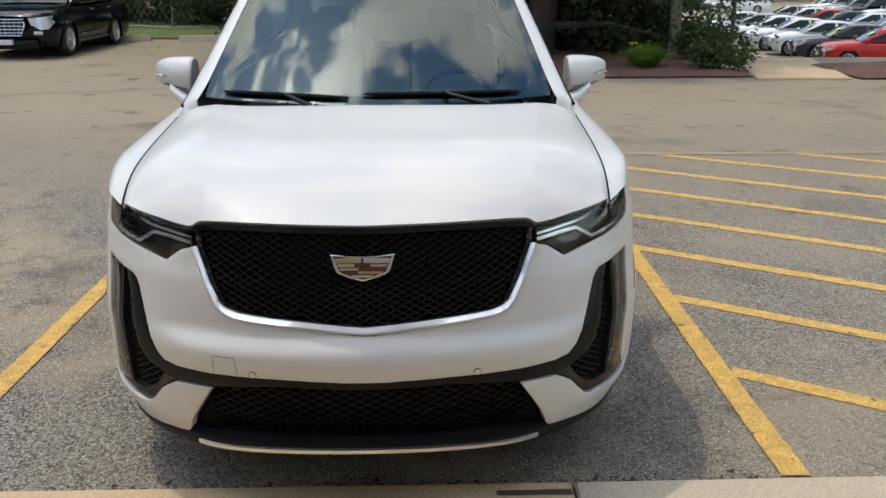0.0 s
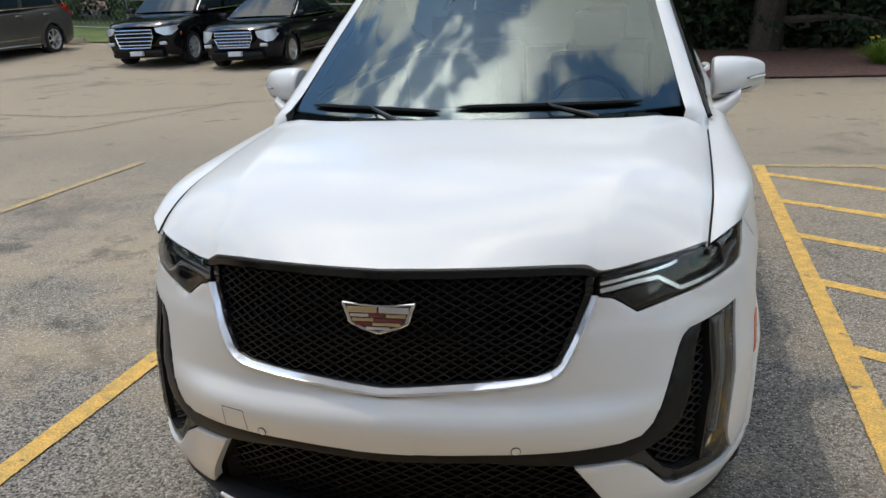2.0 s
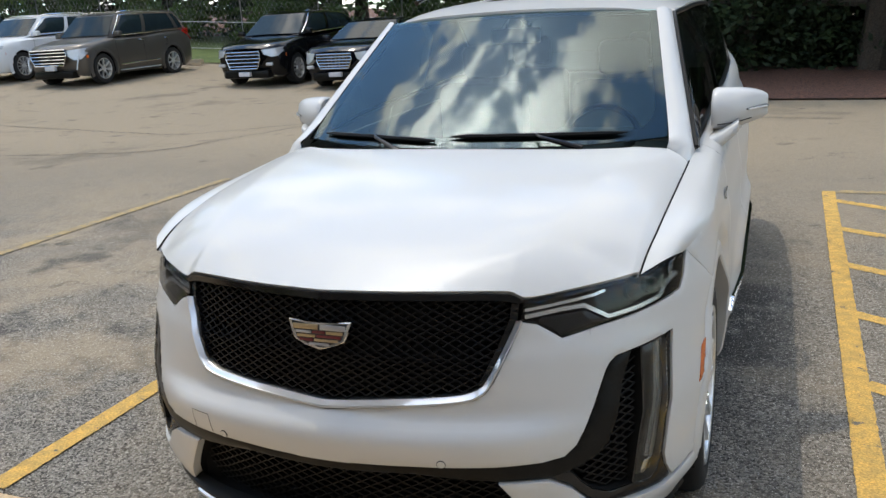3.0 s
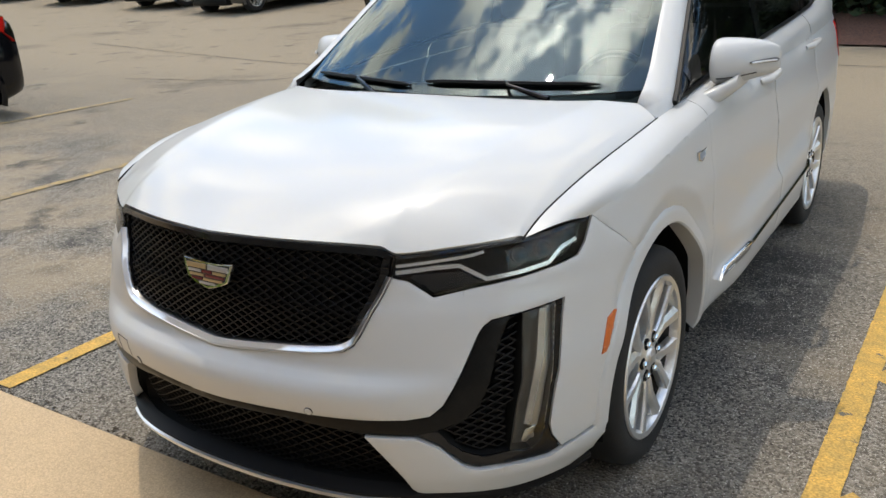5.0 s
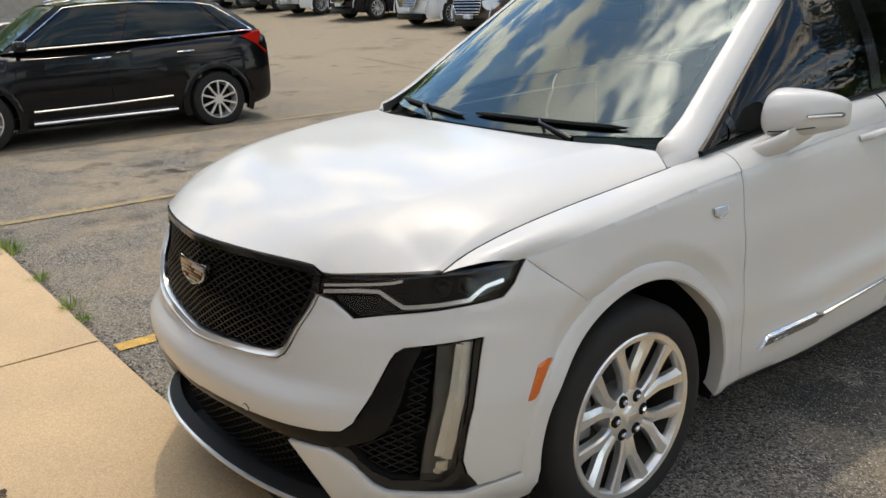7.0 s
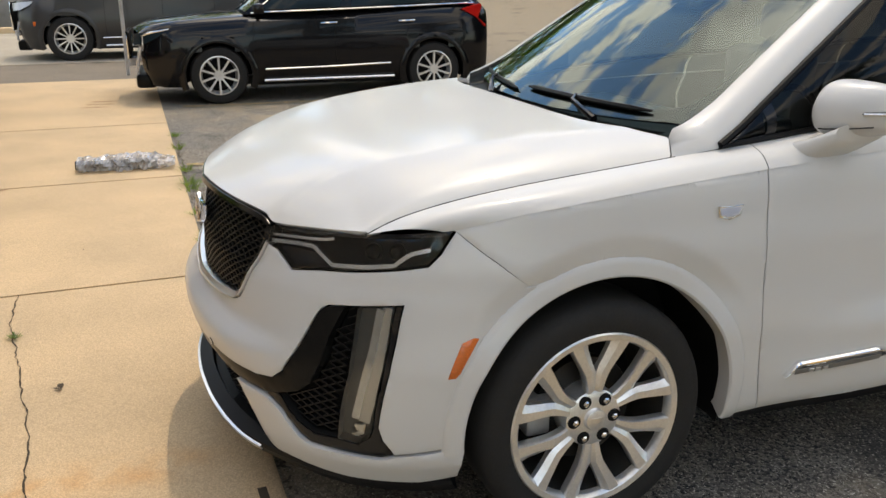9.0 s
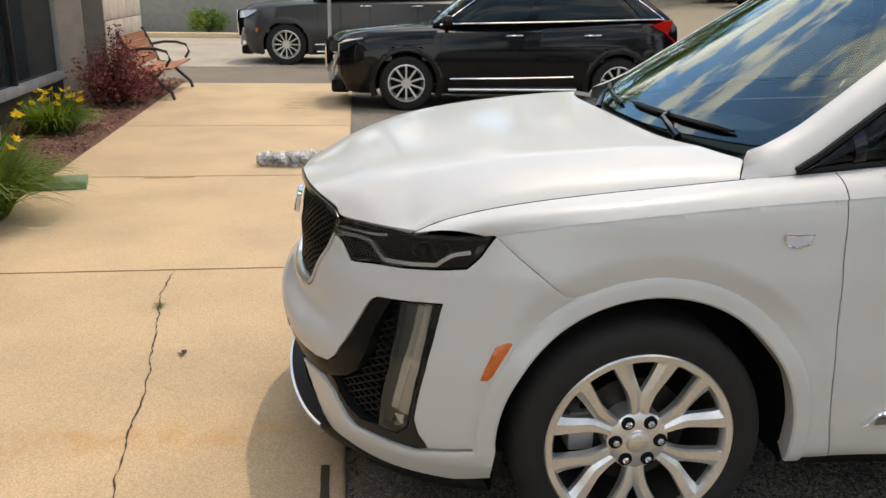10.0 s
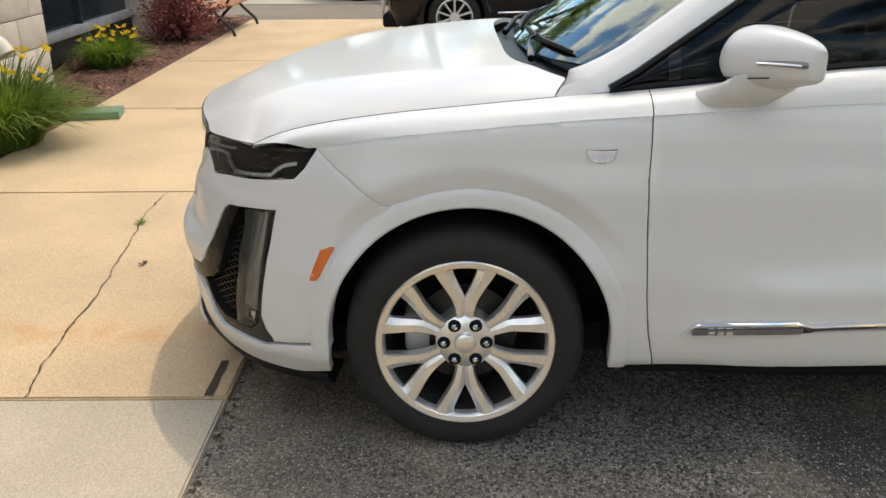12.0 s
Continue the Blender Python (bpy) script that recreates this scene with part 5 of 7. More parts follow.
def mirror_at(a, k):
    """A point of the mirror shell: a runs from the door outwards, k round the section."""
    n = len(MIRROR)
    i, t = int(k) % n, k - int(k)
    p0, p1, p2, p3 = (MIRROR[(i + d) % n] for d in (-1, 0, 1, 2))
    fy, fz = (.5 * (2 * b + (c - a_) * t + (2 * a_ - 5 * b + 4 * c - d) * t * t + (3 * b - a_ - 3 * c + d) * t ** 3) for a_, b, c, d in zip(p0, p1, p2, p3))
    g = .80 + .20 * (1 - abs(2 * a - 1) ** 8) ** .5
    y0, y1 = .702 + .050 * a + .125 * a ** 2.6, .895 + .030 * a
    z0, z1 = 1.155 + .046 * a ** 1.6, 1.329 - .008 * a - .030 * a ** 4
    fy, fz = .5 + (fy - .5) * g, .5 + (fz - .5) * g
    return Vector((.893 + .213 * a, y0 + (y1 - y0) * fy, z0 + (z1 - z0) * fz))


for sg in (1, -1):
    bm = bmesh.new()
    rows = []
    for i in range(17):
        a = .5 - .5 * math.cos(math.pi * i / 16)
        ring = []
        for k in range(24):
            p = mirror_at(a, k / 2)
            ring.append(bm.verts.new((sg * p.x, p.y, p.z)))
        rows.append(ring)
    for r0, r1 in zip(rows, rows[1:]):
        for k in range(24):
            bm.faces.new((r0[k], r0[(k + 1) % 24], r1[(k + 1) % 24], r1[k]))
    bm.faces.new(rows[0])
    bm.faces.new(rows[-1])
    mirror = part("door_mirror", bm, M_WHITE, suv, "white door mirror with a turn lamp", smooth=27)
    bm = bmesh.new()
    rows = []
    for t in (0, .25, .5, .75, 1):
        c = Vector((.880, .716, 1.102)).lerp(Vector((1.000, .806, 1.182)), t) + Vector((0, 0, -.006 * math.sin(math.pi * t)))
        hy, hz = .090 + .004 * t, .042 - .014 * t
        rows.append([bm.verts.new((sg * c.x, c.y + hy * math.copysign(abs(math.cos(q)) ** .6, math.cos(q)), c.z + hz * math.copysign(abs(math.sin(q)) ** .7, math.sin(q)))) for q in [2 * math.pi * k / 20 for k in range(20)]])
    for r0, r1 in zip(rows, rows[1:]):
        for k in range(20):
            bm.faces.new((r0[k], r0[(k + 1) % 20], r1[(k + 1) % 20], r1[k]))
    bm.faces.new(rows[0])
    bm.faces.new(rows[-1])
    part("mirror_foot", bm, M_WHITE, mirror, smooth=50)
    bm = bmesh.new()
    run = [mirror_at(.63 + .36 * k / 16, 12.05 + .10 * k / 16) + Vector((.001, -.0015, 0)) for k in range(17)]
    tube(bm, [(sg * p.x, p.y, p.z) for p in run], [.003] + [.0045 + .0045 * k / 15 for k in range(15)] + [.006], 8)
    lamp = part("turn_lamp", bm, M_HOUSING, mirror, "slim grey turn lamp")
    bm = bmesh.new()
    tube(bm, [(sg * (p.x + .003), p.y - .0075, p.z - .001) for p in run[1:-1]], .0040, 6)
    part("lens", bm, M_CHROME, lamp)
    bm = bmesh.new()
    tube(bm, [(sg * q.x, q.y, q.z) for q in [mirror_at(.12 + .6 * k / 10, 10.6) + Vector((0, -.0005, -.001)) for k in range(11)]], .0022, 5)
    part("mirror_joint", bm, M_CABIN, mirror)

# seats, dash and wheel inside
bm = bmesh.new()
box(bm, (-.72, .62, .86), (.72, 1.02, 1.08), .04)
box(bm, (-.70, .34, 1.04), (.70, .72, 1.10), .03)
box(bm, (.20, .66, 1.05), (.56, .98, 1.15), .03)
part("dashboard", bm, M_DASH, suv)
bm = bmesh.new()
lathe(bm, [(.185 + .014 * math.cos(k * math.pi / 4), .014 * math.sin(k * math.pi / 4)) for k in range(9)], "x", 32, pose(.38, 1.06, 1.05, 0, 20, 90))
box(bm, (.20, 1.05, 1.03), (.56, 1.07, 1.07), .005)
part("steering_wheel", bm, M_VOID, suv)
for x in (-.38, .38):
    for y in (1.62, 2.62):
        bm = bmesh.new()
        box(bm, (x - .26, y - .50, .62), (x + .26, y + .05, .78), .05)
        box(bm, (x - .25, y - .03, .74), (x + .25, y + .12, 1.30), .05)
        box(bm, (x - .13, y + .06, 1.32), (x + .13, y + .15, 1.50), .04)
        part("seat", bm, M_LEATHER, suv)
bm = bmesh.new()
box(bm, (-.70, .55, .34), (.70, 3.6, .42))
box(bm, (-.66, 3.55, .4), (.66, 3.6, 1.2))
part("cabin_floor", bm, M_CABIN, suv)
bm = bmesh.new()
box(bm, (-.12, 1.02, 1.53), (.12, 1.045, 1.60), .012)
part("rear_view_mirror", bm, M_CABIN, suv)


# wheels: tyre, rim with six forked spokes, cap, nuts, disc
def suv_wheel(cy, sg):
    hub = Matrix.Translation((sg * .006, cy + .004, .374))
    R = .374
    bm = bmesh.new()
    prof = [(.268, .945), (.285, .952), (.315, .958), (.345, .953), (.362, .940), (.371, .920), (R, .88), (R, .79), (.371, .75), (.350, .72), (.30, .712), (.25, .715)]
    lathe(bm, [(r, sg * h) for r, h in prof], "x", 96, hub)
    wheel = part("wheel", bm, M_RUBBER, suv, "black tyre on a machined alloy wheel")
    bm = bmesh.new()
    prof = [(.276, .944), (.279, .951), (.275, .956), (.258, .953), (.252, .944), (.249, .922)]
    lathe(bm, [(r, sg * h) for r, h in prof], "x", 96, hub)
    rim = part("rim", bm, M_ALLOY, wheel)
    # the shade inside the wheel is put into the barrel's dark colour
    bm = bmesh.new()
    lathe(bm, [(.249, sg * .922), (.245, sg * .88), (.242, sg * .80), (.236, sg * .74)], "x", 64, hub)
    part("barrel", bm, M_BARREL, rim, "inner barrel of the rim, coloured dark for the shade inside")
    for k in range(6):
        ang = radians(90 + 60 * k)

        def P(r, off, x):
            return hub @ Vector((sg * x, r * math.cos(ang) - off * math.sin(ang), r * math.sin(ang) + off * math.cos(ang)))

        bm = bmesh.new()
        for arm in (1, -1):
            prev = None
            for r, i_, o_, x in ((.030, 0, .020, .928), (.075, 0, .0270, .931), (.095, 0, .0285, .936), (.118, 0, .0330, .938), (.140, 0, .0400, .9395), (.150, .0004, .0440, .940), (.172, .0095, .0560, .943), (.20, .0220, .0730, .946), (.228, .0330, .0900, .949), (.246, .0375, .0990, .952), (.256, .0360, .1030, .9535)):
                inner_, outer_ = arm * i_, arm * o_
                mid_ = inner_ + (outer_ - inner_) * .36
                row = [bm.verts.new(p) for p in (P(r, inner_, x - .032), P(r, inner_, x - (.006 if r < .115 else .009 if r < .16 else .014)), P(r, mid_, x - .001), P(r, outer_ - arm * .004, x), P(r, outer_, x - .008), P(r, outer_, x - .032))]
                if prev:
                    for j in range(5):
                        bm.faces.new((prev[j], prev[j + 1], row[j + 1], row[j]))
                prev = row
        part("spoke", bm, M_ALLOY, rim, smooth=18)
    bm = bmesh.new()
    lathe(bm, [(.0005, sg * .947), (.027, sg * .947), (.031, sg * .945), (.033, sg * .939), (.036, sg * .936), (.082, sg * .934), (.090, sg * .929), (.094, sg * .90), (.094, sg * .86)], "x", 48, hub)
    cap = part("hub_cap", bm, M_ALLOY, rim)
    bm = bmesh.new()
    prism(bm, [(-.018, .008), (.018, .008), (.014, -.006), (0, -.010), (-.014, -.006)], .002, hub @ Matrix.Translation((sg * .9465, 0, 0)) @ Matrix.Rotation(radians(90 * sg), 4, "Z") @ Matrix.Rotation(radians(90), 4, "X"))
    part("cap_crest", bm, M_CHROME, cap)
    for k in range(6):
        a = radians(60 * k)
        at_ = hub @ Matrix.Translation((0, .066 * math.cos(a), .066 * math.sin(a)))
        # no hollow here: a black disc, slightly proud, paints the recess's shade
        bm = bmesh.new()
        lathe(bm, [(.0005, sg * .9375), (.0195, sg * .9375), (.0205, sg * .9365), (.0205, sg * .92)], "x", 18, at_)
        part("nut_recess_shade", bm, M_VOID, rim)
        bm = bmesh.new()
        lathe(bm, [(.0005, sg * .950), (.006, sg * .949), (.0105, sg * .945), (.0120, sg * .930)], "x", 6, at_)
        part("wheel_nut", bm, M_BRIGHT, rim, smooth=20)
    bm = bmesh.new()
    lathe(bm, [(.05, sg * .86), (.165, sg * .86), (.168, sg * .85), (.165, sg * .83), (.05, sg * .83)], "x", 48, hub)
    part("brake_disc", bm, M_DISC, wheel)
    bm = bmesh.new()
    box(bm, (sg * .82 - .035, -.19, -.06), (sg * .82 + .055, -.11, .07), .012, hub)
    part("brake_caliper", bm, M_GALV, wheel)
    bm = bmesh.new()
    lathe(bm, [(.240, sg * .75), (.02, sg * .75)], "x", 32, hub)
    part("wheel_back", bm, M_VOID, wheel)


for cy in (0.0, 2.863):
    for sg in (1, -1):
        suv_wheel(cy, sg)


# ---- parked cars ----
def paint(name, col, metal=0.0, rough=0.3):
    return mat(name, col, rough=rough, metal=metal, vary=0.06, scale=0.8, coat=0.22, spec=0.2)


P_BLACK = paint("black_paint", (0.005, 0.005, 0.006), rough=0.12)
P_BLUEBLACK = paint("midnight_blue_paint", (0.006, 0.007, 0.012), rough=0.12)
P_GREY = paint("grey_brown_metallic_paint", (0.115, 0.105, 0.095), 0.5)
P_DARKGREY = paint("dark_grey_metallic_paint", (0.055, 0.055, 0.056), 0.5)
P_SILVER = paint("silver_paint", (0.40, 0.40, 0.40), 0.5)
P_PLAINWHITE = paint("white_paint", (0.66, 0.67, 0.68))
P_RED = paint("red_paint", (0.42, 0.02, 0.02))
P_ORANGE = paint("orange_red_paint", (0.48, 0.09, 0.04))
P_BLUE = paint("blue_paint", (0.02, 0.07, 0.25))
M_PLATE = mat("pale_plate", (0.55, 0.56, 0.60), rough=0.5)
M_LAMPGLASS = mat("pale_headlamp", (0.50, 0.51, 0.53), rough=0.15, metal=0.3, coat=0.8)
M_CARGLASS = mat("dark_car_glass", (0.016, 0.026, 0.031), rough=0.05, coat=0.0, spec=0.15)


def parked_car(name, label, at, rz, paint_, W=.94, fo=.95, wb=2.86, ro=1.0, hood=.98, cowl=1.10, cowl_y=.35, belt=1.14, roof=1.68, wtop=1.05, rtop=2.95, rbase=3.55, R=.36, spokes=10, sedan=False, chrome=True, bars=4, detail=True, pickup=False, group="", wide_grille=.50, glow=.56, sticker=False, rake=0.0, drl=True, uprights=0, gtop=None, plate=.44, lampdrop=0.0, guides=False):
    """A whole parked car; its nose points to -y and its front axle stands over the place given."""
    car = thing(name, label, "car", at, rz, group)
    tail = wb + ro
    tall = not sedan and not pickup
    up = .07 if tall else 0
    if tall:
        rtop, rbase = tail - .50 - rake, tail - .07
    zsh = pchip([-fo, -fo + .5, cowl_y, wb, tail], [hood - .16, hood - .07, belt - .10, belt - .06, belt - .10])
    ztop = pchip([-fo, -fo + .12, -fo + .45, cowl_y, wtop + .4, wb, tail - .1, tail], [hood - .10, hood - .02, hood + .03, cowl, belt, belt + .03 + up * .6, belt + (.02 if not sedan else .0) + up, belt - .03 + up])

    def ends(y):
        t0, t1 = max(0, (-fo + .55 - y) / .55), max(0, (y - tail + .45) / .45)
        return (1 - .16 * t0 ** 2 - .05 * t0 ** 8) * (1 - .09 * t1 ** 2 - .05 * t1 ** 8)

    def section(y):
        e = ends(y)
        low = .25 + .03 * max(0, (-fo + .3 - y) / .3) + .10 * max(0, (y - tail + .4) / .4)
        return [(.88 * W * e, low - .03), (.955 * W * e, low + .03), (.985 * W * e, .46), (W * e, .66), (.988 * W * e, min(.84, zsh(y) - .03)), (.962 * W * e, zsh(y)), (.90 * W * e, ztop(y) - .035), (.80 * W * e, ztop(y) - .004), (.4 * W * e, ztop(y) + .016), (0, ztop(y) + .022)]

    arch = R + .055
    ny = 70 if detail else 34
    ys = [-fo + (tail + fo) * i / ny for i in range(ny + 1)]
    bm = bmesh.new()
    rows = []
    for y in ys:
        sec = section(y)
        full = sec + [(-x, z) for x, z in sec[-2::-1]]
        t0 = max(0, (-fo + .6 - y) / .6) ** 1.5
        rows.append([bm.verts.new((x, y + t0 * (.22 * (x / W) ** 2 + .09 * max(0, (z - hood + .30) / .30) ** 2 + .13 * max(0, (.52 - z) / .3)), z)) for x, z in full])
    n = len(rows[0])
    for r0, r1 in zip(rows, rows[1:]):
        for j in range(n - 1):
            c = (r0[j].co + r1[j].co + r0[j + 1].co + r1[j + 1].co) / 4
            if any(math.hypot(c.y - wy, c.z - R) < arch + .01 for wy in (0, wb)) and abs(c.x) > .7 * W:
                continue
            bm.faces.new((r0[j], r0[j + 1], r1[j + 1], r1[j]))
    for r in (rows[0], rows[-1]):
        for j in range(n // 2):
            a, b, c, d = r[j], r[j + 1], r[n - 2 - j], r[n - 1 - j]
            if len({a, b, c, d}) > 2:
                bm.faces.new([v for i, v in enumerate((a, b, c, d)) if v not in (a, b, c, d)[:i]])
    body = part("body", bm, paint_, car, smooth=45)
    for wy in (0, wb):
        for sg in (1, -1):
            bm = bmesh.new()
            e = W * ends(wy)
            seg = 28
            prev = None
            for k in range(seg + 1):
                a = radians(-22 + 224 * k / seg)
                c, s_ = math.cos(a), math.sin(a)
                row = [bm.verts.new((sg * x, wy + r * c, R + r * s_)) for r, x in ((arch - .012, e - .05), (arch - .010, e + .004), (arch + .035, e + .008), (arch + .075, e - .012))]
                if prev:
                    for j in range(3):
                        bm.faces.new((prev[j], prev[j + 1], row[j + 1], row[j]))
                prev = row
            part("wheel_arch", bm, paint_, car)
            bm = bmesh.new()
            lathe(bm, [(arch + .02, sg * (e - .015)), (arch + .02, sg * (e - .30)), (.02, sg * (e - .30))], "x", 24, Matrix.Translation((0, wy, R)))
            bmesh.ops.delete(bm, geom=[v for v in bm.verts if v.co.z < .2], context="VERTS")
            part("wheel_well", bm, M_VOID, car)
            bm = bmesh.new()
            hub = Matrix.Translation((0, wy, R))
            o = e - .012
            lathe(bm, [(sgR, sg * h) for sgR, h in ((R * .66, o - .01), (R * .80, o), (R * .94, o - .012), (R, o - .05), (R, o - .19), (R * .9, o - .22), (R * .6, o - .22))], "x", 36, hub)
            wheel = part("wheel", bm, M_RUBBER, car)
            bm = bmesh.new()
            lathe(bm, [(R * .68, sg * (o - .006)), (R * .64, sg * (o - .004)), (R * .60, sg * (o - .05)), (R * .56, sg * (o - .12))], "x", 36, hub)
            lathe(bm, [(.001, sg * (o - .02)), (R * .16, sg * (o - .02)), (R * .20, sg * (o - .05))], "x", 16, hub)
            for k in range(spokes):
                a = 2 * math.pi * k / spokes
                m = hub @ Matrix.Rotation(a, 4, "X")
                w_ = R * .62 / spokes
                vs = [bm.verts.new(m @ Vector((sg * x, y, z))) for y, z, x in ((-w_ * .5, R * .15, o - .022), (w_ * .5, R * .15, o - .022), (w_ * .62, R * .64, o - .010), (-w_ * .62, R * .64, o - .010), (-w_ * .5, R * .15, o - .06), (w_ * .5, R * .15, o - .06), (w_ * .62, R * .64, o - .05), (-w_ * .62, R * .64, o - .05))]
                for f in ((0, 1, 2, 3), (0, 3, 7, 4), (1, 5, 6, 2)):
                    bm.faces.new([vs[i] for i in f])
            part("rim", bm, M_RIMS, wheel)
            bm = bmesh.new()
            lathe(bm, [(R * .58, sg * (o - .13)), (.01, sg * (o - .13))], "x", 20, hub)
            part("wheel_back", bm, M_VOID, wheel)
    # cabin
    bx, tx = .895 * W, .70 * W
    end_b = rbase
    base_y0, top_y0, top_y1, base_y1 = cowl_y, wtop, rtop, end_b
    bz0, bz1 = cowl + .005, belt + .02
    corners_b = [(bx * .93, base_y0, bz0), (bx, base_y0 + .35, belt + .01), (bx, (base_y0 + base_y1) / 2, belt + .02 + up * .4), (bx * .96, base_y1 - .25, bz1 + .01 + up), (bx * .86, base_y1, bz1 + up)]
    corners_t = [(tx * .93, top_y0, roof - .045), (tx, top_y0 + .25, roof - .02), (tx * 1.02, (top_y0 + top_y1) / 2, roof - .01), (tx * .98, top_y1 - .2, roof - .03 - .10 * rake), (tx * .9, top_y1, roof - .05 - .16 * rake)]

    def side(t, h):
        def run(c):
            f = t * 4
            i = min(3, int(f))
            return Vector(c[i]).lerp(Vector(c[i + 1]), f - i)
        p = run(corners_b).lerp(run(corners_t), h)
        p.x += .03 * math.sin(math.pi * h)
        return p

    bm = bmesh.new()
    nt, nh = 20, 6
    grid = {}
    for sg in (1, -1):
        for i in range(nt + 1):
            for j in range(nh + 1):
                p = side(i / nt, j / nh)
                grid[sg, i, j] = bm.verts.new((sg * p.x, p.y, p.z))
        for i in range(nt):
            for j in range(nh):
                bm.faces.new((grid[sg, i, j], grid[sg, i + 1, j], grid[sg, i + 1, j + 1], grid[sg, i, j + 1]))
    for i in (0, nt):
        for j in range(nh):
            bm.faces.new((grid[1, i, j], grid[1, i, j + 1], grid[-1, i, j + 1], grid[-1, i, j]))
    part("cabin", bm, paint_, car, smooth=45)

    def top(u, v):
        p = side(v, 1)
        w = 2 * u - 1
        return (p.x * w, p.y, p.z + .035 * (1 - w * w) * math.sin(math.pi * (.08 + .84 * v)) ** .5 + .002)

    sheet("roof", top, 10, 20, paint_, car)

    def pane(nm, a, b, c, d, lift):
        """Glass between four corners (each side parameter t, h, sg), a little proud."""
        pts = [Vector((sg * side(t, h).x, side(t, h).y, side(t, h).z)) + Vector(lift) for t, h, sg in (a, b, c, d)]
        bow = Vector(lift).normalized() * .03 if a[2] != b[2] else Vector((0, 0, 0))
        sheet(nm, lambda u, v: tuple(pts[0].lerp(pts[1], u).lerp(pts[3].lerp(pts[2], u), v) + bow * math.sin(math.pi * u) * (1 if a[2] != b[2] else 0)), 8, 4, M_CARGLASS, car)

    pane("windscreen", (.0, .06, 1), (.0, .06, -1), (.0, .93, -1), (.0, .93, 1), (0, -.012, .006))
    pane("rear_window", (1, .10, 1), (1, .10, -1), (1, .90, -1), (1, .90, 1), (0, .012, .006))
    for sg in (1, -1):
        cuts = ((.10, .42), (.45, .69), (.72, .85)) if not sedan else ((.12, .50), (.54, .84))
        if pickup:
            cuts = ((.12, .50), (.55, .92))
        for i, (a, b) in enumerate(cuts):
            pts = []
            bm = bmesh.new()
            k = 8
            cols = []
            for j in range(k + 1):
                t = a + (b - a) * j / k
                top_h = .90 if i or j > 2 else .30 + .60 * j / 3
                col = []
                for w in range(6):
                    p = side(t, .08 + (top_h - .08) * w / 5)
                    col.append(bm.verts.new((sg * (p.x + .012), p.y, p.z)))
                cols.append(col)
            for c0, c1 in zip(cols, cols[1:]):
                for w in range(5):
                    bm.faces.new((c0[w], c1[w], c1[w + 1], c0[w + 1]))
            part("side_window", bm, M_CARGLASS, car)
        if chrome and detail:
            bm = bmesh.new()
            tube(bm, [(sg * (side(t, .02).x + .014), side(t, .02).y, side(t, .02).z) for t in [.06 + (.82 if tall else .90) * j / 16 for j in range(17)]], .011, 6)
            tube(bm, [(sg * (side(t, h).x + .014), side(t, h).y, side(t, h).z) for t, h in [(.07, .1), (.09, .5), (.12, .93), (.3, .96), (.5, .97), (.7, .95), (.80 if tall else .86, .86 if tall else .92), (.86 if tall else .95, .45), (.885 if tall else .965, .05)]], .009, 6)
            part("window_chrome", bm, M_BRIGHT, car)
        if detail:
            e = W
            for y in (cowl_y + .98, cowl_y + 2.02):
                bm = bmesh.new()
                zc = zsh(y) - .05
                tube(bm, [(sg * (e - .015), y, zc), (sg * (e + .012), y + .03, zc + .004), (sg * (e + .014), y + .16, zc + .008), (sg * (e - .015), y + .20, zc + .008)], .014, 8)
                part("door_handle", bm, M_BRIGHT if chrome else paint_, car)
            bm = bmesh.new()
            tube(bm, [(sg * (e + .006), .58, .43), (sg * (e + .010), wb * .5, .445), (sg * (e + .006), wb - .62, .47)], .014, 6)
            part("side_moulding", bm, M_BRIGHT, car)
            bm = bmesh.new()
            tube(bm, [(sg * (e - .03), R + .2, .285), (sg * (e - .02), wb - R - .2, .295)], .018, 6)
            part("sill_strip", bm, M_CHROME, car)
            for y in (cowl_y + .10, cowl_y + 1.15, cowl_y + 2.12):
                bm = bmesh.new()
                tube(bm, [(sg * (W * ends(y) * k + .001), y + dy, z) for k, dy, z in ((.985, .02, .36), (1.0, .0, .62), (.99, 0, .82), (.963, .01, zsh(y)))], .003, 4)
                part("door_gap", bm, M_VOID, car)
            bm = bmesh.new()
            box(bm, (sg * (e - .02) - .004, -arch - .13, .66), (sg * (e - .02) + .004, -arch - .06, .74), .002)
            part("side_marker", bm, M_AMBER, car)
        bm = bmesh.new()
        m0 = side(.13, 0)
        box(bm, (-.09, -.07, -.06), (.09, .07, .07), .035, Matrix.Translation((sg * (m0.x + .15), m0.y, m0.z + .06)))
        tube(bm, [(sg * (m0.x - .02), m0.y, m0.z), (sg * (m0.x + .10), m0.y, m0.z + .02)], .025, 6)
        part("door_mirror", bm, paint_, car)
        # lamps
        bm = bmesh.new()
        e = ends(-fo + .12) * W
        over = [(.53 * W, -fo + .035, hood - .125), (.74 * W, -fo + .080, hood - .11), (.86 * W, -fo + .20, hood - .095), (.945 * W, -fo + .46, hood - .075)]
        below = [(.58 * W, -fo + .030, hood - .20 - lampdrop * .5), (.76 * W, -fo + .070, hood - .25 - lampdrop), (.885 * W, -fo + .19, hood - .235 - lampdrop), (.958 * W, -fo + .36, hood - .15 - lampdrop * .6)]
        lamp_rows = [[bm.verts.new((sg * x, y, z)) for x, y, z in row] for row in (over, below)]
        back_rows = [[bm.verts.new((sg * x * .9, y + .08, z)) for x, y, z in row] for row in (over, below)]
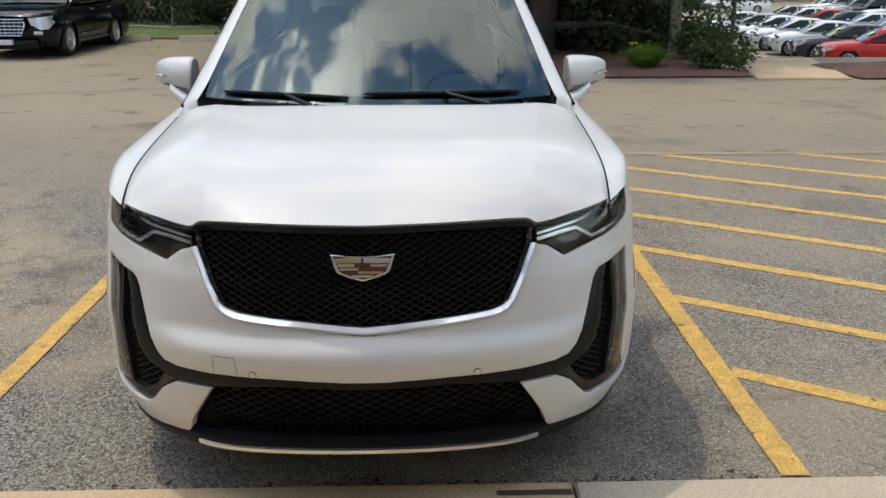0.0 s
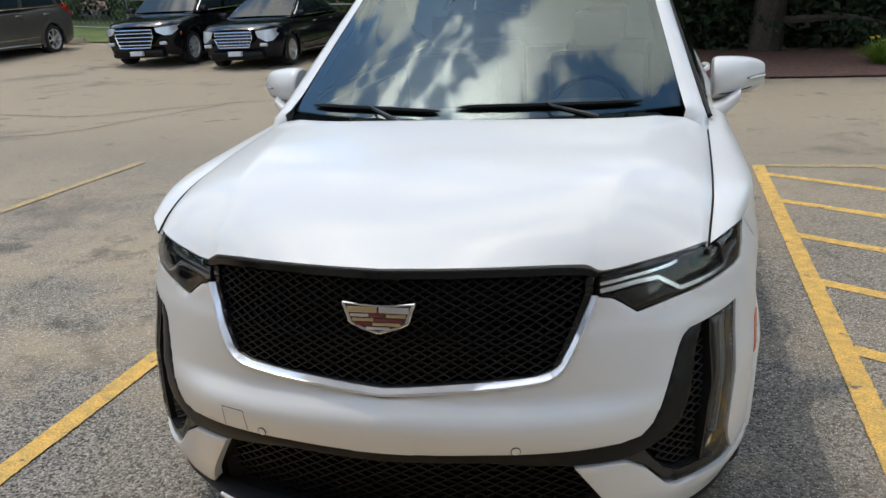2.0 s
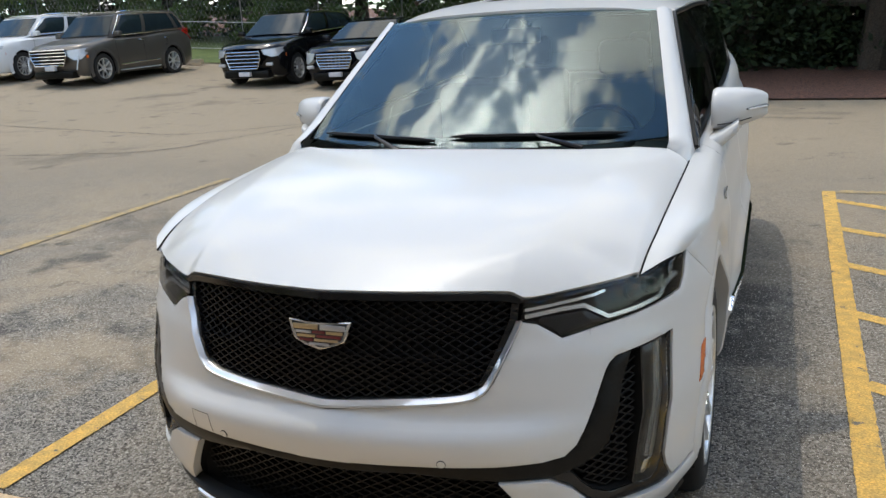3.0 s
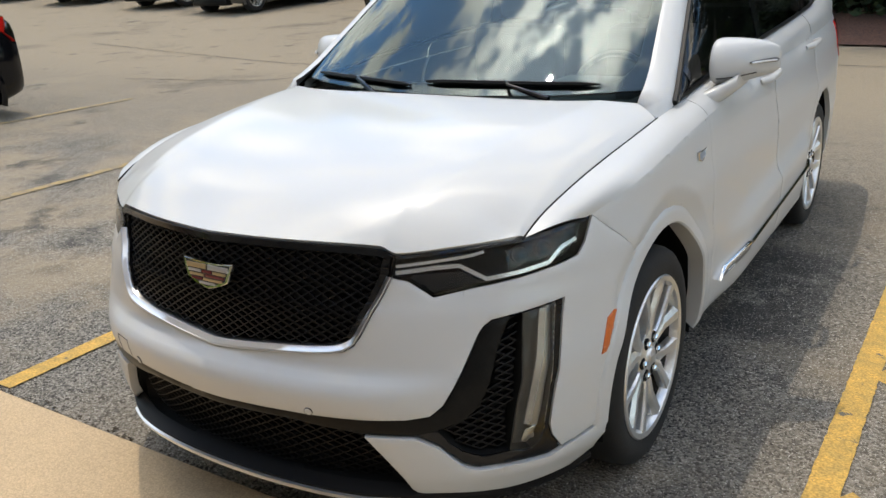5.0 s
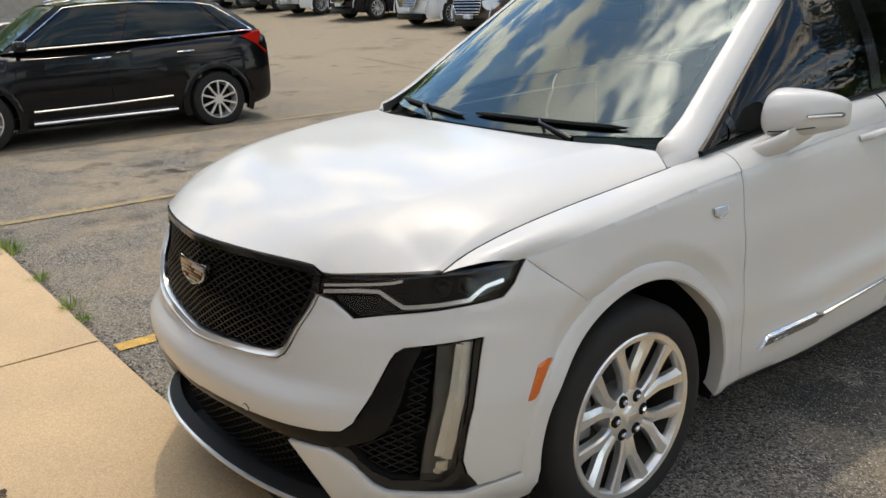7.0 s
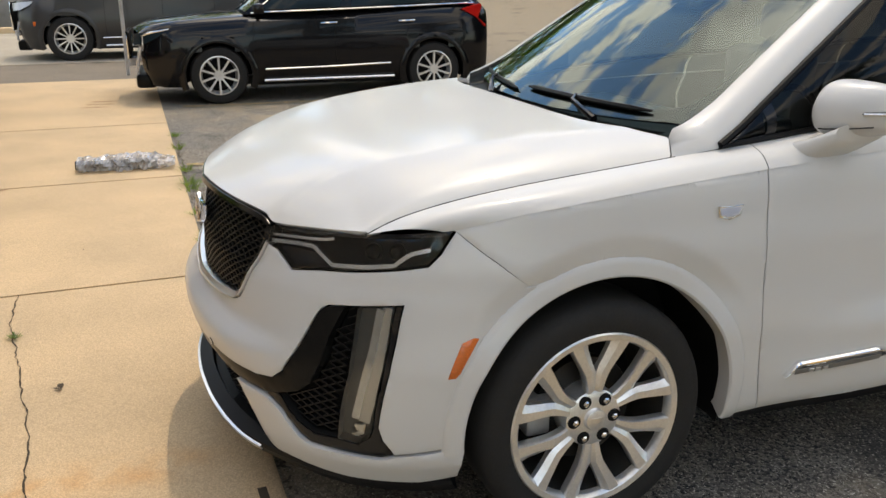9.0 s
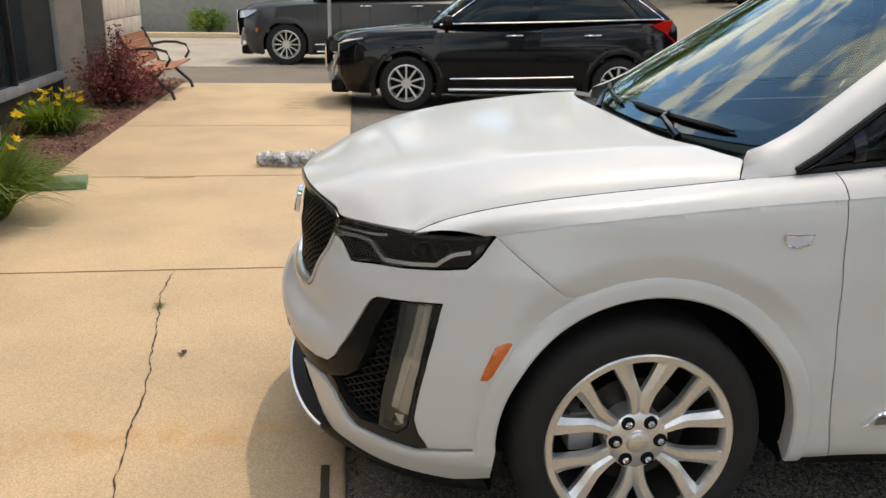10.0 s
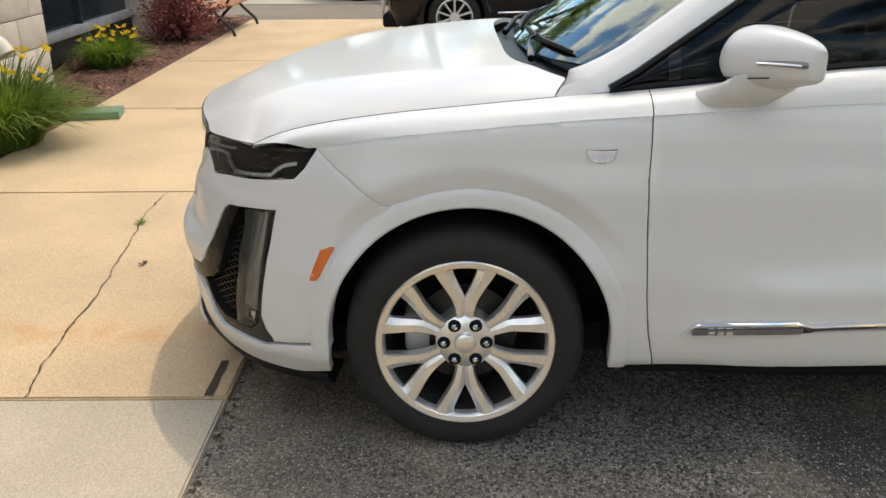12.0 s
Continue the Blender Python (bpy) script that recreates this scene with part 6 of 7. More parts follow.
        for i in range(3):
            bm.faces.new((lamp_rows[0][i], lamp_rows[0][i + 1], lamp_rows[1][i + 1], lamp_rows[1][i]))
            for k in (0, 1):
                bm.faces.new((lamp_rows[k][i], lamp_rows[k][i + 1], back_rows[k][i + 1], back_rows[k][i]))
        lamp = part("headlamp", bm, M_CARGLASS if guides else M_LAMPGLASS, car)
        if guides:
            bm = bmesh.new()
            tube(bm, [(sg * .945 * W, -fo + .50, hood - .055), (sg * .90 * W, -fo + .27, hood - .095), (sg * .872 * W, -fo + .18, hood - .13), (sg * .872 * W, -fo + .17, hood - .31)], [.008, .016, .018, .010], 6)
            part("light_guide", bm, M_LED, lamp, "bright angled light guide")
        bm = bmesh.new()
        if drl:
            tube(bm, [(sg * W * .80, -fo + .085, .40), (sg * W * .83, -fo + .10, .56), (sg * W * .86, -fo + .15, .74)], .022, 6)
        else:
            box(bm, (sg * W * .70 - .09, -fo + .04, .47), (sg * W * .70 + .09, -fo + .10, .55), .025)
        part("daytime_lamp" if drl else "fog_lamp", bm, M_LAMPGLASS, car)
        bm = bmesh.new()
        e = ends(tail - .1) * W
        pr = [(e + .004, tail - .40, belt + .03), (e * .955, tail - .12, belt + .10), (e * .72, tail - .03, belt + .08), (e * .72, tail + .02, belt - .10), (e, tail - .05, belt - .20), (e + .012, tail - .18, belt - .08)] if tall else [(e + .01, tail - .40, belt - .05), (e * .97, tail - .06, belt - .06), (e * .70, tail + .012, belt - .06), (e * .72, tail + .02, belt - .22), (e * 1.0, tail - .05, belt - .42), (e + .012, tail - .16, belt - .22)]
        c = [bm.verts.new((sg * x, y, z)) for x, y, z in pr]
        c2 = [bm.verts.new((sg * x * .9, y - .05, z)) for x, y, z in pr]
        bm.faces.new(c)
        for i in range(6):
            bm.faces.new((c[i], c[(i + 1) % 6], c2[(i + 1) % 6], c2[i]))
        part("tail_lamp", bm, M_RED, car)
    # grille, plate, lower trim
    gw = wide_grille * W
    gtop = gtop or hood - .11
    gmid = glow + (gtop - glow) * .62
    bm = bmesh.new()
    prism(bm, [(-gw * .96, gtop), (gw * .96, gtop), (gw, gmid), (gw * .80, glow), (-gw * .80, glow), (-gw, gmid)], .03, Matrix.Translation((0, -fo + .008, 0)) @ Matrix.Rotation(radians(90), 4, "X"))
    g = part("grille", bm, M_VOID, car)
    for k in range(bars):
        bm = bmesh.new()
        z = glow + .02 + (gtop - .03 - glow - .02) * (k + .5) / bars
        ww = gw * (.96 if z > gmid else .80 + .18 * (z - glow) / (gmid - glow))
        tube(bm, [(-ww, -fo - .018, z), (0, -fo - .032, z), (ww, -fo - .018, z)], .011, 6)
        part("grille_bar", bm, M_BRIGHT, g)
    for k in range(uprights):
        bm = bmesh.new()
        x = gw * .9 * (2 * (k + .5) / uprights - 1)
        tube(bm, [(x * .86, -fo - .026, glow + .01), (x, -fo - .026, gtop - .01)], .009, 5)
        part("grille_bar", bm, M_BRIGHT, g)
    bm = bmesh.new()
    tube(bm, [(x, -fo - .022, z) for x, z in ((-gw * .96, gtop), (gw * .96, gtop), (gw, gmid), (gw * .80, glow), (-gw * .80, glow), (-gw, gmid), (-gw * .96, gtop))], .014, 6)
    part("grille_frame", bm, M_BRIGHT, g)
    bm = bmesh.new()
    box(bm, (-.15, -fo - .035, plate), (.15, -fo + .06, plate + .10), .004)
    part("number_plate", bm, M_PLATE, car)
    for nm, lo, hi, bv in (("front_apron", (-.66 * W, -fo + .05, .20), (.66 * W, -fo + .30, .38), .04), ("rear_apron", (-.75 * W, tail - .2, .30), (.75 * W, tail + .012, .50), .03), ("floor_pan", (-.80 * W, .2, .22), (.80 * W, wb - .2, .34), 0)):
        bm = bmesh.new()
        box(bm, lo, hi, bv)
        part(nm, bm, M_SATIN, car)
    if sticker:
        bm = bmesh.new()
        lean = math.atan2(roof - .045 - cowl, wtop - cowl_y)
        mid = side(0, .62)
        prism(bm, [(.17 * math.cos(k * math.pi / 8), .10 * math.sin(k * math.pi / 8)) for k in range(16)], .006, Matrix.Translation((.36 * W, mid.y - .045, mid.z + .03)) @ Matrix.Rotation(lean, 4, "X"))
        part("price_sticker", bm, M_STICKER, car, "yellow-green oval sticker on the windscreen")
    if not sedan:
        for sg in (1, -1):
            bm = bmesh.new()
            tube(bm, [(sg * (side(t, 1).x - .06), side(t, 1).y, side(t, 1).z + .03 + .03 * math.sin(math.pi * (t - .12) / .7)) for t in [.12 + .7 * j / 10 for j in range(11)]], .014, 6)
            part("roof_rail", bm, M_BRIGHT if chrome else M_SATIN, car)
    return car


def ground_at(x, y):
    return (x, y, rise(x, y))


parked_car("parked_suv", "glossy black SUV with chrome window line, parked nose to the sidewalk", (-9.33, .10, 0), -3.7, P_BLACK, guides=True, W=.955, fo=1.07, wb=2.857, ro=.80, hood=1.0, cowl=1.10, belt=1.12, roof=1.66, R=.365, spokes=10, bars=5, rake=.10)
parked_car("pickup_truck", "dark grey pickup truck with chrome wheels on the drive", (-15.95, -1.88, 0), -2, P_DARKGREY, W=1.02, fo=1.0, wb=3.74, ro=1.2, hood=1.18, cowl=1.28, cowl_y=.55, belt=1.32, roof=1.88, wtop=1.25, rtop=3.3, rbase=3.5, R=.42, spokes=12, pickup=True)
parked_car("parked_sedan", "black luxury sedan with a bright chrome grille", ground_at(-7.95, 15.1), 0, P_BLUEBLACK, W=.925, fo=.98, wb=2.84, ro=1.3, hood=.92, cowl=1.02, belt=1.03, roof=1.48, wtop=1.15, rtop=2.55, rbase=3.45, R=.345, spokes=14, sedan=True, bars=4, wide_grille=.47, gtop=.78, glow=.47, plate=.29, lampdrop=.10, drl=False, uprights=8)
parked_car("parked_suv", "black mid-size SUV with a split chrome grille", ground_at(-10.38, 15.2), 0, P_BLACK, W=.92, fo=.95, wb=2.86, ro=.96, hood=.96, cowl=1.10, belt=1.13, roof=1.66, R=.36, spokes=10, bars=4, wide_grille=.50, gtop=.80, glow=.42, plate=.25, lampdrop=.04, rake=.25, drl=False)
parked_car("parked_suv", "large grey-brown SUV with a wide chrome grille", ground_at(-15.50, 14.4), 0, P_GREY, W=.94, fo=.84, wb=2.72, ro=.98, hood=.99, cowl=1.12, cowl_y=.42, belt=1.13, roof=1.72, wtop=.95, R=.375, spokes=7, bars=4, wide_grille=.60, gtop=.89, glow=.52, plate=.40, lampdrop=.11, rake=-.16)
parked_car("parked_suv", "white SUV with dark alloy wheels", ground_at(-18.55, 14.8), 0, P_PLAINWHITE, W=.95, fo=.98, wb=2.86, ro=.98, hood=1.0, cowl=1.10, belt=1.13, roof=1.66, R=.37, spokes=12, bars=6)
for x, m_, lb in ((-22.4, P_BLACK, "black SUV in a row of parked cars"), (-25.9, P_PLAINWHITE, "white SUV in a row of parked cars"), (-28.9, P_DARKGREY, "dark grey SUV in a row of parked cars"), (-32.0, P_SILVER, "silver SUV in a row of parked cars")):
    parked_car("parked_suv", lb, ground_at(x, 14.8), 0, m_, W=.94, R=.36, spokes=10, bars=4, detail=False, group="cars along the fence")
# the sales lot beyond the bank
lot = [(P_PLAINWHITE, "white sedan"), (P_PLAINWHITE, "white sedan"), (P_DARKGREY, "dark grey sedan"), (P_RED, "red sedan"), (P_SILVER, "silver sedan"), (P_BLUE, "blue sedan"), (P_ORANGE, "orange-red hatchback"), (P_SILVER, "silver SUV"), (P_PLAINWHITE, "white SUV"), (P_BLUEBLACK, "dark blue SUV"), (P_ORANGE, "orange SUV")]
protos = {}


def lot_car(idx, x, y, rz, z):
    m_, nm = lot[idx]
    where = pose(x, y, z, 0, 0, rz)
    if idx in protos:
        return copy_thing(protos[idx], where)
    protos[idx] = parked_car("parked_sedan", nm + " in the rows of a sales lot", (x, y, z), rz, m_, **({"W": .94, "R": .38, "roof": 1.78, "belt": 1.2, "hood": 1.06, "cowl": 1.16} if idx > 6 else {"W": .90, "fo": .92, "wb": 2.75, "ro": 1.05, "hood": .86, "cowl": .96, "belt": .97, "roof": 1.44, "wtop": 1.1, "rtop": 2.3, "rbase": 3.15, "R": .33, "sedan": True}), spokes=10, detail=False, bars=3, group="cars on the sales lot", sticker=idx in (0, 2, 3))
    return protos[idx]


rows_ = [(16.2, 28.6, (3, 2, 0, 1, 0, 4, 0)), (22.6, 37.0, (2, 1, 1, 2, 3, 0, 4)), (30.5, 51.0, (9, 8, 9, 7, 8, 0)), (26.0, 70.0, (0, 4, 2, 0)), (42.0, 74.0, (7, 8, 5, 4, 9, 0))]
for x, y, kinds in rows_:
    for k, idx in enumerate(kinds):
        lot_car(idx, x + .1 * k, y + 2.75 * k, 255, rise(x + .1 * k, y + 2.75 * k))


# ---- building front, planting bed and bench, at a slight turn to the car ----
TURN = pose(0, -.03, 0, 0, 0, 1.72)


def beside(x, y, z):
    return tuple(TURN @ Vector((x, y, z)))


def course_wall(name, x0, x1, y, z0, z1, label, face=1, along="x", first=0.0):
    """A wall of big stone blocks with recessed joints; its face looks along +y (or +x where along is y)."""
    wall = tagged(new(name), label, "wall", kind="structure")
    h, w, t = .285, .56, .28
    bm = bmesh.new()
    lo, hi = ((x0, y - t, z0), (x1, y - .012, z1)) if along == "x" else ((y - t, x0, z0), (y - .012, x1, z1))
    box(bm, lo, hi)
    part("wall_core", bm, M_MORTAR, wall, smooth=0)
    shared = {}
    row = 0
    z = z0
    while z < z1 - .01:
        top = min(z1, z + h)
        x = x0 - (w / 2 if row % 2 else 0) - first
        while x < x1 - .01:
            a, b = max(x0, x), min(x1, x + w)
            if b - a > .03:
                key = (round(b - a, 3), round(top - z, 3))
                if key not in shared:
                    bm = bmesh.new()
                    g = .005
                    box(bm, (g, -.05, g), (b - a - g, 0, top - z - g), .006)
                    ob = part("stone_block", bm, M_STONE, wall)
                    shared[key] = ob.data
                else:
                    ob = new("stone_block", shared[key])
                    ob.parent = wall
                ob.matrix_local = pose(a, y, z) if along == "x" else pose(y, a, z, 0, 0, 90) @ Matrix.Rotation(0, 4, "Z") @ Matrix.Diagonal((1, 1, 1, 1))
                if along == "y":
                    ob.matrix_local = Matrix(((0, 1, 0, y), (1, 0, 0, a), (0, 0, 1, z), (0, 0, 0, 1)))
            x += w
        z = top
        row += 1
    return wall


course_wall("wall_1", -5.0, -1.6, -3.66, -.05, 3.4, "pale stone block wall of the showroom").matrix_world = TURN
course_wall("wall_3", -11.9, -9.35, -3.66, -.05, 3.4, "pale stone block pier beside the window").matrix_world = TURN
course_wall("wall_4", -4.32, -3.70, -9.353, -.05, 3.4, "side of the pale stone pier", along="y").matrix_world = TURN
bm = bmesh.new()
box(bm, (-1.6, -5.8, 0), (9.5, -5.5, 3.4))
box(bm, (-1.9, -5.8, 0), (-1.6, -3.66, 3.4))
box(bm, (-12, -4.9, 3.4), (9.5, -3.4, 3.7))
box(bm, (-11.9, -6.2, 0), (-9.35, -3.95, 3.4))
part("building_mass", bm, M_STONE, None).matrix_world = TURN
tagged(bpy.data.objects["building_mass"], "plain pale walls and eaves of the showroom", "building", kind="structure")
win = tagged(new("window_1"), "dark showroom window with a pale aluminium frame", "window", kind="structure")
bm = bmesh.new()
box(bm, (-9.35, -4.40, .34), (-5.0, -4.22, .44), .008)
part("window_sill", bm, M_GALV, win)
for x in (-9.33, -7.5, -5.9, -5.06):
    bm = bmesh.new()
    box(bm, (x, -4.36, .44), (x + .06, -4.26, 3.3), .004)
    part("window_frame", bm, M_GALV if x != -7.5 else M_IRON, win)
bm = bmesh.new()
box(bm, (-9.3, -4.33, .44), (-5.0, -4.32, 3.3))
part("pane", bm, M_CARGLASS, win)
bm = bmesh.new()
box(bm, (-9.35, -4.45, -.05), (-5.0, -4.28, .34))
box(bm, (-9.35, -4.45, 3.3), (-5.0, -4.28, 3.5))
part("window_base", bm, M_IRON, win)
win.matrix_world = TURN


def drape(name, x0, x1, y0, y1, step, material, z, label, category, lump=0.0):
    nx, ny = max(2, int((x1 - x0) / step)), max(2, int((y1 - y0) / step))
    rnd = random.Random(5)
    v = []
    for j in range(ny + 1):
        for i in range(nx + 1):
            x, y = x0 + (x1 - x0) * i / nx, y0 + (y1 - y0) * j / ny
            edge = min(i, nx - i, j, ny - j) == 0
            v.append((x, y, rise(x, y) + z + (0 if edge else lump * (.5 + noise.noise((x * 1.7, y * 1.7, 3))) + lump * .5 * rnd.random())))
    f = [(j * (nx + 1) + i, j * (nx + 1) + i + 1, (j + 1) * (nx + 1) + i + 1, (j + 1) * (nx + 1) + i) for j in range(ny) for i in range(nx)]
    return tagged(link_mesh(name, v, f, material), label, category, kind="structure")


bed_v, bed_f, bn, bm_ = [], [], 173, 22
for j in range(bm_ + 1):
    for i in range(bn + 1):
        x = -11.9 + 10.4 * i / bn
        y = -4.62 + (bed_y(x) - .004 + 4.62) * j / bm_
        bed_v.append((x, y, .015 + (0 if j in (0, bm_) else .05 * (.5 + noise.noise((x * 1.7, y * 1.7, 3))) + .02 * noise.noise((x * 9, y * 9, 1)))))
for j in range(bm_):
    for i in range(bn):
        k = j * (bn + 1) + i
        bed_f.append((k, k + 1, k + bn + 2, k + bn + 1))
tagged(link_mesh("planting_bed", bed_v, bed_f, M_MULCH), "brown bark mulch bed along the building", "mulch", kind="structure")


chips = bmesh.new()
rnd = random.Random(21)
for _ in range(7000):
    x, y = rnd.uniform(-11.8, -1.55), rnd.random()
    y = -4.55 + (bed_y(x) - .02 + 4.55) * y
    c, s_ = rnd.uniform(.010, .028), rnd.uniform(.004, .010)
    u = Euler((rnd.uniform(-.7, .7), rnd.uniform(-.7, .7), rnd.uniform(0, 6.3))).to_matrix()
    p = Vector((x, y, .040 + .045 * (.5 + noise.noise((x * 1.7, y * 1.7, 3))) + rnd.uniform(-.004, .008)))
    chips.faces.new([chips.verts.new(p + u @ Vector(q)) for q in ((-c, -s_, 0), (c, -s_ * .6, .002), (c * .9, s_, 0), (-c, s_ * .7, .003))])
tagged(part("bark_chips", chips, M_CHIP, None, smooth=0), "loose brown bark chips on the planting bed", "mulch", kind="stuff")


# ---- plants ----
def blades(bm, n, spread, height, width, rnd, droop=.6):
    for _ in range(n):
        a, r = rnd.uniform(0, 2 * math.pi), spread * .28 * math.sqrt(rnd.random())
        bx_, by_ = r * math.cos(a), r * math.sin(a)
        a2 = a + rnd.uniform(-.5, .5)
        L, lean = height * rnd.uniform(.65, 1.25), rnd.uniform(.25, 1.0)
        prev = None
        for k in range(6):
            t = k / 5
            out = spread * .62 * lean * t ** 1.25
            z = L * (t - droop * lean * t ** 2.4)
            w = width * (1 - t ** 2 * .95) / 2
            c = Vector((bx_ + out * math.cos(a2), by_ + out * math.sin(a2), max(.01, z)))
            s_ = Vector((-math.sin(a2), math.cos(a2), .2)) * w
            row = (bm.verts.new(c - s_), bm.verts.new(c + s_))
            if prev:
                bm.faces.new((prev[0], prev[1], row[1], row[0]))
            prev = row
    return bm


def daylily(at, size, flowers, seed, label):
    rnd = random.Random(seed)
    lily = thing("daylily", label, "plant", at)
    bm = blades(bmesh.new(), int(900 * size), 1.0 * size, .66 * size, .020, rnd, .72)
    part("leaves", bm, M_LEAF, lily, smooth=0)
    for _ in range(flowers):
        a, r = rnd.uniform(0, 2 * math.pi), .45 * size * math.sqrt(rnd.random())
        h = size * rnd.uniform(.44, .64)
        tip = Vector((r * math.cos(a), r * math.sin(a), h))
        bm = bmesh.new()
        tube(bm, [(tip.x * .3, tip.y * .3, .05), (tip.x * .7, tip.y * .7, h * .7), tip], .004, 5)
        stem = part("flower_stem", bm, M_LEAF, lily)
        bm = bmesh.new()
        turn = Euler((rnd.uniform(-.7, .7), rnd.uniform(-.7, .7), rnd.uniform(0, 6))).to_matrix()
        for k in range(6):
            b = 2 * math.pi * k / 6
            d, s_ = Vector((math.cos(b), math.sin(b), 0)), Vector((-math.sin(b), math.cos(b), 0))
            q = [Vector((0, 0, 0)), d * .022 + Vector((0, 0, .026)) - s_ * .012, d * .044 + Vector((0, 0, .030)), d * .022 + Vector((0, 0, .026)) + s_ * .012]
            bm.faces.new([bm.verts.new(tip + turn @ p) for p in q])
        part("petals", bm, M_PETAL, stem, "open yellow petals")
    return lily


daylily(beside(-3.02, -3.33, .03), 1.12, 22, 3, "green daylily clump with yellow flowers in the mulch bed")
daylily(beside(-6.6, -3.68, .03), .72, 24, 4, "smaller daylily clump with yellow flowers below the window")


def leafy(bm, n, centre, radii, size, rnd, hollow=.55):
    """Small bent leaves scattered through a lump, with gaps."""
    made = 0
    while made < n:
        d = Vector((rnd.gauss(0, 1), rnd.gauss(0, 1), rnd.gauss(0, 1))).normalized()
        r = hollow + (1 - hollow) * rnd.random()
        p = Vector((centre[0] + d.x * radii[0] * r, centre[1] + d.y * radii[1] * r, centre[2] + d.z * radii[2] * r))
        if noise.noise(p * (1.1 / max(radii))  * 2.2) < -.18:
            if rnd.random() < .8:
                made += .15
                continue
        u = Vector((rnd.gauss(0, 1), rnd.gauss(0, 1), rnd.gauss(0, .6))).normalized()
        w = u.cross(Vector((rnd.gauss(0, 1), rnd.gauss(0, 1), rnd.gauss(0, 1)))).normalized()
        s = size * rnd.uniform(.6, 1.3)
        bm.faces.new([bm.verts.new(q) for q in (p - u * s, p + w * s * .45, p + u * s, p - w * s * .45)])
        made += 1
    return bm


rnd = random.Random(8)
bush = thing("barberry_bush", "spiky purple-red barberry bush in the mulch bed", "bush", beside(-8.85, -3.45, .03))
bm = bmesh.new()
for _ in range(60):
    a, l = rnd.uniform(0, 6.28), rnd.uniform(.1, .5)
    tip = Vector((l * math.cos(a), l * math.sin(a), rnd.uniform(.35, 1.02) * (1.05 - l)))
    tube(bm, [(0, 0, .02), tip * .5 + Vector((0, 0, .08)), tip], [.008, .005, .002], 4)
part("branchwork", bm, M_BARK, bush)
bm = bmesh.new()
for _ in range(460):
    a, l = rnd.uniform(0, 6.28), rnd.uniform(.05, .66)
    tip = Vector((l * math.cos(a), l * math.sin(a), rnd.uniform(.25, 1.0) * (1.1 - l)))
    for k in range(14):
        t = .35 + .65 * k / 13
        leafy(bm, 1, tip * t + Vector((0, 0, .05)), (.03, .03, .03), .026, rnd)
part("leaves", bm, M_REDLEAF, bush, smooth=0)

# bench
bench = thing("bench", "orange-brown slatted bench with black cast iron arms", "bench", (-10.1, -3.45, .025))
for k in range(5):
    bm = bmesh.new()
    t = k / 4
    box(bm, (-.80, -.045, -.014), (.80, .045, .014), .008, pose(0, .25 - .40 * t, .43 - .03 * math.sin(math.pi * t * .8) - .02 * t, 6 - 20 * t * t, 0, 0))
    part("seat_slat", bm, M_BENCH, bench)
for k in range(4):
    bm = bmesh.new()
    box(bm, (-.80, -.045, -.014), (.80, .045, .014), .008, pose(0, -.22 - .052 * k, .50 + .105 * k, 105 - 0 * k, 0, 0))
    part("back_slat", bm, M_BENCH, bench)
for x in (-.78, .78):
    bm = bmesh.new()
    tube(bm, [(x, .30, .0), (x, .27, .10), (x, .10, .26), (x, .0, .38), (x, -.18, .40), (x, -.26, .60), (x, -.40, .92)], [.024] * 7, 8)
    tube(bm, [(x, .0, .38), (x, -.15, .25), (x, -.30, .10), (x, -.36, .0)], .024, 8)
    tube(bm, [(x, -.30, .66), (x, -.1, .70), (x, .10, .70), (x, .24, .66), (x, .28, .56), (x, .22, .46)], .020, 8)
    part("iron_end", bm, M_IRON, bench)

# downspout and splash trough
pipe = thing("downspout", "white plastic downspout elbow at the wall", "pipe", beside(-3.55, -3.62, 0))
bm = bmesh.new()
tube(bm, [(-.02, -.05, .74), (0, .02, .76), (.02, .14, .76), (.04, .22, .72), (.05, .27, .64)], [.066, .066, .066, .066, .069], 14)
part("elbow", bm, M_PVC, pipe)
bm = bmesh.new()
tube(bm, [(-.01, .05, .0), (-.01, .05, .72)], .03, 10)
part("stand_pipe", bm, M_PVC, pipe)
trough = thing("splash_trough", "pale green plastic splash trough on the sidewalk edge", "drain", beside(-4.02, -3.0, .028), 12)
bm = bmesh.new()
rows = []
for k in range(8):
    t = k / 7
    w = .10 + .05 * t
    rows.append([bm.verts.new((x, -.35 + .62 * t, z)) for x, z in ((-w, .06), (-w * .9, .055), (-w * .55, .012), (w * .55, .012), (w * .9, .055), (w, .06), (w, .0), (-w, .0))])
for a, b in zip(rows, rows[1:]):
    for j in range(8):
        bm.faces.new((a[j], a[(j + 1) % 8], b[(j + 1) % 8], b[j]))
bm.faces.new(rows[0])
bm.faces.new(rows[-1][::-1])
part("trough", bm, M_GREENPLASTIC, trough)

